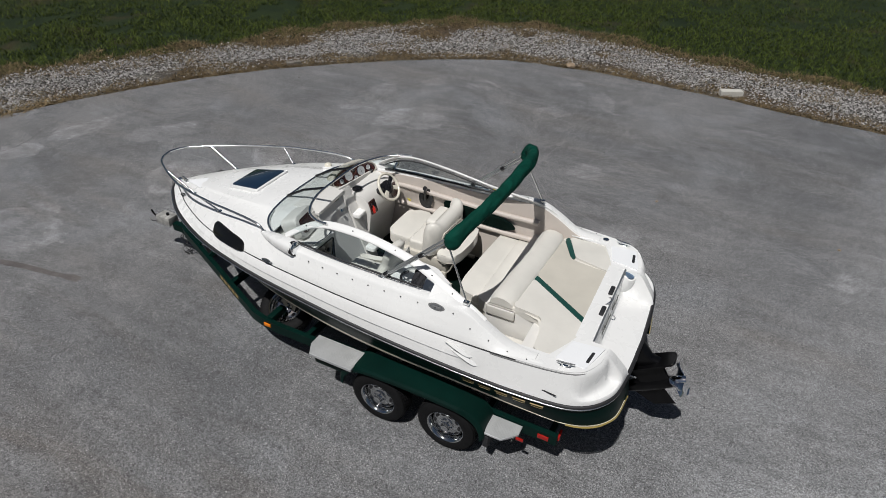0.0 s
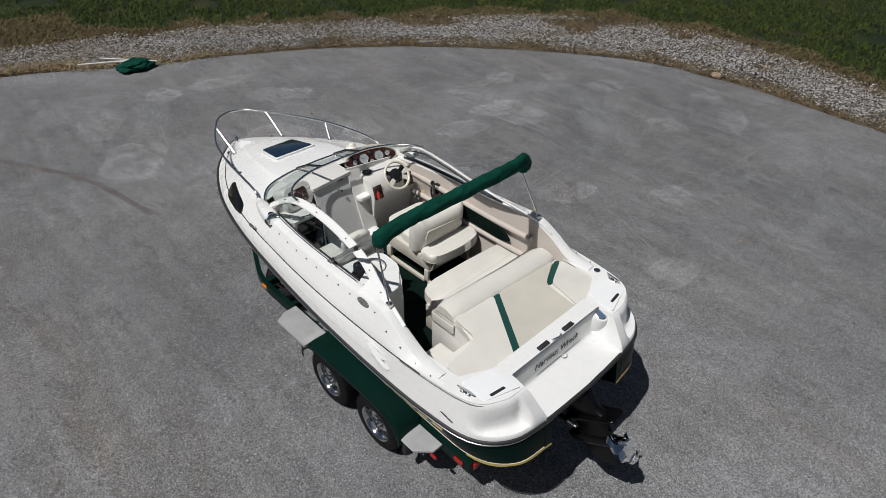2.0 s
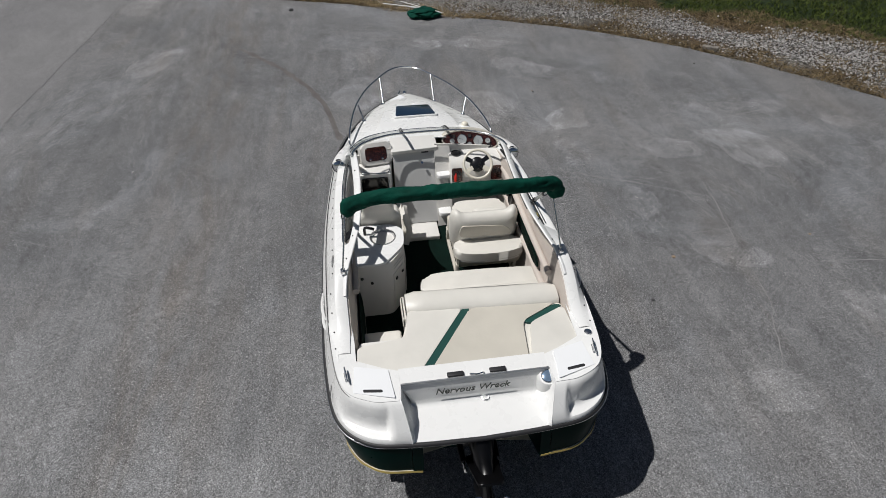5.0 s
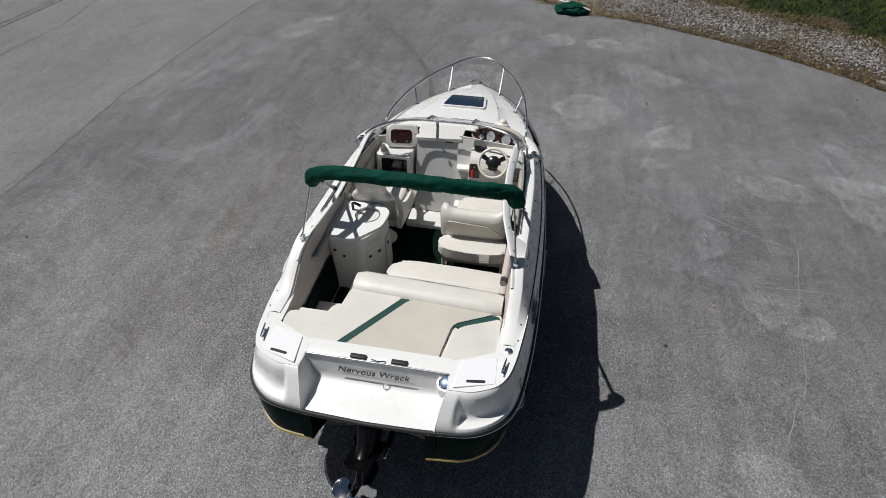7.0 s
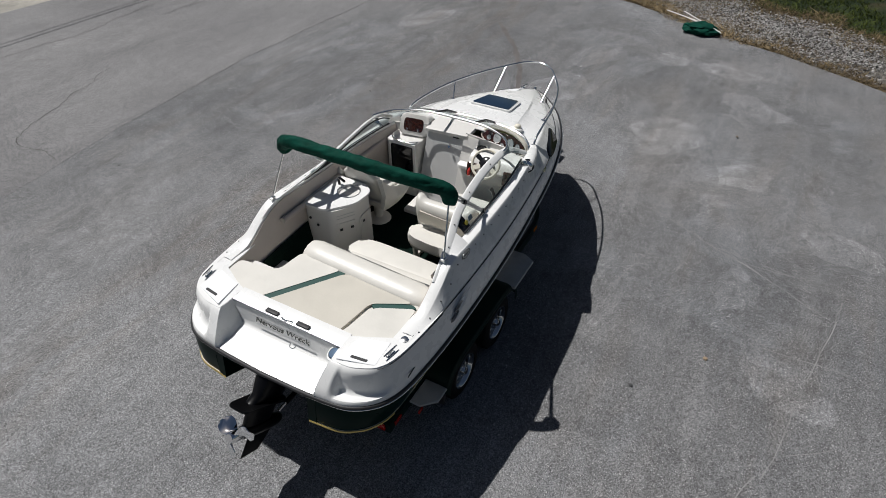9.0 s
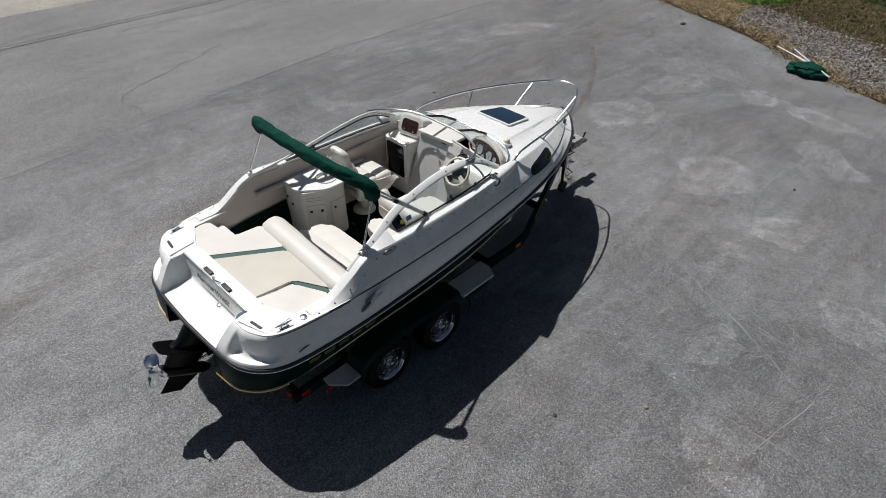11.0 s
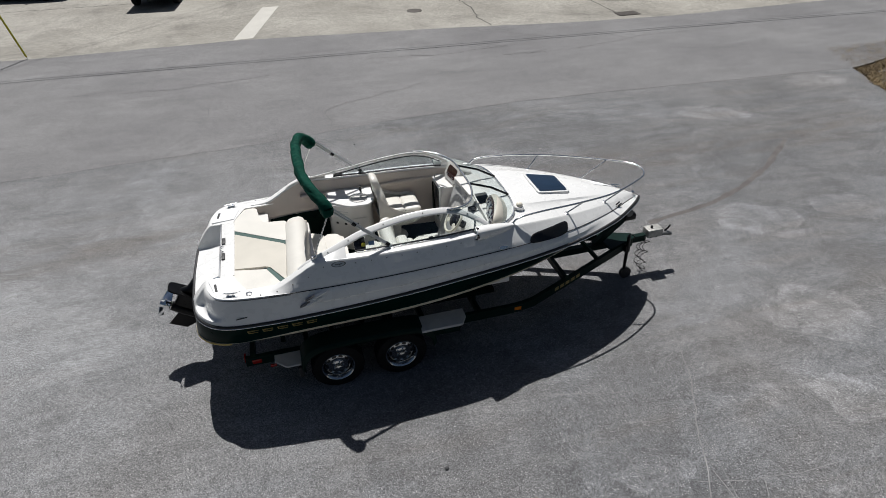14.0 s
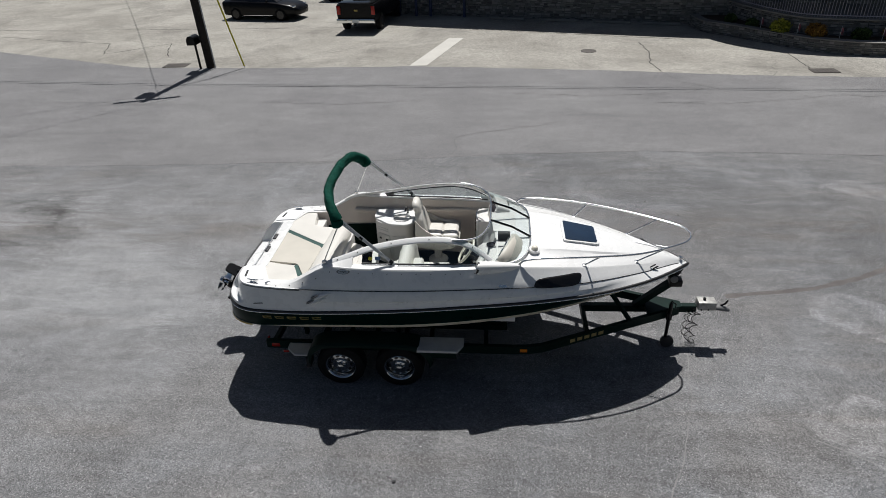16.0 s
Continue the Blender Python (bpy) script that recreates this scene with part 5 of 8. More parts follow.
for x0, x1 in ((2.60, 2.67), (3.28, 3.36)):
    for y0, y1 in ((-0.21, -0.17), (-0.88, -0.84)):
        part("leg", box(x0, x1, y0, y1, FLOOR, 1.17, 0.008), VINYL_DARK, hseat)
for y0, y1 in ((-0.21, -0.17), (-0.88, -0.84)):
    part("foot_rail", box(2.52, 3.36, y0, y1, FLOOR, FLOOR + 0.05, 0.008), VINYL_DARK, hseat)

# ---- port cabinet with a wood panel and an open locker
cab = part("port_cabinet", slab(rounded([(3.74, 0.44), (4.30, 0.44), (4.30, 0.90), (3.74, 0.90)], 0.04, 3), FLOOR, 1.77, 0.02), GEL_IN, boat, "white cabinet by the companionway")
podf = [(3.985, 0.80, 2.045), (4.05, 0.415, 2.035), (3.925, 0.405, 1.795), (3.875, 0.80, 1.80)]
fc = [Vector(p) for p in podf]
nrm = (fc[1] - fc[0]).cross(fc[3] - fc[0]).normalized()
nrm = nrm if nrm.x < 0 else -nrm
podm = frame_of(fc[0], fc[1] - fc[0], fc[0] - fc[3])
W, Hh = (fc[1] - fc[0]).length, (fc[0] - fc[3]).length
part("pod", slab([(p[0], p[1]) for p in rounded([(0, 0), (W, 0), (W, -Hh), (0, -Hh)][::-1], 0.06, 4)], -0.20, 0.0, 0.03, 4, m=podm), GEL_IN, cab, "white moulded pod")
panel = part("wood_panel", slab(rounded([(0.055, -0.05), (W - 0.07, -0.05), (W - 0.07, -Hh + 0.05), (0.055, -Hh + 0.05)][::-1], 0.045, 4), -0.01, 0.004, 0.003, 1, m=podm), WOOD, cab, "glossy burl wood panel")
for u in (0.11, W - 0.13):
    part("panel_knob", disc(podm @ Vector((u, -Hh + 0.075, 0.003)), podm.to_3x3() @ Vector((0, 0, 1)), 0.014, 0.012, 12, 0.003), CHROME, panel)
part("locker_frame", slab(rounded([(3.72, 0.455), (3.745, 0.455), (3.745, 0.845), (3.72, 0.845)], 0.005, 1), 1.20, 1.77, 0.004, 1), GEL, cab)
part("locker_door", box(3.712, 3.722, 0.49, 0.81, 1.26, 1.73, 0.02, 2), WINDOW_BLACK, cab, "dark smoked locker door")
part("grab_handle", tube(spline([(3.80, 0.83, 1.80), (3.74, 0.79, 1.80), (3.715, 0.64, 1.79), (3.74, 0.49, 1.78), (3.80, 0.46, 1.78)], 6), 0.010, 8), STEEL, cab, "stainless grab handle")

# ---- companionway: slanted door, sill, top hatch
door = part("cabin_door", loft([[Vector((3.975, 0.40, 1.915)), Vector((4.02, -0.12, 1.915))], [Vector((3.66, 0.40, 1.04)), Vector((3.66, -0.12, 1.04))]]), GREY_GEL, boat, "pale grey sliding cabin door", solid=0.025)
part("door_lock", box(3.985, 4.005, -0.045, 0.045, 1.868, 1.908, 0.004, 1), BLACK, door, "black door latch")
part("door_pull", disc((3.905, 0.05, 1.78), (-0.8, 0, 0.5), 0.016, 0.014, 12), CHROME, door)
part("companion_top", slab(rounded([(3.985, -0.16), (4.30, -0.16), (4.30, 0.42), (3.935, 0.42)], 0.015, 2), 1.90, 1.942, 0.008), GEL_IN, boat, "white companionway top")
part("door_sill", box(3.36, 3.70, -0.10, 0.44, FLOOR, 1.03, 0.015), GEL_IN, boat, "white moulded door sill")
bulk = bmesh.new()
loft([[Vector((4.02, 0.98, 1.86)), Vector((4.02, 0.42, 1.96))], [Vector((3.98, 0.95, FLOOR)), Vector((3.98, 0.42, FLOOR))]], bulk)
part("bulkhead", bulk, GEL_IN, boat, "white cabin bulkhead", solid=0.02)
bulk = loft([[Vector((4.05, -0.12, 1.96)), Vector((4.05, -0.98, 1.86))], [Vector((3.98, -0.12, FLOOR)), Vector((3.98, -0.95, FLOOR))]])
part("bulkhead", bulk, GEL_IN, boat, "white cabin bulkhead", solid=0.02)
for z, x in ((1.65, 3.77), (1.21, 3.58)):
    part("side_step", slab(rounded([(x, -0.29), (x + 0.18, -0.29), (x + 0.18, -0.125), (x, -0.125)], 0.04, 3), z - 0.045, z, 0.012, 2), GEL, boat, "white moulded step beside the cabin door")
part("step_column", loft([[Vector((4.03, -0.115, 1.93)), Vector((4.04, -0.31, 1.905))], [Vector((3.90, -0.115, 1.65)), Vector((3.91, -0.31, 1.65))], [Vector((3.74, -0.115, 1.21)), Vector((3.75, -0.31, 1.21))], [Vector((3.66, -0.115, FLOOR)), Vector((3.67, -0.31, FLOOR))]]), GEL_IN, boat, "white moulded panel beside the cabin door", solid=0.03)
for z, x in ((1.55, 3.875), (1.13, 3.73)):
    part("door_hinge", box(x - 0.06, x - 0.02, 0.372, 0.398, z, z + 0.04, 0.003, 1, m=Matrix.Translation((0.06, 0, 0))), STEEL, door, "small steel door hinge")

# ---- helm console
prof = [(3.98, FLOOR), (3.80, FLOOR), (3.76, 1.25), (3.715, 1.60), (3.722, 1.66), (3.75, 1.73), (3.79, 1.785), (3.85, 1.825), (4.02, 1.85), (4.30, 1.85), (4.30, FLOOR)]
rows = [[Vector((x, y, z)) for x, z in prof] for y in (-0.29, -0.30, -0.45, -0.75, -0.97)]
rows[0] = [Vector((p.x + (0.02 if p.x < 4 else 0), p.y, p.z - 0.015)) for p in rows[0]]
helm = roll(rows, "helm_console", GEL_IN, boat, "white helm console with a burl wood dash", sharp=32)
hn = Vector((-0.86, 0, 0.5)).normalized()
hm = frame_of((4.125, -0.595, 1.895), (-0.27, -0.96, 0), (0.42, -0.12, 0.88))
face = [(0.34 * math.cos(a), 0.135 * math.sin(a) if math.sin(a) > 0 else 0.085 * math.sin(a)) for a in (2 * math.pi * k / 32 for k in range(32))]
rim = [hm @ Vector((x * 1.07, y * 1.10, 0.008)) for x, y in face]
r0 = [hm @ Vector((x * 1.02, y * 1.02, 0.004)) for x, y in face]
r1 = [p + Vector((0.06, 0, 0.012)) for p in rim]
r2 = [Vector((p.x + 0.11 + 0.02 * math.sin(math.pi * k / 16), -0.595 + (p.y + 0.595) * 0.95, 1.84 + (p.z - 1.84) * 0.72)) for k, p in enumerate(rim)]
r3 = [Vector((p.x + 0.19, -0.595 + (p.y + 0.595) * 0.82, 1.84 + (p.z - 1.84) * 0.28)) for p in rim]
part("dash_hood", loft([r0, rim, r1, r2, r3], closed=True), VINYL_DARK, helm, "beige padded dash hood", sharp=60)
dash = part("dash_panel", slab(face, -0.01, 0.006, 0.004, 1, m=hm), WOOD, helm, "burl wood instrument panel")
for u, v, r in ((-0.10, 0.03, 0.062), (0.105, 0.03, 0.062), (-0.225, 0.0, 0.032), (0.0, -0.03, 0.034), (0.225, 0.035, 0.034), (0.25, -0.03, 0.030), (-0.01, 0.085, 0.024), (-0.21, 0.06, 0.024)):
    c = hm @ Vector((u, v, 0.005))
    n = hm.to_3x3() @ Vector((0, 0, 1))
    g = part("gauge", turned([(r, 0), (r, 0.01), (r * 0.9, 0.014), (r * 0.86, 0.009)], c, n, 24, caps=False), CHROME, helm, "round gauge with a chrome bezel")
    part("dial", disc(c, n, r * 0.87, 0.010, 24), DIAL if r > 0.03 else BLACK, g)
    if r > 0.03:
        part("needle", box(-r * 0.6, r * 0.15, -0.002, 0.002, 0.0105, 0.012, 0, m=hm @ Matrix.Translation((u, v, 0.005)) @ Matrix.Rotation(u * 9 + 0.7, 4, "Z")), BLACK, g)
part("cup_holder", turned([(0.062, 0.0), (0.062, 0.012), (0.054, 0.014), (0.05, 0.004), (0.0, 0.002)], (3.955, -0.385, 1.845), (-0.05, 0, 1), 24), BLACK_GLOSS, helm, "black cup holder in the dash")
for y0, y1 in ((-0.43, -0.30), (-0.93, -0.79)):
    w = (y1 - y0) / 2
    sp = part("switch_panel", slab(rounded([(-w, -0.10), (w, -0.10), (w, 0.075), (-w, 0.075)], 0.02, 3), -0.005, 0.008, 0.003, 1, m=frame_of((3.722, (y0 + y1) / 2, 1.685), (0, -1, 0), (0.30, 0, 0.9))), WOOD, helm, "burl wood switch panel")
    mm = frame_of((3.722, (y0 + y1) / 2, 1.685), (0, -1, 0), (0.30, 0, 0.9))
    for i in range(3):
        part("switch", box(-0.045 + 0.033 * i, -0.022 + 0.033 * i, -0.01, 0.04, 0.008, 0.02, 0.003, 1, m=mm), BLACK_GLOSS, sp)
part("key_float", tube([(3.715, -0.345, 1.70), (3.695, -0.345, 1.665), (3.69, -0.345, 1.60)], [0.008, 0.02, 0.018], 8), RED, helm, "red key float")
# steering wheel
wc, wn = Vector((3.625, -0.60, 1.865)), Vector((-0.80, 0, 0.60)).normalized()
wm = frame_of(wc, (0, -1, 0), (0.60, 0, 0.80))
wheel = part("steering_wheel", tube([wm @ Vector((0.172 * math.cos(a), 0.172 * math.sin(a), 0)) for a in (2 * math.pi * k / 32 for k in range(32))], 0.0165, 10, closed=True), CREAM_PLASTIC, boat, "cream steering wheel with a black hub", sharp=80)
part("hub", turned([(0.09, -0.05), (0.092, -0.012), (0.06, 0.015), (0.0, 0.02)], wc, wn, 20), BLACK_GLOSS, wheel)
part("column", tube([wc - wn * 0.04, wc - wn * 0.20], 0.05, 14), BLACK_GLOSS, wheel)
for a in (30, 150, 210, 330):
    c, s = math.cos(radians(a)), math.sin(radians(a))
    bm = slab([(0.03 * c - 0.022 * s, 0.03 * s + 0.022 * c), (0.165 * c - 0.03 * s, 0.165 * s + 0.03 * c), (0.165 * c + 0.03 * s, 0.165 * s - 0.03 * c), (0.03 * c + 0.022 * s, 0.03 * s - 0.022 * c)], -0.012, 0.004, 0.003, 1, m=wm)
    part("spoke", bm, BLACK_GLOSS if a < 180 else CREAM_PLASTIC, wheel)
# throttle and storage on the starboard side
thr = part("throttle", slab([(0.10 * math.cos(2 * math.pi * k / 20), 0.135 * math.sin(2 * math.pi * k / 20)) for k in range(20)], -0.02, 0.018, 0.008, 2, m=frame_of((3.28, -0.955, 1.62), (1, 0, 0), (0, -0.05, 1)) @ Matrix.Rotation(0, 4, "X")), BLACK_GLOSS, boat, "black throttle control")
part("throttle_lever", tube([(3.28, -0.915, 1.62), (3.27, -0.89, 1.71), (3.25, -0.87, 1.80), (3.25, -0.85, 1.82)], [0.03, 0.022, 0.022, 0.03], 8), BLACK_GLOSS, thr)
part("warning_label", box(3.52, 3.64, -0.965, -0.958, 1.50, 1.53, 0.001, 1), YELLOW, boat, "yellow warning label")
pk = [(2.02, 1.52), (2.10, 1.61), (2.35, 1.665), (2.95, 1.69), (3.02, 1.66), (3.0, 1.53), (2.9, 1.50), (2.2, 1.475)]
part("side_pocket", slab([(p[0], p[1]) for p in rounded(pk[::-1], 0.05, 3)], -0.01, 0.012, 0.006, 1, m=Matrix(((1, 0, 0, 0), (0, 0.10, 1, -0.985 - 0.112), (0, 1, 0, 0), (0, 0, 0, 1)))), CARPET, boat, "dark green side storage pocket")
for z, off in ((1.70, 0.972), (1.45, 0.962)):
    for s in (1, -1):
        if s < 0 or z > 1.5:
            part("side_bolster", tube(spline([Vector((x, s * (off - 0.01 - (0.03 if x > 3.3 else 0) * (x - 3.3)), z + 0.02 * math.sin(x * 2))) for x in (1.75, 2.0, 2.3, 2.6, 2.9, 3.2, 3.5, 3.8)], 3), 0.034, 12), VINYL_WALL, boat, "padded vinyl roll along the cockpit side", sharp=80)

# flat dark sheets: the low opening and walkway shade, put into colour
for sgn in (1, -1):
    lo_ = [Vector((x, sgn * 0.918, FLOOR + 0.02)) for x in (1.27, 1.6, 1.9, 2.12)]
    hi_ = [Vector((x, sgn * (0.955 if x > 1.3 else 0.955), z)) for x, z in ((1.27, 1.40), (1.6, 1.43), (1.9, 1.44), (2.12, 1.45))]
    part("side_recess", loft([lo_, [a.lerp(b, 0.5) + Vector((0, -sgn * 0.012, 0)) for a, b in zip(lo_, hi_)], hi_]), CARPET, boat, "dark sheet for the shaded opening low in the cockpit side", solid=0.006)

# ---- stern fittings
part("boat_name", lettering("Nervous Wreck", 0.098, frame_of((0.596, 0.03, 1.495), (0, -1, 0), (0.055, 0, 1)), 0.003, 0.25), GREY_TXT, boat, "grey italic lettering on the stern wall")
for y in (0.17, -0.20):
    part("latch", box(0.64, 0.685, y - 0.072, y + 0.072, 1.612, 1.634, 0.006), BLACK, boat, "black rubber latch")
part("grab_plate", tube(spline([(0.66, 0.045, 1.612), (0.64, 0.035, 1.632), (0.625, -0.015, 1.638), (0.64, -0.065, 1.632), (0.66, -0.075, 1.612)], 5), 0.007, 8), STEEL, boat, "stainless grab handle on the stern wall")
part("tow_eye", tube(spline([(0.60, -0.055, 1.37), (0.565, -0.065, 1.36), (0.555, -0.09, 1.36), (0.565, -0.115, 1.36), (0.60, -0.125, 1.37)], 5), 0.007, 8), STEEL, boat, "stainless ski tow eye")
part("stern_trim", tube([(0.622, y, 1.616) for y in (0.645, 0.2, -0.2, -0.645)], 0.010, 6), ALU, boat, "aluminium trim strip", sharp=80)
sh = part("shower_pod", turned([(0.115, -0.24), (0.105, -0.12), (0.09, -0.03), (0.076, 0.0), (0.0, 0.0)], (0.565, -0.625, 1.572), (-0.35, 0.18, 1), 24), GEL, boat, "white moulded shower pod with a blue cap")
part("cap_ring", turned([(0.060, 0.0), (0.060, 0.008), (0.052, 0.012), (0.050, 0.006)], (0.565, -0.625, 1.572), (-0.35, 0.18, 1), 24, caps=False), STEEL, sh)
part("blue_cap", turned([(0.050, 0.0), (0.050, 0.008), (0.035, 0.012), (0, 0.012)], (0.565, -0.625, 1.572), (-0.35, 0.18, 1), 24), BLUE_CAP, sh)
part("fuel_cap", turned([(0.035, 0), (0.035, 0.012), (0.02, 0.018), (0, 0.018)], (0.965, -1.112, 1.622), (0, 0, 1), 16), STEEL, boat, "steel filler cap")
# snap studs along the coaming
for s in (1, -1):
    for i in range(15):
        x = 1.10 + 0.19 * i
        p, q = at_x(kn, x), at_x(cm, x)
        at, n = on_coaming(x, p.z + (q.z - p.z) * (0.80 if x > 1.7 else 0.6), s)
        part("snap_stud", disc(at, n, 0.0065, 0.008, 8), BLACK, boat, "small dark snap stud")
    for i in range(9, 50, 6):
        c, d = ar[i], (ar[i + 1] - ar[i - 1]).normalized()
        out = Vector((0, 0.7, 1.0))
        out = (out - d * out.dot(d)).normalized()
        c, out = Vector((c.x, s * c.y, c.z)), Vector((out.x, s * out.y, out.z))
        part("snap_stud", disc(c + out * 0.013, out, 0.007, 0.008, 8), BLACK, boat, "small dark snap stud")
# oval badges, and bars for lettering on the hull
for s in (1, -1):
    at, n = on_coaming(2.04, 1.862, s)
    for r, up, mat, what in ((1.0, 0.004, TRIM_SHADE_GREY, "dark rim of the badge"), (0.80, 0.006, ALU, "small pale oval badge")):
        oval = [(0.088 * r * math.cos(a), 0.034 * r * math.sin(a)) for a in (2 * math.pi * k / 24 for k in range(24))]
        part("oval_badge", slab(oval, -0.006, up, 0.001, 1, m=frame_of(at, (-s, 0, 0), Vector((0, 0, 1)) - n * n.z)), mat, boat, what)
    part("badge_bar", box(-0.045, 0.045, -0.006, 0.006, 0.0, 0.0075, 0, m=frame_of(at, (-s, 0, 0), Vector((0, 0, 1)) - n * n.z)), TRIM_SHADE_GREY, boat, "dark bar on the badge")
    v = at_x(cm, 4.22)
    part("side_vent", slab([(0.06 * math.cos(a), 0.02 * math.sin(a)) for a in (2 * math.pi * k / 20 for k in range(20))], -0.006, 0.006, 0.002, 1, m=frame_of((4.12, s * 1.165, 1.685), (-s, 0, 0), (0, -0.5 * s, 1))), STEEL, boat, "small oval steel vent")


def hull_at(x, f):
    p, q = at_x(rub[6:], x), at_x(chine[6:], x)
    return p.lerp(q, f)


for s in (1, -1):
    for i in range(5):
        x0 = 0.86 + 0.175 * i
        a, b = hull_at(x0, 0.35), hull_at(x0 + 0.13, 0.35)
        m = frame_of((a.x, s * (a.y + 0.018), a.z), (b.x - a.x, s * (b.y - a.y), b.z - a.z), (0, 0.45 * s, 1))
        for h0, h1, w0, w1 in ((0.020, 0.030, 0.0, 0.13), (-0.028, -0.020, 0.015, 0.12), (-0.020, 0.020, 0.005, 0.018)):
            part("gold_mark", slab([(w0, h0), (w1, h0), (w1, h1), (w0, h1)], -0.006, 0.006, 0.0, 1, m=m), DULL_GOLD, boat, "thin dull gold mark on the hull side")
    p, q = at_x(rub_top[6:], 0.86), at_x(knuckle[6:], 0.86)
    v = p.lerp(q, 0.30)
    part("script_mark", slab([(-0.09, -0.005), (0.09, -0.005), (0.10, 0.006), (-0.08, 0.006)], -0.002, 0.003, 0.0, 1, m=frame_of((v.x, s * (v.y + 0.006), v.z), (-s, 0.08, 0), (0, -0.2 * s, 1))), BLACK, boat, "small dark script mark")
    bp_, bq_ = at_x(kn, 6.2), at_x(cm, 6.2)
    bv = bp_.lerp(bq_, 0.55)
    for off in (0.0, 0.035):
        part("bow_mark", slab([(-0.045, -0.008), (0.045, -0.008), (0.035, 0.008), (-0.035, 0.008)], -0.01, 0.006, 0.0, 1, m=frame_of((bv.x + off, s * (bv.y + 0.03), bv.z + 0.02 - off * 0.8), (-s * 0.9, 0.4, 0.3), (0, -0.6 * s, 1))), BLACK, boat, "small dark mark near the bow")
    # gill behind the raised flow line
    for z, dx in ((1.555, 0.0), (1.475, -0.07)):
        pts = spline([(1.60 + dx, 1.268, z - 0.05), (1.64 + dx, 1.283, z - 0.015), (1.74 + dx, 1.295, z + 0.035), (1.86 + dx, 1.30, z + 0.05)], 5)
        bm = loft([[Vector((p.x, s * (p.y + 0.004), p.z)) for p in pts], [Vector((p.x - 0.01 + 0.03 * k / len(pts), s * (p.y + 0.028 * math.sin(math.pi * k / (len(pts) - 1))), p.z - 0.03 * math.sin(math.pi * k / (len(pts) - 1)))) for k, p in enumerate(pts)],
                   [Vector((p.x + 0.02, s * (p.y + 0.004), p.z - 0.06 * math.sin(math.pi * k / (len(pts) - 1)))) for k, p in enumerate(pts)]])
        part("gill", bm, GEL, boat, "moulded gill on the topside", solid=0.008)
        # shade inside the gill, drawn as a grey bar on the starboard side only
        slot = [Vector((p.x - 0.012, s * (p.y + 0.014), p.z - 0.006)) for p in pts[:len(pts) * 2 // 3]]
        if s < 0:
            part("gill_slot", tube(slot, [0.004 + 0.013 * math.sin(math.pi * (k + 0.5) / len(slot)) for k in range(len(slot))], 6), TRIM_SHADE_GREY, boat, "grey bar standing for the shade inside the gill")

# ---- folded bimini top in its boot, with poles
BOOT = [(2.03, 0.935, 2.46), (1.985, 0.955, 2.53), (1.93, 0.90, 2.60), (1.845, 0.72, 2.70), (1.79, 0.35, 2.745), (1.78, -0.05, 2.75), (1.79, -0.45, 2.74),
        (1.87, -0.78, 2.68), (1.96, -0.955, 2.615), (1.995, -1.005, 2.54), (2.0, -1.0, 2.44)]
bs = spline(BOOT, 16)
bm = bmesh.new()
n, rings = 28, []
for i, c in enumerate(bs):
    d = (bs[min(i + 1, len(bs) - 1)] - bs[max(i - 1, 0)]).normalized()
    sx = d.cross(Vector((0, 0, 1))).normalized() if abs(d.z) < 0.95 else Vector((1, 0, 0))
    up = sx.cross(d)
    e = min(i, len(bs) - 1 - i)
    r0 = 0.068 * min(1.0, 0.55 + e * 0.09) + 0.014 * math.exp(-((e - 14) / 12) ** 2)
    ring = []
    for k in range(n):
        a = 2 * math.pi * k / n
        w = 1 + 0.16 * noise.noise(Vector((c.y * 5, math.cos(a) * 1.4, math.sin(a) * 1.4))) + 0.13 * noise.noise(Vector((c.y * 13 + 2 * math.sin(a), math.cos(a) * 2, math.sin(a) * 2 + 5))) + 0.05 * noise.noise(Vector((c.y * 40, a * 3, 9)))
        ring.append(bm.verts.new(c + (sx * math.cos(a) * 0.92 + up * math.sin(a) * 1.04) * r0 * w))
    rings.append(ring)
for a, b in zip(rings, rings[1:]):
    for k in range(n):
        bm.faces.new([a[k], a[(k + 1) % n], b[(k + 1) % n], b[k]])
bm.faces.new(rings[0][::-1])
bm.faces.new(rings[-1])
bimini = part("bimini_top", bm, CANVAS, boat, "folded sun top in a dark green canvas boot", sharp=80)
for s in (1, -1):
    end = Vector((2.03, s * 0.985, 2.50))
    part("rear_pole", tube([end, (1.775, s * 1.065, 1.955)], 0.009, 8), STEEL, bimini, sharp=80)
    part("pole_mount", box(1.745, 1.805, s * 1.065 - 0.022, s * 1.065 + 0.022, 1.93, 1.965, 0.006), STEEL, bimini)
    foot = Vector((2.71, s * 1.045, 1.895))
    for off in (0.0, 0.035):
        o = Vector((0.5, 0, 0.7)).normalized() * off
        part("strut", tube([end + o, foot + o * 0.35], 0.0125, 8), ALU, bimini, "aluminium bimini strut", sharp=80)
    for f in (0.38, 0.93):
        c = end.lerp(foot, f)
        part("strut_clamp", tube([c - (foot - end).normalized() * 0.025 + Vector((0, 0, 0.012)), c + (foot - end).normalized() * 0.025 + Vector((0, 0, 0.012))], 0.026, 8), BLACK_GLOSS, bimini)
    part("strut_mount", box(2.68, 2.75, s * 1.05 - 0.02, s * 1.05 + 0.02, 1.875, 1.905, 0.006), STEEL, bimini)

# ---- stern drive, tilted up, with its propeller
drive = part("stern_drive", box(0.46, 0.84, -0.17, 0.17, 0.80, 1.14, 0.05, 3), DRIVE_BLACK, boat, "black stern drive with a polished propeller")
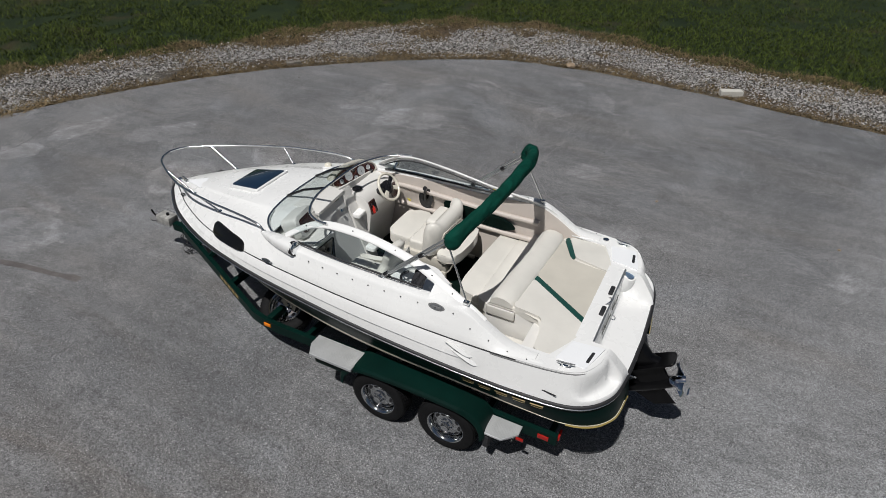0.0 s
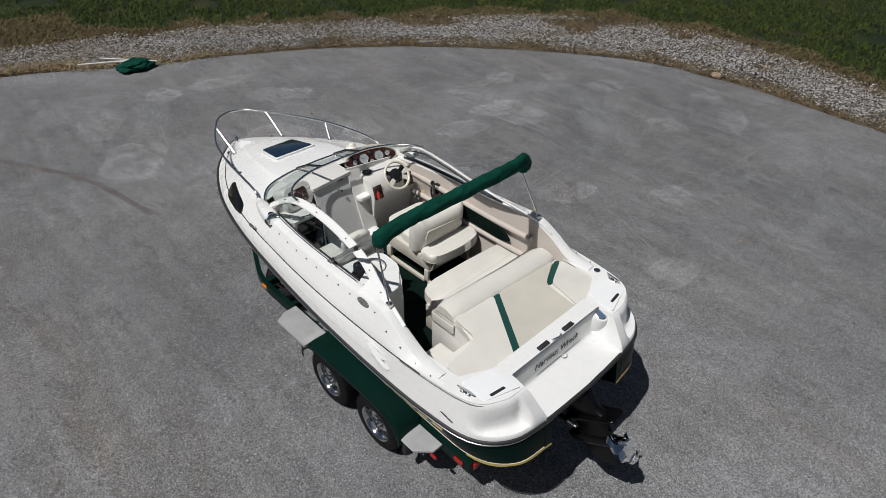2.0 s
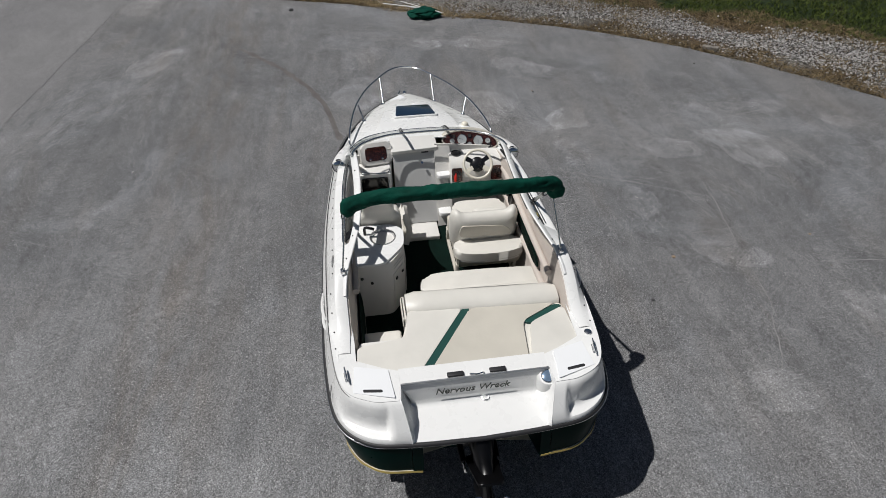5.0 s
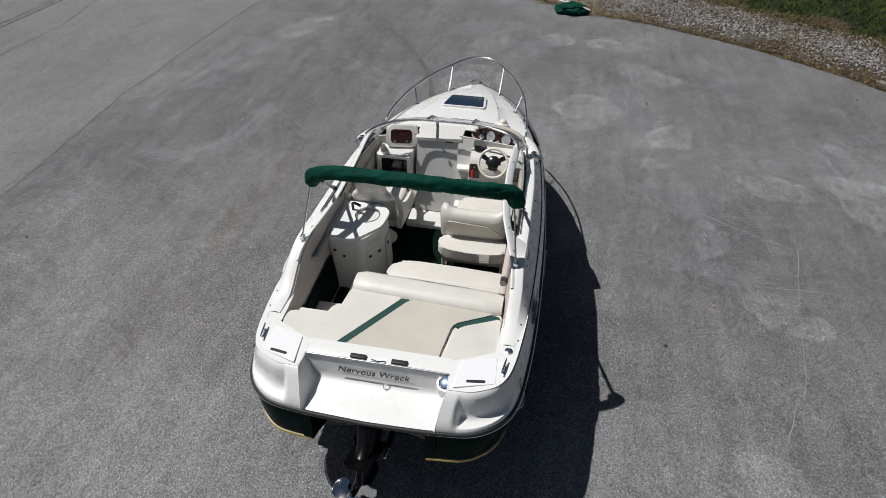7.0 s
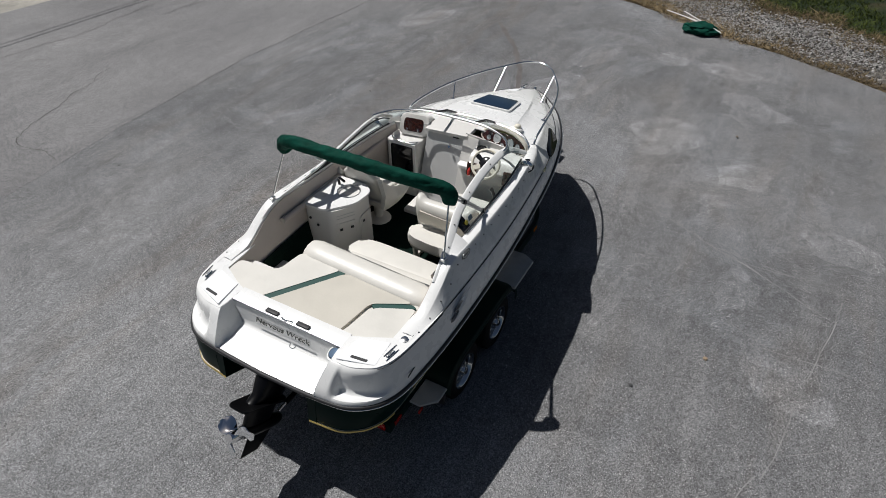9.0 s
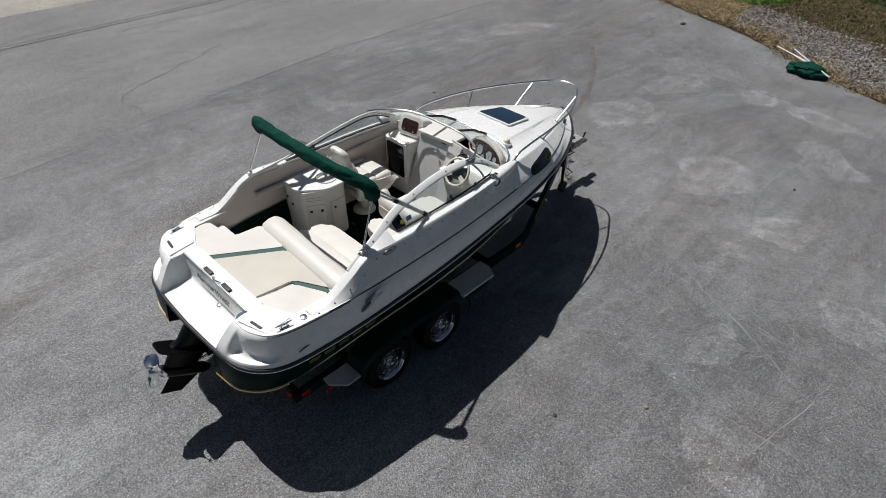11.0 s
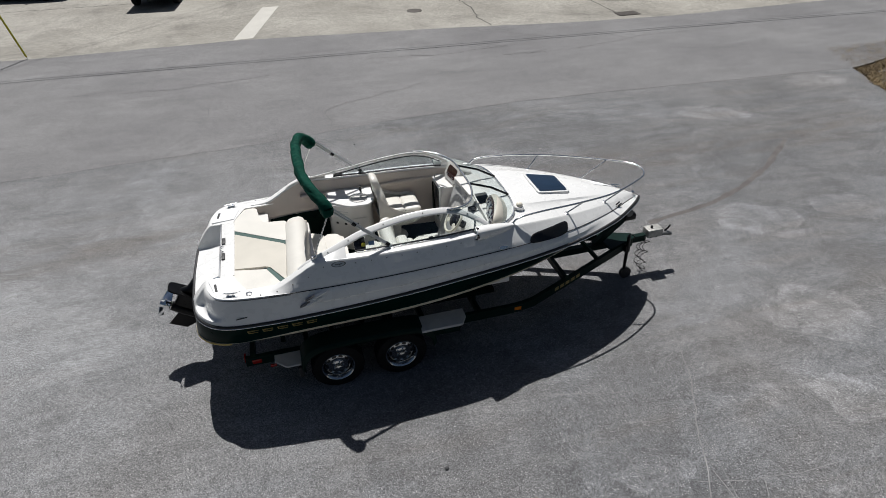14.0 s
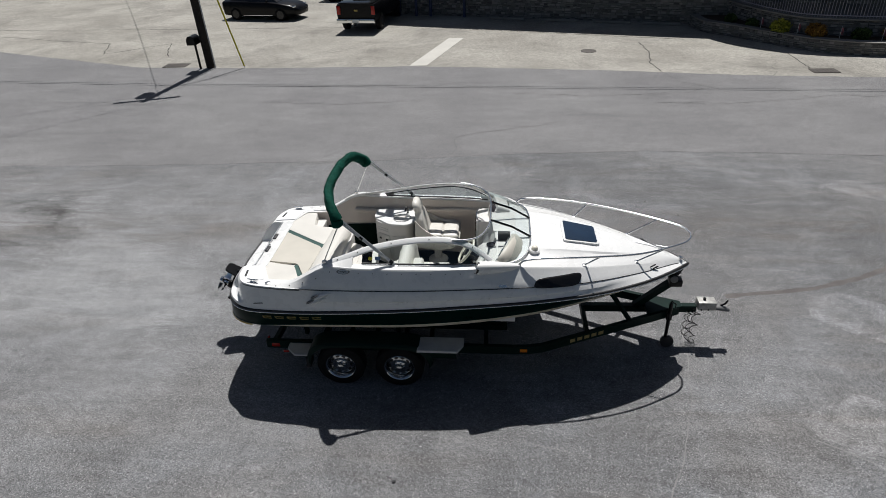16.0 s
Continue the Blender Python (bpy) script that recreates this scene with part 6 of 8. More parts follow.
dm = Matrix.Translation((0.50, 0.0, 1.02)) @ Matrix.Rotation(radians(33), 4, "Y")


def dpart(name, bm, mat, parent=drive, label=""):
    bm.transform(dm)
    return part(name, bm, mat, parent, label)


leg = []
for z, x0, x1, w in ((0.10, -0.34, 0.02, 0.10), (0.0, -0.38, 0.04, 0.11), (-0.14, -0.40, 0.0, 0.085), (-0.22, -0.48, -0.02, 0.075), (-0.34, -0.46, -0.06, 0.045), (-0.44, -0.46, -0.10, 0.05)):
    leg.append([Vector(((x0 + x1) / 2 + (x1 - x0) / 2 * math.copysign(abs(math.cos(a)) ** 0.7, math.cos(a)), w * math.copysign(abs(math.sin(a)) ** 0.7, math.sin(a)), z)) for a in (2 * math.pi * k / 18 for k in range(18))])
lb = loft(leg, closed=True)
lb.verts.ensure_lookup_table()
lb.faces.new([lb.verts[i] for i in range(18)])
dpart("drive_leg", lb, DRIVE_BLACK)
dpart("cavitation_plate", slab(rounded([(-0.62, -0.11), (-0.05, -0.14), (-0.05, 0.14), (-0.62, 0.11)], 0.06, 4), -0.225, -0.205, 0.006, 1), DRIVE_BLACK)
dpart("gearcase", tube([(x, 0, -0.50) for x in (0.10, 0.06, 0.0, -0.15, -0.35, -0.48)], [0.012, 0.045, 0.065, 0.075, 0.072, 0.062], 16), DRIVE_BLACK)
dpart("skeg", loft([[Vector((0.0, 0, -0.55)), Vector((-0.35, 0, -0.55))], [Vector((-0.16, 0, -0.78)), Vector((-0.40, 0, -0.80))]]), DRIVE_BLACK)
for y in (0.15, -0.15):
    part("trim_ram", tube([(0.74, y * 1.1, 0.90), (0.28, y, 0.88)], [0.03, 0.026], 10), DRIVE_BLACK, drive)
    part("ram_end", tube([(0.30, y, 0.882), (0.18, y, 0.876)], 0.013, 8), STEEL, drive)
prop = dpart("propeller", tube([(x, 0, -0.50) for x in (-0.48, -0.50, -0.60, -0.63)], [0.058, 0.062, 0.058, 0.04], 18), CHROME, drive, "polished stainless propeller")
for k in range(3):
    rows = []
    a0 = 2 * math.pi * k / 3 + 0.5
    for r, half, tw in ((0.055, 0.35, 0.9), (0.10, 0.55, 0.75), (0.15, 0.55, 0.62), (0.185, 0.38, 0.55), (0.20, 0.10, 0.5)):
        rows.append([Vector((-0.55 + 0.055 * tw * u / 1.0 * 1.2, r * math.cos(a0 + half * u), -0.50 + r * math.sin(a0 + half * u))) for u in (-1, -0.5, 0, 0.5, 1)])
    pb = loft(rows)
    pb.transform(dm)
    part("blade", pb, CHROME, prop, solid=0.006)
part("sticker", disc((2.375, -0.992, 1.962), (0, -1, 0.45), 0.026, 0.004, 18), YELLOW, shield, "round yellow sticker on the window")
part("sticker", slab([(-0.035, -0.024), (0.035, -0.024), (0.035, 0.024), (-0.035, 0.024)], -0.002, 0.003, 0.0, 1, m=frame_of((2.475, -0.985, 1.962), (1, 0, 0), (0, 0.45, 1))), BLUE_CAP, shield, "pale blue sticker on the window")


# ---------------- the trailer ----------------
trailer = thing("boat_trailer", (3.4, 0, 0), "dark green tandem-axle boat trailer with chrome wheels", "trailer")


def beam(pts, w, h, bm=None):
    """A rectangular steel tube along the points (w across, h high)."""
    bm = bm or bmesh.new()
    p = [Vector(q) for q in pts]
    prof = []
    for i, c in enumerate(p):
        d = (p[min(i + 1, len(p) - 1)] - p[max(i - 1, 0)]).normalized()
        up = Vector((0, 0, 1)) if abs(d.z) < 0.9 else Vector((1, 0, 0))
        s = d.cross(up).normalized()
        u = s.cross(d).normalized()
        prof.append([c + s * a * w / 2 + u * b * h / 2 for a, b in ((-1, -1), (1, -1), (1, 1), (-1, 1))])
    loft(prof, bm, closed=True)
    for r in (prof[0][::-1], prof[-1]):
        bm.faces.new([bm.verts.new(v) for v in r])
    bmesh.ops.remove_doubles(bm, verts=bm.verts, dist=1e-5)
    return bm


for s in (1, -1):
    pts = [(0.72, s * 1.0, 0.5), (4.3, s * 1.0, 0.5), (4.5, s * 0.985, 0.5), (4.7, s * 0.94, 0.5), (6.75, s * 0.06, 0.57)]
    part("side_rail", beam(pts, 0.06, 0.13), TRAILER, trailer, "dark green steel side rail")
    # bars in place of the maker's lettering on the tongue
    for i in range(5):
        c = Vector((5.13 + 0.105 * i, s * (0.753 - 0.045 * i + 0.034), 0.517 + 0.0036 * i))
        m = frame_of(c, (1, -0.43 * s, 0.034), (0, 0, 1))
        part("rail_mark", slab([(-0.04, -0.028), (0.04, -0.028), (0.04, 0.028), (-0.04, 0.028)], -0.003, 0.003, 0.0, 1, m=m), DULL_GOLD, trailer, "dull mark on the rail")
for x in (0.80, 1.50, 2.28, 3.1, 3.9):
    z = 0.42 if x not in (1.50,) else 0.40
    part("cross_member", beam([(x, -0.97, 0.46), (x, -0.5, z), (x, 0.5, z), (x, 0.97, 0.46)], 0.06, 0.09), TRAILER, trailer)
part("cross_member", beam([(5.35, -0.63, 0.52), (5.35, 0.63, 0.52)], 0.06, 0.09), TRAILER, trailer)
part("tongue", beam([(5.35, 0, 0.55), (7.02, 0, 0.575)], 0.09, 0.11), TRAILER, trailer)
part("tongue_plate", slab([(6.25, -0.27), (6.80, -0.07), (6.80, 0.07), (6.25, 0.27)], 0.632, 0.645, 0.003, 1), TRAILER, trailer, "dark green gusset plate")
# bunks under the hull
for s in (1, -1):
    part("bunk", box(0.9, 4.2, s * 0.62 - 0.06, s * 0.62 + 0.06, 0.58, 0.66, 0.015), CARPET, trailer, "carpeted bunk board")
    for x in (1.2, 2.6, 3.9):
        part("bunk_post", box(x - 0.03, x + 0.03, s * 0.62 - 0.03, s * 0.62 + 0.03, 0.40, 0.60, 0.004), TRAILER, trailer)
# V brace and winch post
for s in (1, -1):
    part("brace", beam([(5.98, s * 0.36, 0.60), (5.72, s * 0.14, 0.92)], 0.05, 0.05), TRAILER, trailer, "dark green slanted brace")
part("keel_rest", beam([(5.72, -0.18, 0.92), (5.72, 0.18, 0.92)], 0.06, 0.05), BLACK, trailer)
post = part("winch_post", beam([(6.12, 0, 0.60), (6.62, 0, 1.05)], 0.09, 0.09), TRAILER, trailer, "slanted winch post")
part("winch", box(6.55, 6.74, -0.10, 0.06, 1.00, 1.11, 0.02), DRIVE_BLACK, post, "steel hand winch")
part("winch_drum", tube([(6.60, -0.10, 1.15), (6.60, 0.10, 1.15)], 0.065, 16), BLACK, post)
part("winch_plate", disc((6.60, -0.115, 1.15), (0, -1, 0), 0.055, 0.012, 18), TRIM_SHADE_GREY, post)
part("bow_roller", tube([(6.66, -0.06, 1.24), (6.66, 0.06, 1.24)], 0.04, 12), BLACK, post)
part("bow_arm", beam([(6.60, 0.0, 1.06), (6.70, 0.0, 1.28)], 0.05, 0.06), TRAILER, post)
# coupler with its brake box, jack, cables
cp = part("coupler", box(7.03, 7.29, -0.09, 0.09, 0.585, 0.722, 0.012), COUPLER, trailer, "pale grey brake actuator box on the tongue")
part("coupler_head", tube([(7.20, 0, 0.59), (7.36, 0, 0.585), (7.45, 0, 0.57), (7.51, 0, 0.555)], [0.05, 0.055, 0.06, 0.04], 12, flat=0.7), TRIM_SHADE_GREY, cp)
part("coupler_lever", tube([(7.38, 0, 0.62), (7.44, 0, 0.66), (7.47, 0, 0.72)], 0.014, 8), DRIVE_BLACK, cp)
part("filler_cap", tube([(7.13, 0.0, 0.72), (7.13, 0.0, 0.755)], 0.022, 12), DRIVE_BLACK, cp)
for x in (6.98, 7.08, 7.18):
    part("bolt", disc((x, -0.085, 0.60), (0, -1, 0), 0.014, 0.008, 8), DRIVE_BLACK, cp)
jack = part("tongue_jack", tube([(6.59, -0.22, 0.10), (6.59, -0.22, 0.45), (6.59, -0.22, 0.80)], [0.022, 0.028, 0.028], 12), DRIVE_BLACK, trailer, "tongue jack with a small wheel")
part("jack_bracket", box(6.55, 6.63, -0.24, -0.10, 0.50, 0.62, 0.006), DRIVE_BLACK, jack)
part("jack_wheel", turned([(0.05, -0.03), (0.095, -0.028), (0.10, 0), (0.095, 0.028), (0.05, 0.03)], (6.62, -0.22, 0.101), (0, 1, 0), 20), BLACK, jack)
part("jack_crank", tube([(6.59, -0.22, 0.80), (6.59, -0.22, 0.84), (6.63, -0.30, 0.84), (6.63, -0.30, 0.79)], 0.009, 8), DRIVE_BLACK, jack)
rnd = random.Random(4)
for k in range(3):
    pts = [Vector((6.88 + 0.05 * k, -0.07, 0.55))]
    for i in range(16):
        a = i * 1.3
        pts.append(Vector((6.90 + 0.06 * k + 0.045 * math.cos(a) * (1 + 0.3 * rnd.random()), -0.09 + 0.045 * math.sin(a), max(0.02, 0.52 - 0.035 * i * (0.8 + 0.2 * k)))))
    part("cable", tube(spline(pts, 4), 0.006, 6), BLACK, trailer, "dangling coiled cable", sharp=80)

# fenders, steps, lamps
FEND = [(3.17, 0.46), (3.15, 0.58), (3.06, 0.69), (2.90, 0.755), (2.6, 0.775), (2.28, 0.78), (1.95, 0.775), (1.66, 0.755), (1.50, 0.69), (1.42, 0.58), (1.40, 0.46)]
for s in (1, -1):
    fp = spline([(x, 0, z) for x, z in FEND], 5)
    bm = loft([[Vector((p.x, s * 1.03, p.z)) for p in fp], [Vector((p.x, s * 1.25, p.z)) for p in fp], [Vector((p.x, s * 1.295, p.z - 0.006)) for p in fp],
               [Vector((p.x + (2.28 - p.x) * 0.02, s * 1.315, p.z - 0.03)) for p in fp], [Vector((p.x + (2.28 - p.x) * 0.05, s * 1.315, p.z - 0.065)) for p in fp]])
    part("fender", bm, TRAILER, trailer, "dark green tandem fender", solid=0.006 * s)
    fs = part("fender_step", slab([(2.97, s * 1.06), (3.60, s * 1.06), (3.60, s * 1.22), (3.52, s * 1.36), (2.97, s * 1.36)][::s], 0.70, 0.735, 0.004, 1), TREAD, trailer, "diamond tread plate step ahead of the fender")
    part("step_bracket", box(3.1, 3.5, min(s * 1.02, s * 1.30), max(s * 1.02, s * 1.30), 0.56, 0.70, 0.006), TRAILER, fs)
    as_ = part("fender_step", slab([(1.08, s * 1.04), (1.44, s * 1.04), (1.40, s * 1.30), (1.22, s * 1.30), (1.08, s * 1.16)][::s], 0.525, 0.55, 0.004, 1), TREAD, trailer, "diamond tread plate step behind the fender")
    for st, (x0, x1, y0, y1, z) in ((fs, (2.99, 3.55, 1.08, 1.34, 0.735)), (as_, (1.12, 1.40, 1.06, 1.27, 0.55))):
        bm = bmesh.new()
        i = 0
        yy = y0
        while yy < y1:
            xx = x0 + (0.02 if i % 2 else 0)
            while xx < x1 - 0.02 and not (xx - 3.5 > (1.36 - yy) * 0.6 and z > 0.7):
                m = Matrix.Translation((xx, s * yy, z)) @ Matrix.Rotation(0.75 if (round(xx * 50) + i) % 2 else -0.75, 4, "Z")
                vs = [bm.verts.new(m @ Vector(q)) for q in ((-0.014, 0, 0), (0, -0.004, 0), (0.014, 0, 0), (0, 0.004, 0), (0, 0, 0.003))]
                for a, b in ((0, 1), (1, 2), (2, 3), (3, 0)):
                    bm.faces.new([vs[a], vs[b], vs[4]])
                xx += 0.04
            yy += 0.02
            i += 1
        tagged(part("tread_ribs", bm, TREAD, st), kind="stuff")
    part("tail_lamp", box(0.70, 0.725, s * 0.93 - 0.05, s * 0.93 + 0.05, 0.46, 0.54, 0.008), LAMP_RED, trailer, "red tail lamp")
    part("side_lamp", box(0.80, 0.92, min(s * 1.03, s * 1.045), max(s * 1.03, s * 1.045), 0.47, 0.53, 0.006), LAMP_RED, trailer, "red side lamp")
    part("side_lamp", box(1.02, 1.10, min(s * 1.17, s * 1.19), max(s * 1.17, s * 1.19), 0.49, 0.525, 0.005), LAMP_RED, trailer, "small red marker lamp")
    part("side_lamp", box(4.38, 4.48, min(s * 1.02, s * 1.035), max(s * 1.02, s * 1.035), 0.48, 0.53, 0.006), LAMP_AMBER, trailer, "amber side marker lamp")
    part("mud_bracket", box(1.36, 1.42, min(s * 1.10, s * 1.28), max(s * 1.10, s * 1.28), 0.30, 0.47, 0.01), BLACK, trailer, "black rubber flap behind the wheel")
for x in (1.855, 2.695):
    part("axle", beam([(x, -1.05, 0.34), (x, 1.05, 0.34)], 0.06, 0.06), TRAILER, trailer)


def wheel_at(c, out, parent):
    """A chrome spoked wheel with its tyre; out: the way its face looks."""
    c = Vector(c)
    o = Vector(out).normalized()
    q = o.to_track_quat("Z", "Y").to_matrix().to_4x4()
    m = Matrix.Translation(c) @ q
    w = part("wheel", turned([(0.205, -0.09), (0.215, -0.10), (0.26, -0.108), (0.305, -0.10), (0.328, -0.085), (0.336, -0.05), (0.338, 0), (0.336, 0.05), (0.328, 0.085), (0.305, 0.10), (0.26, 0.108), (0.215, 0.10), (0.205, 0.09)], c, o, 48, caps=False), TYRE, parent, "chrome spoked wheel with a black tyre")
    bm = bmesh.new()
    for k in range(56):
        for lane in range(5):
            a = 2 * math.pi * (k + 0.5 * (lane % 2)) / 56
            z = -0.066 + 0.033 * lane
            mm = m @ Matrix.Rotation(a, 4, "Z") @ Matrix.Translation((0.3365, 0, z))
            vs = [bm.verts.new(mm @ Vector(p)) for p in ((0, -0.013, -0.012), (0, 0.009, -0.012), (0, 0.013, 0.012), (0, -0.009, 0.012), (0.007, -0.010, -0.009), (0.007, 0.007, -0.009), (0.007, 0.010, 0.009), (0.007, -0.007, 0.009))]
            for f in ((4, 5, 6, 7), (0, 1, 5, 4), (1, 2, 6, 5), (2, 3, 7, 6), (3, 0, 4, 7)):
                bm.faces.new([vs[i] for i in f])
    tagged(part("tread_blocks", bm, TYRE, w), kind="stuff")
    part("rim", turned([(0.205, -0.09), (0.195, -0.07), (0.185, -0.02), (0.18, 0.03), (0.19, 0.06), (0.198, 0.085), (0.208, 0.098), (0.214, 0.101), (0.216, 0.098), (0.206, 0.088)], c, o, 40, caps=False), RIM, w, "chrome rim")
    part("rim_dish", turned([(0.187, 0.005), (0.178, 0.022), (0.158, 0.040), (0.12, 0.050), (0.085, 0.052), (0.0, 0.052)], c, o, 40), RIM, w, "domed chrome wheel disc")
    for k in range(10):
        mm = m @ Matrix.Rotation(2 * math.pi * k / 10, 4, "Z") @ Matrix.Translation((0.142, 0, 0.0))
        oval = [(0.017 * math.cos(q_), 0.030 * math.sin(q_), 0.050 - 0.26 * 0.017 * math.cos(q_)) for q_ in (2 * math.pi * j / 12 for j in range(12))]
        part("wheel_slot", slab(oval, 0.0, 0.006, 0.0, 1, m=mm), BLACK_GLOSS, w, "dark slot")
    part("rim_ring", turned([(0.176, 0.022), (0.174, 0.034), (0.166, 0.040), (0.160, 0.036)], c, o, 40, caps=False), SPOKE, w)
    part("hub_cap", turned([(0.082, 0.045), (0.08, 0.065), (0.055, 0.072), (0.045, 0.09), (0.042, 0.115), (0.02, 0.125), (0, 0.125)], c, o, 24), RIM, w)
    for k in range(5):
        p = m @ Matrix.Rotation(2 * math.pi * k / 5, 4, "Z") @ Vector((0.062, 0, 0.066))
        part("lug_nut", disc(p, o, 0.011, 0.018, 6), RIM, w)
    return w


for s in (1, -1):
    for x in (1.855, 2.695):
        wheel_at((x, s * 1.18, 0.34), (0, s, 0), trailer)
wheel_at((4.45, 0.62, 0.46), (-0.15, 0.55, 0.83), trailer)
part("spare_bracket", box(4.38, 4.46, 0.72, 0.98, 0.50, 0.60, 0.01), TRAILER, trailer)


# ---------------- round the lot ----------------
def scatter(name, n, place, shape, mat, label, seed):
    """Many small loose pieces in one mesh: place(rng) gives a spot or None, shape(rng) gives (verts, faces)."""
    rng = np.random.default_rng(seed)
    vs, fs, k = [], [], 0
    tries = 0
    while k < n and tries < n * 12:
        tries += 1
        p = place(rng)
        if p is None:
            continue
        v, f = shape(rng)
        base = len(vs)
        vs.extend((p[0] + a, p[1] + b, p[2] + c) for a, b, c in v)
        fs.extend([tuple(base + i for i in q) for q in f])
        k += 1
    me = bpy.data.meshes.new(name)
    me.from_pydata(vs, [], fs)
    me.materials.append(mat)
    return tagged(new(name, me), label, "ground cover", kind="stuff")


def island_mat(name, lows, highs, rough=0.8, thin=False):
    m = bpy.data.materials.new(name)
    m.use_nodes = True
    t = m.node_tree
    b = t.nodes["Principled BSDF"]
    b.inputs["Roughness"].default_value = rough
    b.inputs["Specular IOR Level"].default_value = 0.25
    g = t.nodes.new("ShaderNodeNewGeometry")
    r = t.nodes.new("ShaderNodeValToRGB")
    e = r.color_ramp.elements
    e[0].color, e[1].color = (*lows, 1), (*highs, 1)
    t.links.new(g.outputs["Random Per Island"], r.inputs[0])
    t.links.new(r.outputs[0], b.inputs["Base Color"])
    return m


def dist_to(line2, x, y):
    p = np.array((x, y))
    a, d = line2[:-1], line2[1:] - line2[:-1]
    s = np.clip(((p - a) * d).sum(1) / (d * d).sum(1), 0, 1)
    q = a + d * s[:, None]
    i = np.hypot(*(q - p).T).argmin()
    v = p - q[i]
    side_ = d[i][0] * v[1] - d[i][1] * v[0]
    return float(np.hypot(*v)) * (1 if side_ < 0 else -1)


EDGE2 = np.array([(p[0], p[1]) for p in lot_line if p[0] > -14])
OUT2 = np.array([p for p in GRAVEL_OUT if p[0] > -14 or p[0] < -35])
STONE = island_mat("crushed_stone", (0.025, 0.024, 0.023), (0.46, 0.445, 0.43))


def in_gravel(rng):
    i = rng.integers(len(EDGE2) - 1)
    s = rng.random()
    p = EDGE2[i] + (EDGE2[i + 1] - EDGE2[i]) * s
    d = EDGE2[i + 1] - EDGE2[i]
    if rng.random() > np.hypot(*d) / 1.6:
        return None
    e0, e1 = EDGE2[max(i - 1, 0)], EDGE2[min(i + 2, len(EDGE2) - 1)]
    d = (EDGE2[i + 1] - e0) * (1 - s) + (e1 - EDGE2[i]) * s
    n = np.array((d[1], -d[0])) / np.hypot(*d)
    o = 0.3 + 3.4 * rng.random()
    q = p + n * o
    if dist_to(OUT2, *q) > 0.15 * rng.standard_normal() or q[1] > 1.7 + 0.5 * noise.noise(Vector((q[0], q[1], 4.0))):
        return None
    w = noise.noise(Vector((q[0] * 0.6, q[1] * 0.6, 2.0)))
    if (o < 1.0 and rng.random() > 0.34 + 0.6 * w) or w < (-0.26 if q[0] > 8.5 and q[1] < 0 else -0.45) + 0.12 * rng.standard_normal():
        return None
    return (q[0], q[1], -0.04 + 0.05 * rng.random() * min(1, o))


OCT = ((0, 2, 4), (2, 1, 4), (1, 3, 4), (3, 0, 4), (2, 0, 5), (1, 2, 5), (3, 1, 5), (0, 3, 5))


def chip(rng):
    r = 0.010 + 0.027 * rng.random() ** 2
    ax = r * (0.7 + 0.7 * rng.random(6))
    a = rng.random() * 6.28
    c, s = math.cos(a), math.sin(a)
    v = [(ax[0], 0.2 * r, 0), (-ax[1], -0.2 * r, 0), (0, ax[2], 0.2 * r), (0, -ax[3], -0.1 * r), (0.2 * r, 0, ax[4] * 0.75), (0, 0, -ax[5] * 0.6)]
    return [(x * c - y * s, x * s + y * c, z) for x, y, z in v], OCT


scatter("crushed_stones", 72000, in_gravel, chip, STONE, "pale crushed stones in the strip beside the asphalt", 11)

# two copies of the grass: BLADE coloured for shade, LAWN for full sun
BLADE = island_mat("grass_blades", (0.004, 0.011, 0.002), (0.098, 0.128, 0.020))
STRAW = island_mat("dry_straw", (0.022, 0.015, 0.008), (0.25, 0.185, 0.10))
LAWN = island_mat("sunlit_lawn_blades", (0.03, 0.075, 0.008), (0.17, 0.32, 0.035))
PALE_STRAW = island_mat("pale_straw", (0.07, 0.05, 0.025), (0.46, 0.35, 0.20))


def blade(h, w, lean):
    def make(rng):
        a = rng.random() * 6.28
        c, s = math.cos(a) * w * 0.5, math.sin(a) * w * 0.5
        hh = h * (0.6 + 0.8 * rng.random())
        b = rng.random() * 6.28
        l = lean * hh * rng.random()
        m = (math.cos(b) * l, math.sin(b) * l)
        return [(c, s, 0), (-c, -s, 0), (m[0] * 0.5 - c * 0.7, m[1] * 0.5 - s * 0.7, hh * 0.6), (m[0] * 0.5 + c * 0.7, m[1] * 0.5 + s * 0.7, hh * 0.6), (m[0] * 1.5, m[1] * 1.5, hh)], [(0, 1, 2, 3), (3, 2, 4)]
    return make


def in_grass(rng):
    x, y = -12 + 44 * rng.random(), -26 + 34 * rng.random()
    d = dist_to(OUT2, x, y)
    if d < 0.1 - (1.0 if x > 8.5 else 0.4) * max(0.0, noise.noise(Vector((x * 0.7, y * 0.7, 21)))) or rng.random() > math.exp(-max(0.0, d - 3) / 6):
        return None
    if noise.noise(Vector((x * 0.55, y * 0.55, 8))) + 0.7 * noise.noise(Vector((x * 2.1, y * 2.1, 5))) > 0.28 + 0.25 * rng.random():
        return None
    if in_patch(x, y) > 0:
        return None
    return (x, y, -0.07)


def in_patch(x, y):
    """Above nought inside the lawn by the road that is coloured for full sun."""
    return 1 - ((x - 22.6) / 4.7) ** 2 - ((y - 3.1) / 2.3) ** 2 + 0.4 * noise.noise(Vector((x * 0.5, y * 0.5, 4)))


def in_lawn(rng):
    x, y = 18 + 13 * rng.random(), -1 + 10 * rng.random()
    return (x, y, -0.06) if in_patch(x, y) > 0.1 * rng.random() and dist_to(EDGE2, x, y) > 0.6 and y < 6.6 + 0.35 * (x - 19) else None


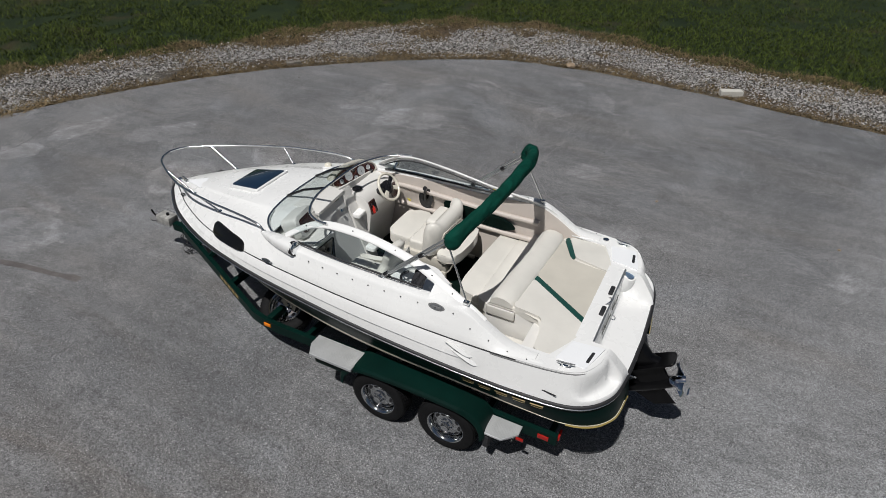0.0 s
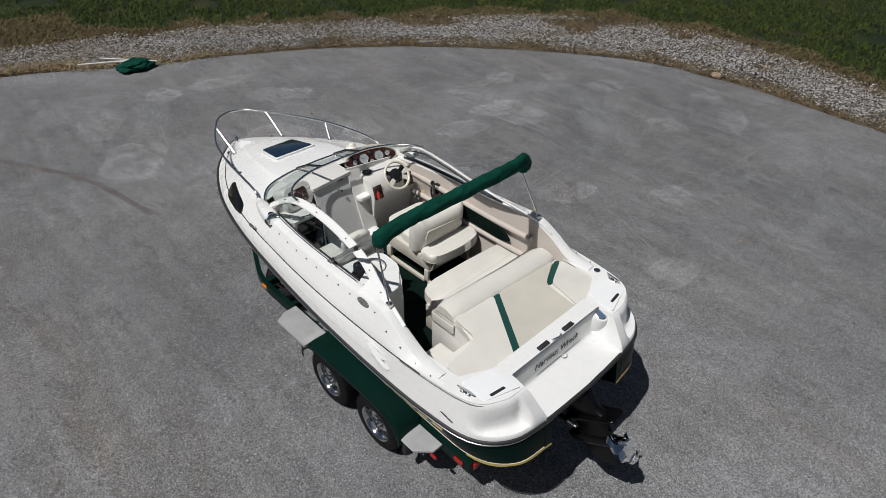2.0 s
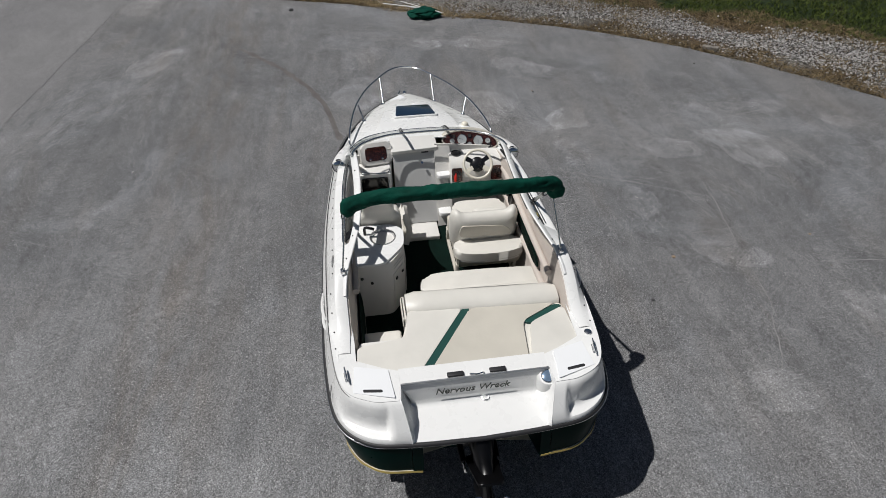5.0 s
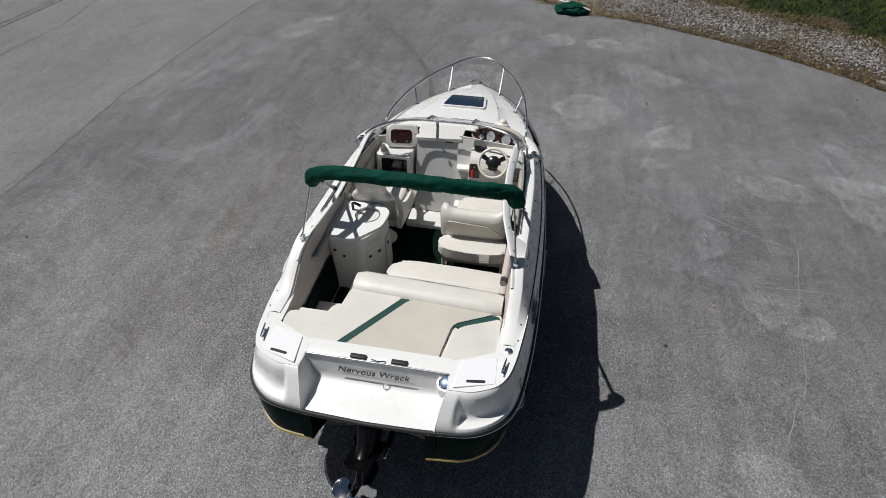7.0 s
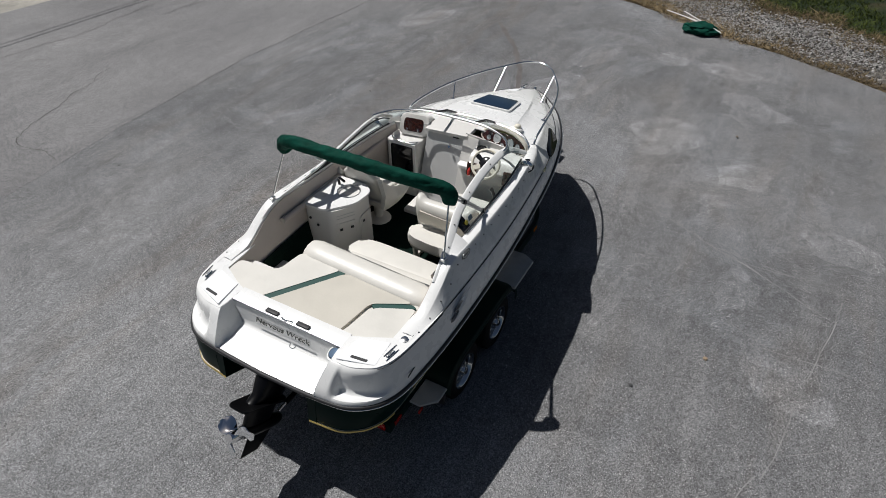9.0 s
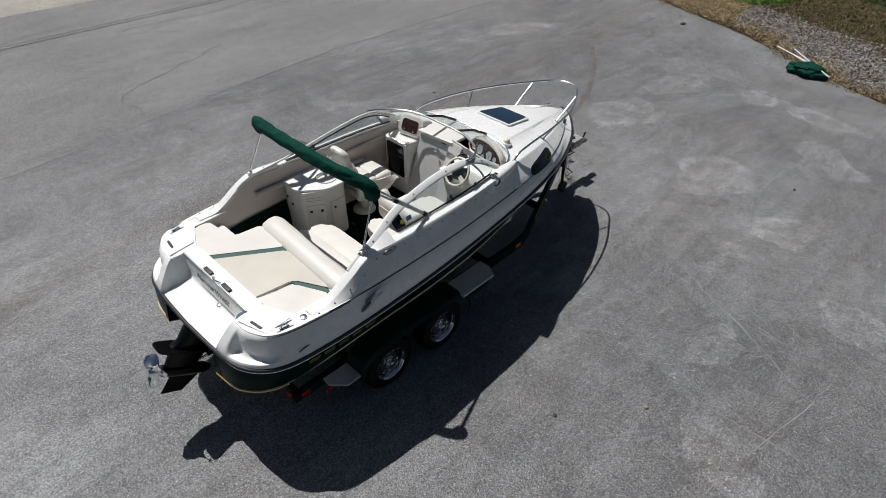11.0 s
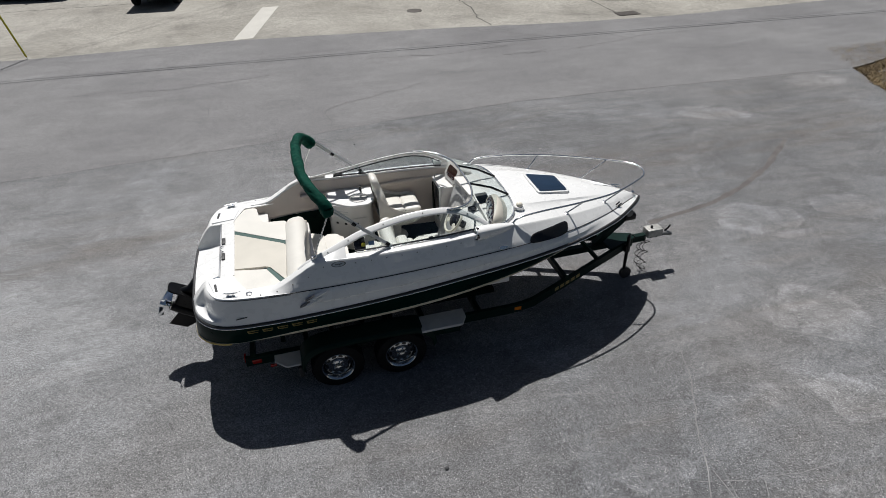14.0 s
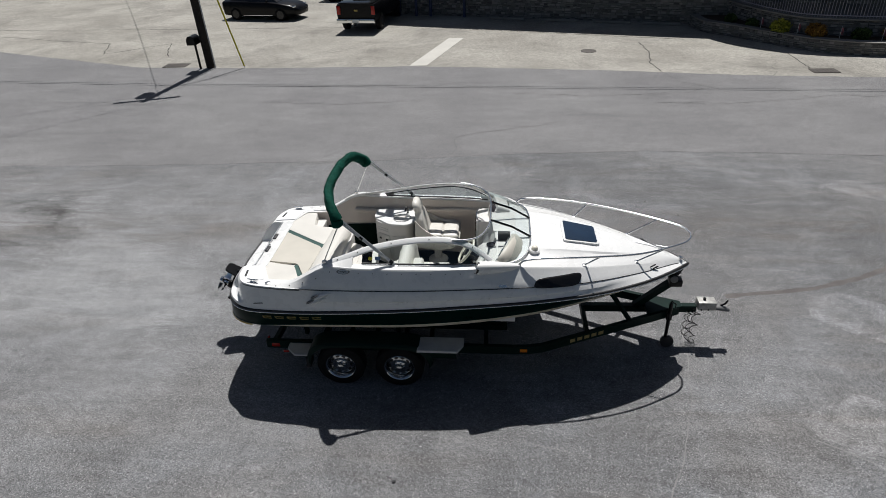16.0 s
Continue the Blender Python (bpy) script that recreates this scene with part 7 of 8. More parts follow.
def in_dry(rng):
    x, y = -12 + 38 * rng.random(), -17 + 26 * rng.random()
    d, e = dist_to(OUT2, x, y), dist_to(EDGE2, x, y)
    w = noise.noise(Vector((x * 0.8, y * 0.8, 3)))
    if -0.5 + 0.6 * w < d < 0.75 + 0.9 * w or (0.0 < e < 0.55 + 0.6 * w and w > -0.6) or (d < 0 and e > 0.3 and w > (0.10 if x < 8.5 else 0.02) + 0.3 * rng.random()) or (x > 16 and y > -1.5 and e > 0.5 and d < 3.0 and in_patch(x, y) < 0.05):
        return (x, y, -0.06)
    return None


scatter("grass", 120000, in_grass, blade(0.085, 0.022, 1.8), BLADE, "dark green mown grass", 5)
scatter("lawn", 42000, in_lawn, blade(0.12, 0.030, 1.0), LAWN, "green lawn beside the road, coloured brighter for full sun", 7)
scatter("dry_weeds", 108000, in_dry, blade(0.078, 0.024, 2.8), STRAW, "dry brown weeds and straw along the edge", 6)


def in_corner(lo, hi, z, gravel):
    """A band beside the lot's far corner, from lo to hi metres off the asphalt."""
    def place(rng):
        x, y = 14 + 13 * rng.random(), -3 + 13 * rng.random()
        e = dist_to(EDGE2, x, y)
        w = noise.noise(Vector((x * 0.7, y * 0.7, 12)))
        if not lo + 0.5 * w < e < hi + 0.7 * w or in_patch(x, y) > 0.05 or y > 6.7 + 0.38 * (x - 19):
            return None
        stony = y < 1.6 + 0.9 * w or (y > 4.6 + 1.5 * w and e < 1.1 + 0.6 * w)
        if gravel != stony:
            return None
        return (x, y, z + 0.03 * rng.random())
    return place


scatter("crushed_stones", 14000, in_corner(0.35, 1.7, -0.03, True), chip, STONE, "pale crushed stones at the corner of the asphalt", 21)
scatter("dry_weeds", 8000, in_corner(0.03, 0.55, -0.03, True), blade(0.06, 0.022, 3.2), PALE_STRAW, "pale dry straw along the asphalt beside the gravel", 23)
scatter("dry_weeds", 26000, in_corner(0.05, 3.4, -0.04, False), blade(0.075, 0.026, 3.0), PALE_STRAW, "pale dry straw between the asphalt and the lawn", 22)

# the folded canvas left on the edge of the lot
heap = thing("canvas_heap", (14.55, -1.22, 0), "heap of dark green canvas lying on the asphalt edge", "canvas cover")
bm = bmesh.new()
bmesh.ops.create_icosphere(bm, subdivisions=4, radius=1)
for v in bm.verts:
    p = v.co.copy()
    n = 1 + 0.28 * noise.noise(p * 1.7 + Vector((4, 1, 0))) + 0.16 * noise.noise(p * 4.1) + 0.06 * noise.noise(p * 9)
    v.co = Vector((14.55 + p.x * 0.27 * n, -1.30 + p.y * 0.42 * n, max(0.0, 0.10 + p.z * 0.15 * n)))
part("canvas", bm, CANVAS, heap)
for a, b in (((15.45, -0.25, 0.14), (14.55, -1.5, 0.22)), ((15.2, -0.72, 0.26), (14.4, -1.8, 0.14)), ((14.9, -0.85, 0.22), (14.6, -1.8, 0.06))):
    part("pole", tube([a, b], 0.013, 8), WHITE_PAINT, heap, "pale tubular pole")
OLD_BLOCK = surface("weathered_block", (0.17, 0.155, 0.135), 0.95, vary=0.35, size=10, bump=0.5, grain=40, fleck=0.3)
for x, y, a, b, turn, mat, look_ in ((0.25, -11.75, 0.28, 0.10, 25, PALE, "broken pale concrete block lying at the gravel edge"), (11.2, -8.05, 0.19, 0.07, 50, OLD_BLOCK, "weathered brown-grey block half sunk at the gravel edge")):
    m = Matrix.Translation((x, y, 0)) @ Matrix.Rotation(radians(turn), 4, "Z")
    solo("concrete_block", box(-a, a, -b, b, -0.05, 0.11 if mat is PALE else 0.06, 0.012, 1, m=m), mat, look_, "concrete block", "blocks at the edge", at=(x, y, 0))


def rock(x, y, r, mat, label):
    bm = bmesh.new()
    bmesh.ops.create_icosphere(bm, subdivisions=2, radius=r)
    for v in bm.verts:
        v.co *= 1 + 0.3 * noise.noise(v.co * 4 / r * 0.3 + Vector((x, y, 0)))
        v.co.z *= 0.6
    bm.transform(Matrix.Translation((x, y, r * 0.35)))
    return solo("stone", bm, mat, label, "stone", at=(x, y, 0), sharp=25)


TAN = surface("tan_stone", (0.30, 0.225, 0.15), 0.85, vary=0.2, size=12, fleck=0.2, grain=60)
DARK_STONE = surface("dark_stone", (0.05, 0.05, 0.052), 0.8, vary=0.3, size=10)
rock(4.45, -11.68, 0.13, TAN, "tan stone lying at the gravel edge")
rock(15.64, 2.36, 0.065, DARK_STONE, "small dark stone on the asphalt")
rng_ = random.Random(9)
for _ in range(26):
    rock(rng_.uniform(-4, 13), rng_.choice((rng_.uniform(-8, -2.4), rng_.uniform(2.2, 6.5))), rng_.uniform(0.012, 0.03), rng_.choice((STONE, TAN, DARK_STONE)), "small loose pebble on the asphalt")

# ---- utility pole, mailbox, stay, wires
PB = Vector((-7.78, 16.95, 0.0))
LEAN = Vector((-0.03, 0.0, 1.0))
TAR_WOOD = surface("creosoted_wood", (0.020, 0.015, 0.012), 0.85, vary=0.35, size=4, bump=0.4, grain=35, fleck=0.3)
pole = thing("utility_pole", PB, "dark creosoted wooden utility pole beside the road", "utility pole")
part("shaft", tube([PB + LEAN * z for z in (-0.1, 2, 5, 8.8)], [0.165, 0.16, 0.145, 0.125], 16), TAR_WOOD, pole, sharp=80)
T8 = PB + LEAN * 8.1
part("crossarm", box(-1.1, 1.1, -0.06, 0.06, -0.07, 0.07, 0.008, 1, m=Matrix.Translation(T8 + Vector((0, -0.2, 0))) @ Matrix.Rotation(0.35, 4, "Z")), TAR_WOOD, pole)
part("transformer", disc(PB + LEAN * 6.9 + Vector((-0.4, -0.1, 0)), (0, 0, 1), 0.24, 0.8, 18, 0.03), ALU, pole)
part("conduit", tube([PB + Vector((0.22, -0.05, 0)), PB + LEAN * 4 + Vector((0.2, -0.05, 0))], 0.025, 8), GREY_GEL, pole)
BLACK_WIRE = BLACK
wires = thing("overhead_wires", PB + LEAN * 5.0, "black overhead cables strung along the road", "cables")


def sag(a, b, drop, n=14):
    return [Vector(a).lerp(Vector(b), k / n) - Vector((0, 0, drop * 4 * (k / n) * (1 - k / n))) for k in range(n + 1)]


for h, y, r in ((5.05, 0.0, 0.022), (4.75, 0.05, 0.016), (4.55, -0.05, 0.013)):
    c = PB + LEAN * h
    part("cable", tube(sag(c + Vector((0, y, 0)), (32, 14.3 + y, h), 0.25), r, 6), BLACK_WIRE, wires, sharp=80)
    part("cable", tube(sag(c + Vector((0, y, 0)), (-42, 19.5 + y, h), 0.25), r, 6), BLACK_WIRE, wires, sharp=80)
for off, to in ((-0.9, (-30, 3.0, 8.4)), (0.8, (-26, -4.0, 8.2)), (0.4, (-24, 44.0, 8.3))):
    part("cable", tube(sag(T8 + Vector((off, 0, 0.15)), to, 0.4), 0.012, 6), BLACK_WIRE, wires, sharp=80)
for to in ((1.8, 27.0, 5.2), (1.2, 27.4, 5.0)):
    part("cable", tube(sag(PB + LEAN * 5.6, to, 0.3), 0.012, 6), BLACK_WIRE, wires, sharp=80)
stay = thing("guy_wire", (-6.3, 16.85, 0), "steel guy wire with a yellow plastic guard", "guy wire")
g0, g1 = Vector((-6.3, 16.85, 0)), PB + LEAN * 7.4
part("wire", tube([g0, g1], 0.008, 6), ALU, stay)
part("guard", tube([g0.lerp(g1, 0.01), g0.lerp(g1, 0.42)], 0.033, 8), YELLOW, stay, "yellow guard tube")
mail = thing("mailbox", (-8.15, 16.75, 0), "black mailbox on a post beside the utility pole", "mailbox")
part("post", tube([(-8.12, 16.75, -0.05), (-8.14, 16.75, 1.0)], 0.045, 10), DRIVE_BLACK, mail)
bm = bmesh.new()
mp = [(-0.17, 0), (0.17, 0)] + [(0.17 * math.cos(a), 0.17 + 0.17 * math.sin(a)) for a in (math.pi * k / 8 for k in range(9))]
loft([[Vector((-8.16 + u, 16.45 + d, 1.0 + v)) for u, v in mp] for d in (0, 0.02, 0.5, 0.52)], bm, closed=True)
bm.verts.ensure_lookup_table()
bm.faces.new([bm.verts[i] for i in range(len(mp))])
bm.faces.new([bm.verts[i] for i in range(len(bm.verts) - len(mp), len(bm.verts))])
part("box", bm, DRIVE_BLACK, mail)
part("flag", box(-8.05, -8.035, 16.6, 16.75, 1.12, 1.22, 0.002, 1), LAMP_RED, mail)
part("finial", tube([(-8.14, 16.75, 1.22), (-8.14, 16.75, 1.30), (-8.14, 16.75, 1.36)], [0.02, 0.035, 0.01], 8), DRIVE_BLACK, mail)

# ---- stone wall, bollards, wheel stops
STONE_WALL = surface("grey_wall_stone", (0.30, 0.29, 0.275), 0.9, vary=0.15, size=6, bump=0.3, grain=40, per_object=0.35)
STONE_WALL_I = island_mat("grey_wall_stones", (0.08, 0.078, 0.077), (0.30, 0.29, 0.275), 0.9)
MORTAR = surface("mortar", (0.16, 0.155, 0.15), 0.95, vary=0.15, size=3)


def stone_courses(path, z0, z1, thick, name, label, seed, parent=None, big=1.0):
    """Rough courses of squared stones along a line; the face looks to the right of its run."""
    rng = random.Random(seed)
    bm = bmesh.new()
    ln = [Vector((*p, 0)) for p in path]
    acc = [0.0]
    for a, b in zip(ln, ln[1:]):
        acc.append(acc[-1] + (b - a).length)

    def at(s):
        s = max(0.0, min(acc[-1] - 1e-4, s))
        i = max(k for k in range(len(acc) - 1) if acc[k] <= s)
        d = (ln[i + 1] - ln[i]).normalized()
        return ln[i] + d * (s - acc[i]), Vector((d.y, -d.x, 0))

    z = z0
    while z < z1 - 0.03:
        h = min(rng.choice((0.12, 0.15, 0.19, 0.24)) * big, z1 - z)
        s = -rng.random() * 0.2
        while s < acc[-1]:
            L = rng.uniform(0.18, 0.55) * big
            a, na = at(s + 0.008)
            b, nb = at(min(s + L, acc[-1]) - 0.008)
            o = rng.uniform(0.005, 0.035)
            q = [a + na * 0.002, b + nb * 0.002]
            f = [a + na * (o + 0.01) + (b - a) * 0.03, b + nb * (o + 0.01) - (b - a) * 0.03]
            lo, hi, il, ih = z + 0.006, z + h - 0.006, z + 0.018, z + h - 0.018
            v = [bm.verts.new((p.x, p.y, zz)) for p, zz in ((q[0], lo), (q[1], lo), (q[1], hi), (q[0], hi), (f[0], il), (f[1], il), (f[1], ih), (f[0], ih))]
            for k in ((4, 5, 6, 7), (0, 1, 5, 4), (1, 2, 6, 5), (2, 3, 7, 6), (3, 0, 4, 7)):
                bm.faces.new([v[i] for i in k])
            s += L
        z += h
    return bm


wall_line = [(-3.0, 28.8), (0.9, 27.6), (7.3, 25.75), (13.0, 24.1), (16.5, 23.4), (28.0, 21.6)]
bm = bmesh.new()
loft([[Vector((x, y, z)) for x, y in wall_line] for z in (-0.1, 6.2)], bm)
loft([[Vector((x, y, 6.2)) for x, y in wall_line], [Vector((x + 0.2, y + 0.6, 6.2)) for x, y in wall_line], [Vector((x + 0.2, y + 0.6, -0.1)) for x, y in wall_line]], bm)
wall = solo("wall_north", bm, MORTAR, "grey stone wall behind the parking apron", kind="structure")
tagged(part("wall_stones", stone_courses(wall_line, 0.0, 2.6, 0.3, "", "", 3, big=0.6), STONE_WALL_I, wall, sharp=20), kind="stuff")
BLUE = surface("blue_paint", (0.02, 0.035, 0.10), 0.45, vary=0.15)
bol = thing("bollard", (-0.55, 27.6, 0), "dark blue steel bollard by the stone wall", "bollard", "bollards by the wall")
part("post", tube([(-0.55, 27.6, -0.05), (-0.55, 27.6, 1.05)], 0.075, 12), BLUE, bol)
part("cap", turned([(0.075, 0), (0.06, 0.035), (0, 0.05)], (-0.55, 27.6, 1.05), (0, 0, 1), 12), BLUE, bol)
for x, y in ((0.25, 27.45), (2.1, 27.0), (-1.5, 27.9)):
    copy_thing(bol, Matrix.Translation((x, y, 0)))
STOP = surface("old_wheel_stop", (0.22, 0.21, 0.195), 0.9, vary=0.15)
ws = solo("wheel_stop", box(-0.9, 0.9, -0.09, 0.09, 0, 0.13, 0.03, 2, m=Matrix.Translation((4.4, 26.0, 0)) @ Matrix.Rotation(-0.28, 4, "Z")), STOP, "low concrete wheel stop before the stone wall", "wheel stop", "wheel stops", at=(4.4, 26.0, 0))
for x, y in ((7.0, 25.3), (9.5, 24.6), (11.7, 24.0)):
    copy_thing(ws, Matrix.Translation((x, y, 0)))

# ---- curved planter with shrubs and a railed terrace
def arc(cx, cy, rx, ry, a0, a1, n):
    return [(cx + rx * math.cos(radians(a0 + (a1 - a0) * k / n)), cy + ry * math.sin(radians(a0 + (a1 - a0) * k / n))) for k in range(n + 1)]


def run2(pts, n=6):
    return [(p.x, p.y) for p in spline([(*p, 0) for p in pts], n)]


def inset(line2, d):
    """A line moved to its left by d."""
    out = []
    for i, p in enumerate(line2):
        a, b = Vector(line2[max(i - 1, 0)]), Vector(line2[min(i + 1, len(line2) - 1)])
        t = (b - a).normalized()
        out.append((p[0] - t.y * d, p[1] + t.x * d))
    return out


PL = run2([(13.0, 23.9), (13.15, 22.4), (14.23, 21.05), (15.16, 19.72), (16.22, 18.46), (17.39, 17.72), (18.62, 17.38), (20.6, 17.5), (22.6, 18.4), (24.2, 20.2)])
inn = inset(PL, 0.3)
bm = bmesh.new()
loft([[Vector((*p, -0.1)) for p in PL], [Vector((*p, 0.46)) for p in PL], [Vector((*p, 0.46)) for p in inn], [Vector((*p, -0.1)) for p in inn]], bm)
planter = solo("planter_wall", bm, MORTAR, "curved low stone planter wall beside the apron", "planter wall", at=(18, 19, 0))
tagged(part("wall_stones", stone_courses(PL, 0.0, 0.45, 0.2, "", "", 8, big=0.55), STONE_WALL_I, planter, sharp=20), kind="stuff")
part("coping", loft([[Vector((*p, 0.50)) for p in inset(PL, -0.05)], [Vector((*p, 0.50)) for p in inset(PL, 0.34)]]), STOP, planter, solid=0.04)
MULCH = surface("mulch", (0.045, 0.028, 0.018), 0.95, vary=0.4, size=6, bump=0.6, grain=30, fleck=0.4)
TER = run2([(14.6, 24.0), (14.95, 22.4), (15.55, 20.6), (16.35, 19.45), (17.6, 18.95), (18.9, 18.62), (19.9, 18.6), (21.1, 18.95), (22.3, 19.7), (23.6, 21.4)])
bm = bmesh.new()
loft([[Vector((*p, 0.36)) for p in inn], [Vector((*p, 0.40)) for p in TER]], bm)
part("soil", bm, MULCH, planter, "dark mulch", solid=-0.05)
bm = bmesh.new()
loft([[Vector((*p, 0.3)) for p in TER], [Vector((*p, 1.04)) for p in TER]], bm)
bm.faces.new([bm.verts.new((*p, 1.04)) for p in TER])
terrace = solo("terrace_wall", bm, MORTAR, "curved stone terrace wall behind the planter", "terrace wall", at=(18.6, 22, 0))
tagged(part("wall_stones", stone_courses(TER, 0.36, 1.02, 0.2, "", "", 12, big=0.55), STONE_WALL_I, terrace, sharp=20), kind="stuff")
part("coping", loft([[Vector((*p, 1.10)) for p in inset(TER, -0.07)], [Vector((*p, 1.10)) for p in inset(TER, 0.33)]]), STOP, terrace, solid=0.06)
# the pale railing's shade is put into this lavender-grey colour
RAIL_PAINT = surface("weathered_rail_paint", (0.36, 0.34, 0.39), 0.5, vary=0.12)
rail_ = thing("terrace_railing", (18.6, 21, 1.1), "pale metal railing with upright bars on the terrace", "railing")
RL = run2([(p[0], p[1]) for p in inset(TER, 0.12)], 2)
for z in (1.18, 2.02):
    part("rail", tube([(*p, z) for p in RL], 0.022, 8), RAIL_PAINT, rail_, sharp=80)
bar = None
for x, y in RL[::1]:
    if bar is None:
        bar = part("bar", tube([(x, y, 1.10), (x, y, 2.02)], 0.010, 6), RAIL_PAINT, rail_)
        b0 = Vector((x, y, 0))
    else:
        again(bar, Matrix.Translation(Vector((x, y, 0)) - b0))
LEAF_Y = island_mat("yellow_green_leaves", (0.10, 0.13, 0.01), (0.42, 0.40, 0.05))
LEAF_R = island_mat("russet_leaves", (0.12, 0.05, 0.01), (0.36, 0.20, 0.04))
LEAF_G = island_mat("dark_green_leaves", (0.02, 0.045, 0.012), (0.07, 0.11, 0.03))


def shrub(x, y, z, r, mat, label, seed):
    t = thing("shrub", (x, y, z), label, "shrub", "shrubs in the planter")
    rng = np.random.default_rng(seed)
    vs, fs = [], []
    for _ in range(900):
        d = rng.standard_normal(3)
        d /= np.linalg.norm(d)
        k = (0.55 + 0.5 * rng.random()) * (1 + 0.25 * noise.noise(Vector(d * 2 + seed)))
        c = np.array((x, y, z + r * 0.75)) + d * r * k * (1, 1, 0.8)
        if c[2] < z + 0.02:
            continue
        u = rng.standard_normal(3)
        u /= np.linalg.norm(u)
        w = np.cross(u, rng.standard_normal(3))
        w /= np.linalg.norm(w)
        s = 0.045 + 0.03 * rng.random()
        b = len(vs)
        vs += [tuple(c - u * s), tuple(c + w * s * 0.5), tuple(c + u * s), tuple(c - w * s * 0.5)]
        fs.append((b, b + 1, b + 2, b + 3))
    me = bpy.data.meshes.new("leaves")
    me.from_pydata([tuple(np.array(v) - (x, y, z)) for v in vs], [], fs)
    me.materials.append(mat)
    ob = new("leaves", me)
    ob.parent = t
    tagged(ob, kind="stuff")
    part("stem", tube([(x, y, z - 0.05), (x + 0.02, y, z + r * 0.7)], [0.03, 0.015], 6), TAR_WOOD, t)


SH = [(14.3, 22.2), (14.85, 21.1), (15.5, 19.75), (16.55, 18.85), (18.0, 18.3), (19.2, 18.15), (20.4, 18.2), (21.5, 18.6), (22.6, 19.4)]
for i, (x, y) in enumerate(SH):
    mat, lab = ((LEAF_Y, "yellow-green rounded shrub in the planter"), (LEAF_R, "russet rounded shrub in the planter"), (LEAF_G, "dark green rounded shrub in the planter"))[(2, 2, 0, 1, 2, 1, 0, 2, 1)[i]]
    shrub(x, y, 0.38, (0.25, 0.25, 0.38, 0.38, 0.32, 0.45, 0.35, 0.4, 0.4)[i], mat, lab, 20 + i)
FLAG_R = surface("flag_cloth", (0.20, 0.075, 0.095), 0.8, vary=0.6, size=25)
for i, (x, y) in enumerate([(15.0, 20.5), (15.95, 19.15), (17.2, 18.3), (18.6, 17.95), (20.0, 17.95), (21.3, 18.3)]):
    f = thing("small_flag", (x, y, 0.38), "small red and white flag on a thin stick in the planter", "flag", "flags in the planter")
    part("stick", tube([(x, y, 0.34), (x, y, 0.93)], 0.008, 6), WHITE_PAINT, f)
    part("cloth", loft([[Vector((x, y, 0.91)), Vector((x + 0.05, y - 0.03, 0.87)), Vector((x + 0.10, y, 0.78))], [Vector((x, y, 0.69)), Vector((x + 0.04, y - 0.02, 0.64)), Vector((x + 0.08, y, 0.58))]]), FLAG_R, f, solid=0.004)

# round roof added out of view to cast the shade on terrace and planter
bm = bmesh.new()
RF = arc(18.4, 24.4, 5.4, 4.9, 0, 360, 40)[:-1]
for z, k in ((4.2, 1.0), (4.35, 1.0), (5.6, 0.2)):
    for x, y in RF:
        bm.verts.new((18.4 + (x - 18.4) * k, 24.4 + (y - 24.4) * k, z))
bm.verts.ensure_lookup_table()
for r in (0, 1):
    for k in range(40):
        a, b = r * 40 + k, r * 40 + (k + 1) % 40
        bm.faces.new([bm.verts[a], bm.verts[b], bm.verts[b + 40], bm.verts[a + 40]])
bm.faces.new([bm.verts[i] for i in range(40)][::-1])
bm.faces.new([bm.verts[i] for i in range(80, 120)])
proof = thing("porch_roof", (18.4, 24.4, 1.9), "unseen round roof added to shade the stone terrace", "porch roof", kind="structure")
part("roof", bm, STOP, proof)
for x, y in ((15.6, 23.6), (18.6, 21.0), (21.4, 23.4)):
    part("column", tube([(x, y, 1.9), (x, y, 4.25)], 0.12, 14), WHITE_PAINT, proof)

# ---- parked vehicles
CAR_BLACK = surface("black_car_paint", (0.003, 0.003, 0.004), 0.25, vary=0.1, spec=0.22)
CAR_WHITE = surface("white_car_paint", (0.75, 0.75, 0.75), 0.15, vary=0.03, coat=0.8)
CAR_GLASS = surface("dark_car_glass", (0.01, 0.012, 0.014), 0.05, vary=0.1, coat=0.5)


def car_wheel(parent, m, x, y, r, w):
    """A road wheel under a vehicle; y carries its side."""
    s = 1 if y > 0 else -1
    c = m @ Vector((x, y, r))
    o = (m.to_3x3() @ Vector((0, s, 0))).normalized()
    q = part("wheel", turned([(r * 0.62, -w / 2), (r * 0.9, -w / 2), (r, -w * 0.38), (r, w * 0.38), (r * 0.9, w / 2), (r * 0.66, w / 2)], c, o, 28, caps=False), TYRE, parent)
    part("rim", turned([(r * 0.66, w * 0.5), (r * 0.62, w * 0.3), (r * 0.3, w * 0.22), (r * 0.12, w * 0.3), (0, w * 0.3)], c, o, 28), BLACK_GLOSS, q, "dark alloy rim")
    for k in range(5):
        mm = Matrix.Translation(c) @ o.to_track_quat("Z", "Y").to_matrix().to_4x4() @ Matrix.Rotation(2 * math.pi * k / 5, 4, "Z")
        part("spoke", box(r * 0.1, r * 0.62, -r * 0.07, r * 0.07, w * 0.3, w * 0.42, 0.006, 1, m=mm), RIM, q)


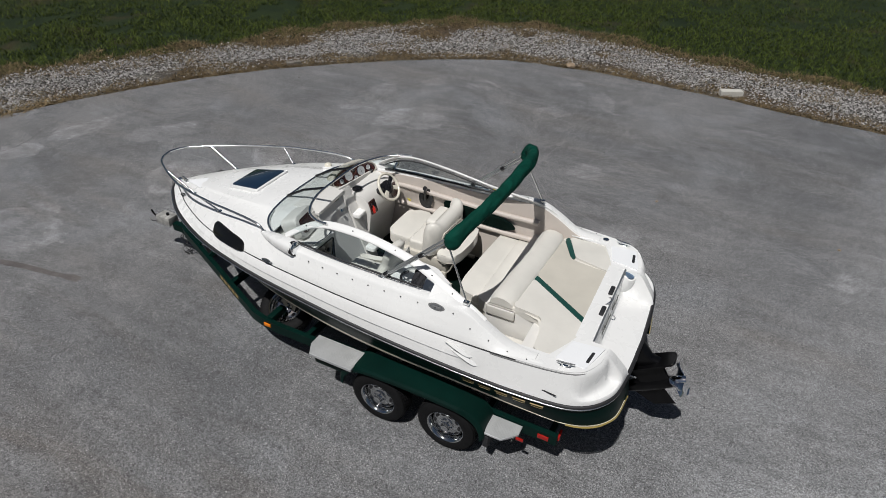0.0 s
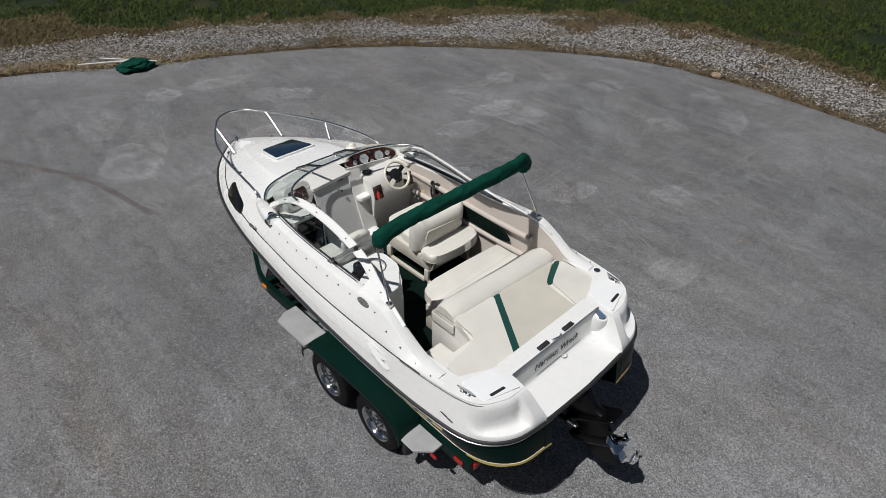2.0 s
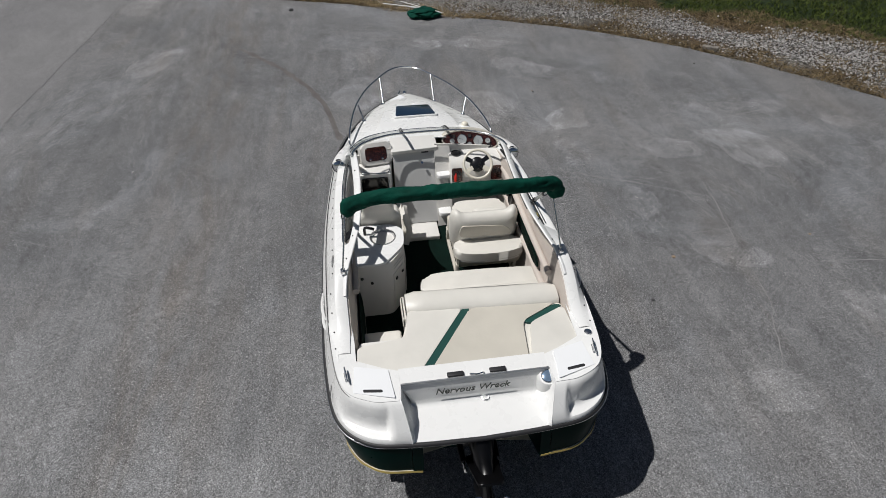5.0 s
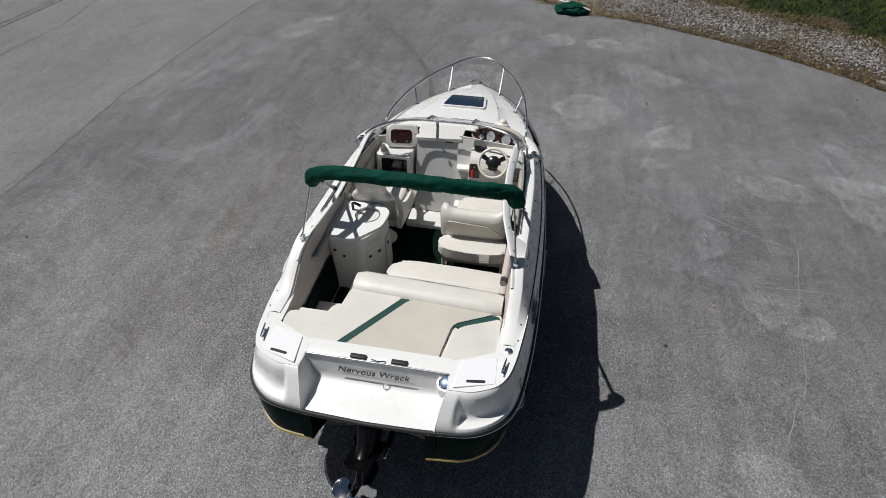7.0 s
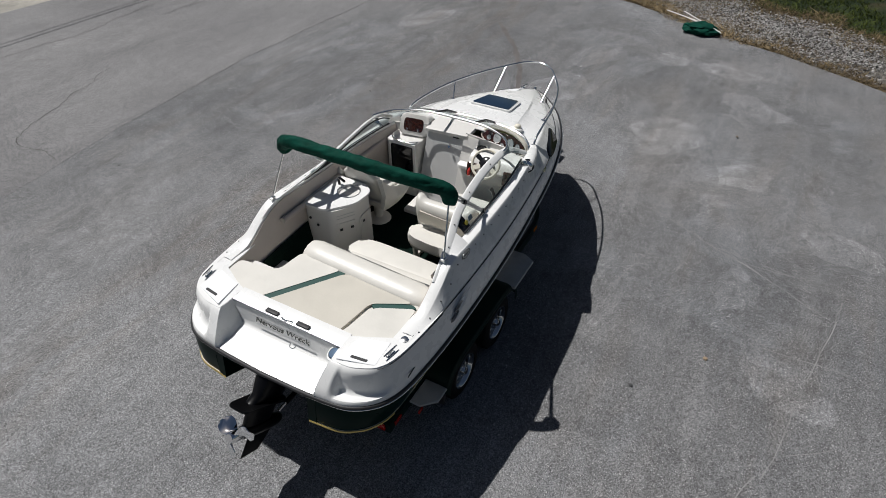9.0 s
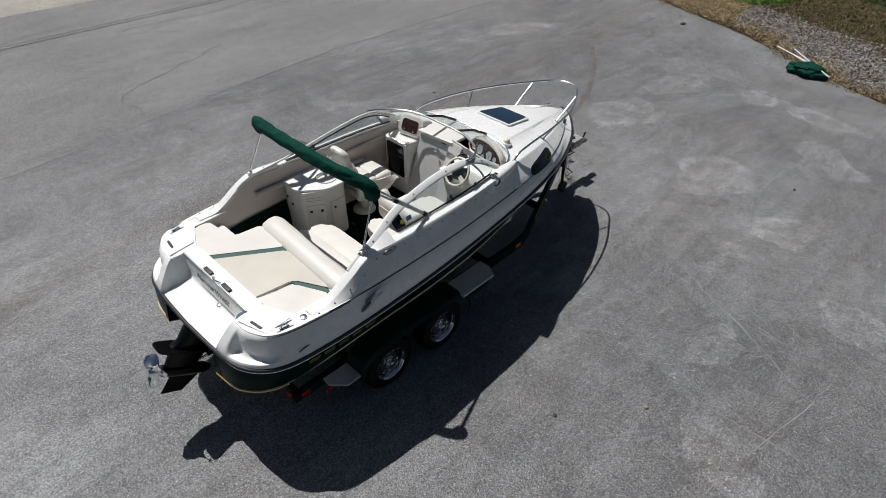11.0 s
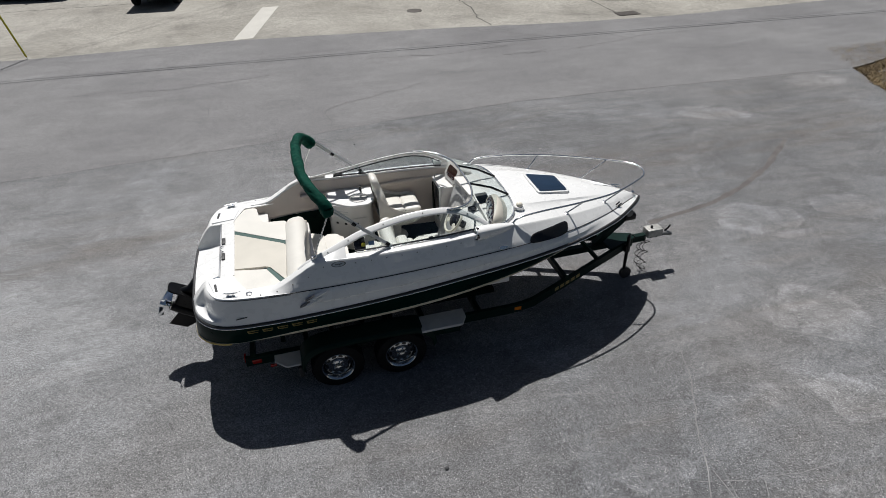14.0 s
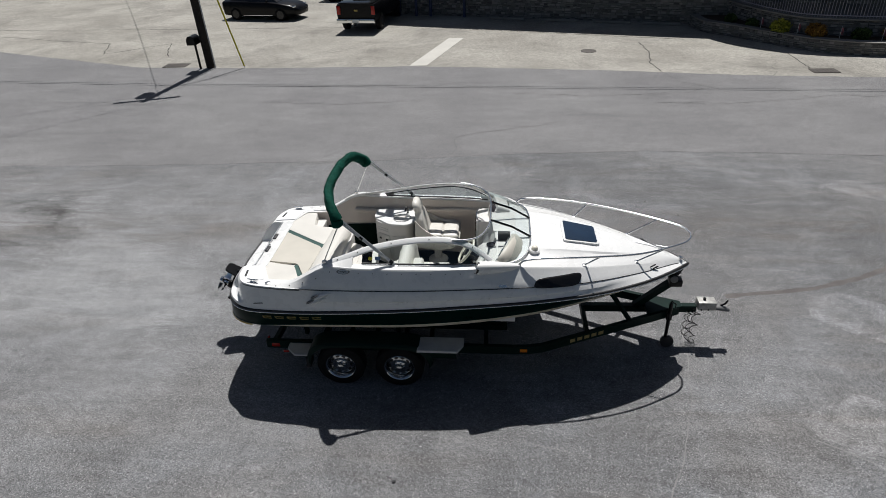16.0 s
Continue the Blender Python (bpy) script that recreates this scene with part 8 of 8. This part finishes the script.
def body_loft(m, secs):
    """Cross-sections (x, half width low, half width high, z low, z shoulder, z top, half width top) from tail to nose."""
    rows = []
    for x, wl, wh, z0, zs, zt, wt in secs:
        half = [(0, z0), (wl * 0.9, z0), (wl, z0 + 0.08), (wh, (z0 + zs) / 2), (wh, zs - 0.06), (wh - 0.04, zs), (wt + (wh - wt) * 0.25, zs + (zt - zs) * 0.55), (wt, zt - 0.03), (wt * 0.8, zt), (0, zt + 0.02)]
        rows.append([m @ Vector((x, y, z)) for y, z in half] + [m @ Vector((x, -y, z)) for y, z in half[-2:0:-1]])
    bm = loft(rows, closed=True)
    bm.verts.ensure_lookup_table()
    n = len(rows[0])
    bm.faces.new([bm.verts[i] for i in range(n)][::-1])
    bm.faces.new([bm.verts[i] for i in range(len(bm.verts) - n, len(bm.verts))])
    return bm


def sedan(at, yaw, paint, label):
    m = Matrix.Translation((*at, 0)) @ Matrix.Rotation(radians(yaw), 4, "Z")
    t = thing("sedan_car", (*at, 0), label, "car")
    part("body", body_loft(m, [(-2.3, 0.66, 0.72, 0.42, 0.85, 0.92, 0.6), (-2.15, 0.82, 0.86, 0.24, 0.92, 1.0, 0.7), (-1.5, 0.88, 0.90, 0.2, 0.95, 1.02, 0.74), (0.6, 0.89, 0.91, 0.19, 0.93, 0.98, 0.76), (1.2, 0.88, 0.90, 0.19, 0.88, 0.94, 0.74), (1.9, 0.84, 0.86, 0.22, 0.76, 0.84, 0.66), (2.25, 0.70, 0.74, 0.26, 0.64, 0.70, 0.55), (2.34, 0.5, 0.55, 0.32, 0.55, 0.60, 0.4)]), paint, t)
    part("cabin", body_loft(m, [(-1.85, 0.66, 0.70, 0.90, 0.97, 1.0, 0.62), (-1.2, 0.70, 0.74, 0.9, 1.0, 1.36, 0.56), (-0.4, 0.72, 0.76, 0.9, 1.0, 1.45, 0.58), (0.3, 0.72, 0.76, 0.9, 1.0, 1.42, 0.57), (1.15, 0.68, 0.72, 0.88, 0.93, 0.96, 0.62)]), CAR_GLASS, t, "dark tinted car windows")
    part("roof", body_loft(m, [(-1.1, 0.4, 0.54, 1.37, 1.39, 1.41, 0.5), (-0.4, 0.5, 0.57, 1.44, 1.46, 1.475, 0.5), (0.25, 0.4, 0.55, 1.42, 1.44, 1.45, 0.5)]), paint, t)
    for x in (-1.38, 1.38):
        for y in (0.83, -0.83):
            car_wheel(t, m, x, y, 0.32, 0.2)
    for y in (0.62, -0.62):
        part("headlight", box(2.08, 2.2, y - 0.14, y + 0.14, 0.66, 0.76, 0.03, m=m), CHROME, t, "clear headlight")
        part("tail_light", box(-2.27, -2.2, y - 0.14, y + 0.14, 0.74, 0.86, 0.02, m=m), LAMP_RED, t)
    for y in (0.96, -0.96):
        part("mirror", box(0.62, 0.74, y - 0.09, y + 0.09, 0.95, 1.06, 0.03, m=m), paint, t)
        part("sill_trim", box(-0.9, 0.9, y * 0.945 - 0.008, y * 0.945 + 0.008, 0.26, 0.29, 0.004, 1, m=m), CHROME, t)
    return t


sedan((-9.1, 28.0), -11.6, CAR_BLACK, "black four-door sedan car parked on the concrete")
sedan((-5.0, 33.5), -14, CAR_WHITE, "white sedan car parked on the concrete")
# pickup truck seen from behind
tm = Matrix.Translation((-2.65, 26.0, 0)) @ Matrix.Rotation(radians(84), 4, "Z")
truck = thing("pickup_truck", (-2.65, 26.0, 0), "black pickup truck with a chrome rear bumper parked on concrete", "pickup truck")
part("bed", body_loft(tm, [(-2.75, 0.93, 0.97, 0.55, 1.30, 1.36, 0.9), (-2.6, 0.96, 0.99, 0.5, 1.32, 1.38, 0.92), (-0.9, 0.96, 0.99, 0.5, 1.32, 1.38, 0.92)]), CAR_BLACK, truck)
part("bed_cover", box(-2.68, -0.95, -0.86, 0.86, 1.37, 1.41, 0.015, m=tm), CAR_GLASS, truck, "glossy black bed cover")
part("cab", body_loft(tm, [(-0.9, 0.94, 0.98, 0.45, 1.25, 1.84, 0.70), (0.9, 0.95, 0.99, 0.45, 1.25, 1.88, 0.72), (1.6, 0.95, 0.98, 0.45, 1.2, 1.25, 0.85), (2.6, 0.92, 0.95, 0.45, 1.1, 1.15, 0.8), (2.8, 0.8, 0.85, 0.5, 0.95, 1.0, 0.7)]), CAR_BLACK, truck)
part("rear_window", box(-0.915, -0.88, -0.62, 0.62, 1.36, 1.74, 0.02, m=tm), CAR_GLASS, truck)
part("bumper", box(-2.95, -2.74, -0.96, 0.96, 0.50, 0.70, 0.03, m=tm), CHROME, truck, "chrome rear bumper")
part("number_plate", box(-2.962, -2.95, -0.16, 0.16, 0.53, 0.68, 0.004, 1, m=tm), WHITE_PAINT, truck)
part("tailgate_badge", box(-2.77, -2.755, -0.09, 0.09, 1.02, 1.10, 0.01, m=tm), GOLD, truck, "small gold badge")
part("hitch", box(-3.08, -2.9, -0.05, 0.05, 0.40, 0.48, 0.01, m=tm), DRIVE_BLACK, truck)
for y in (0.86, -0.86):
    part("tail_light", box(-2.79, -2.70, y - 0.09, y + 0.09, 0.86, 1.26, 0.02, m=tm), LAMP_RED, truck, "red tail light")
for x in (-1.7, 1.85):
    for y in (0.86, -0.86):
        car_wheel(truck, tm, x, y, 0.41, 0.27)
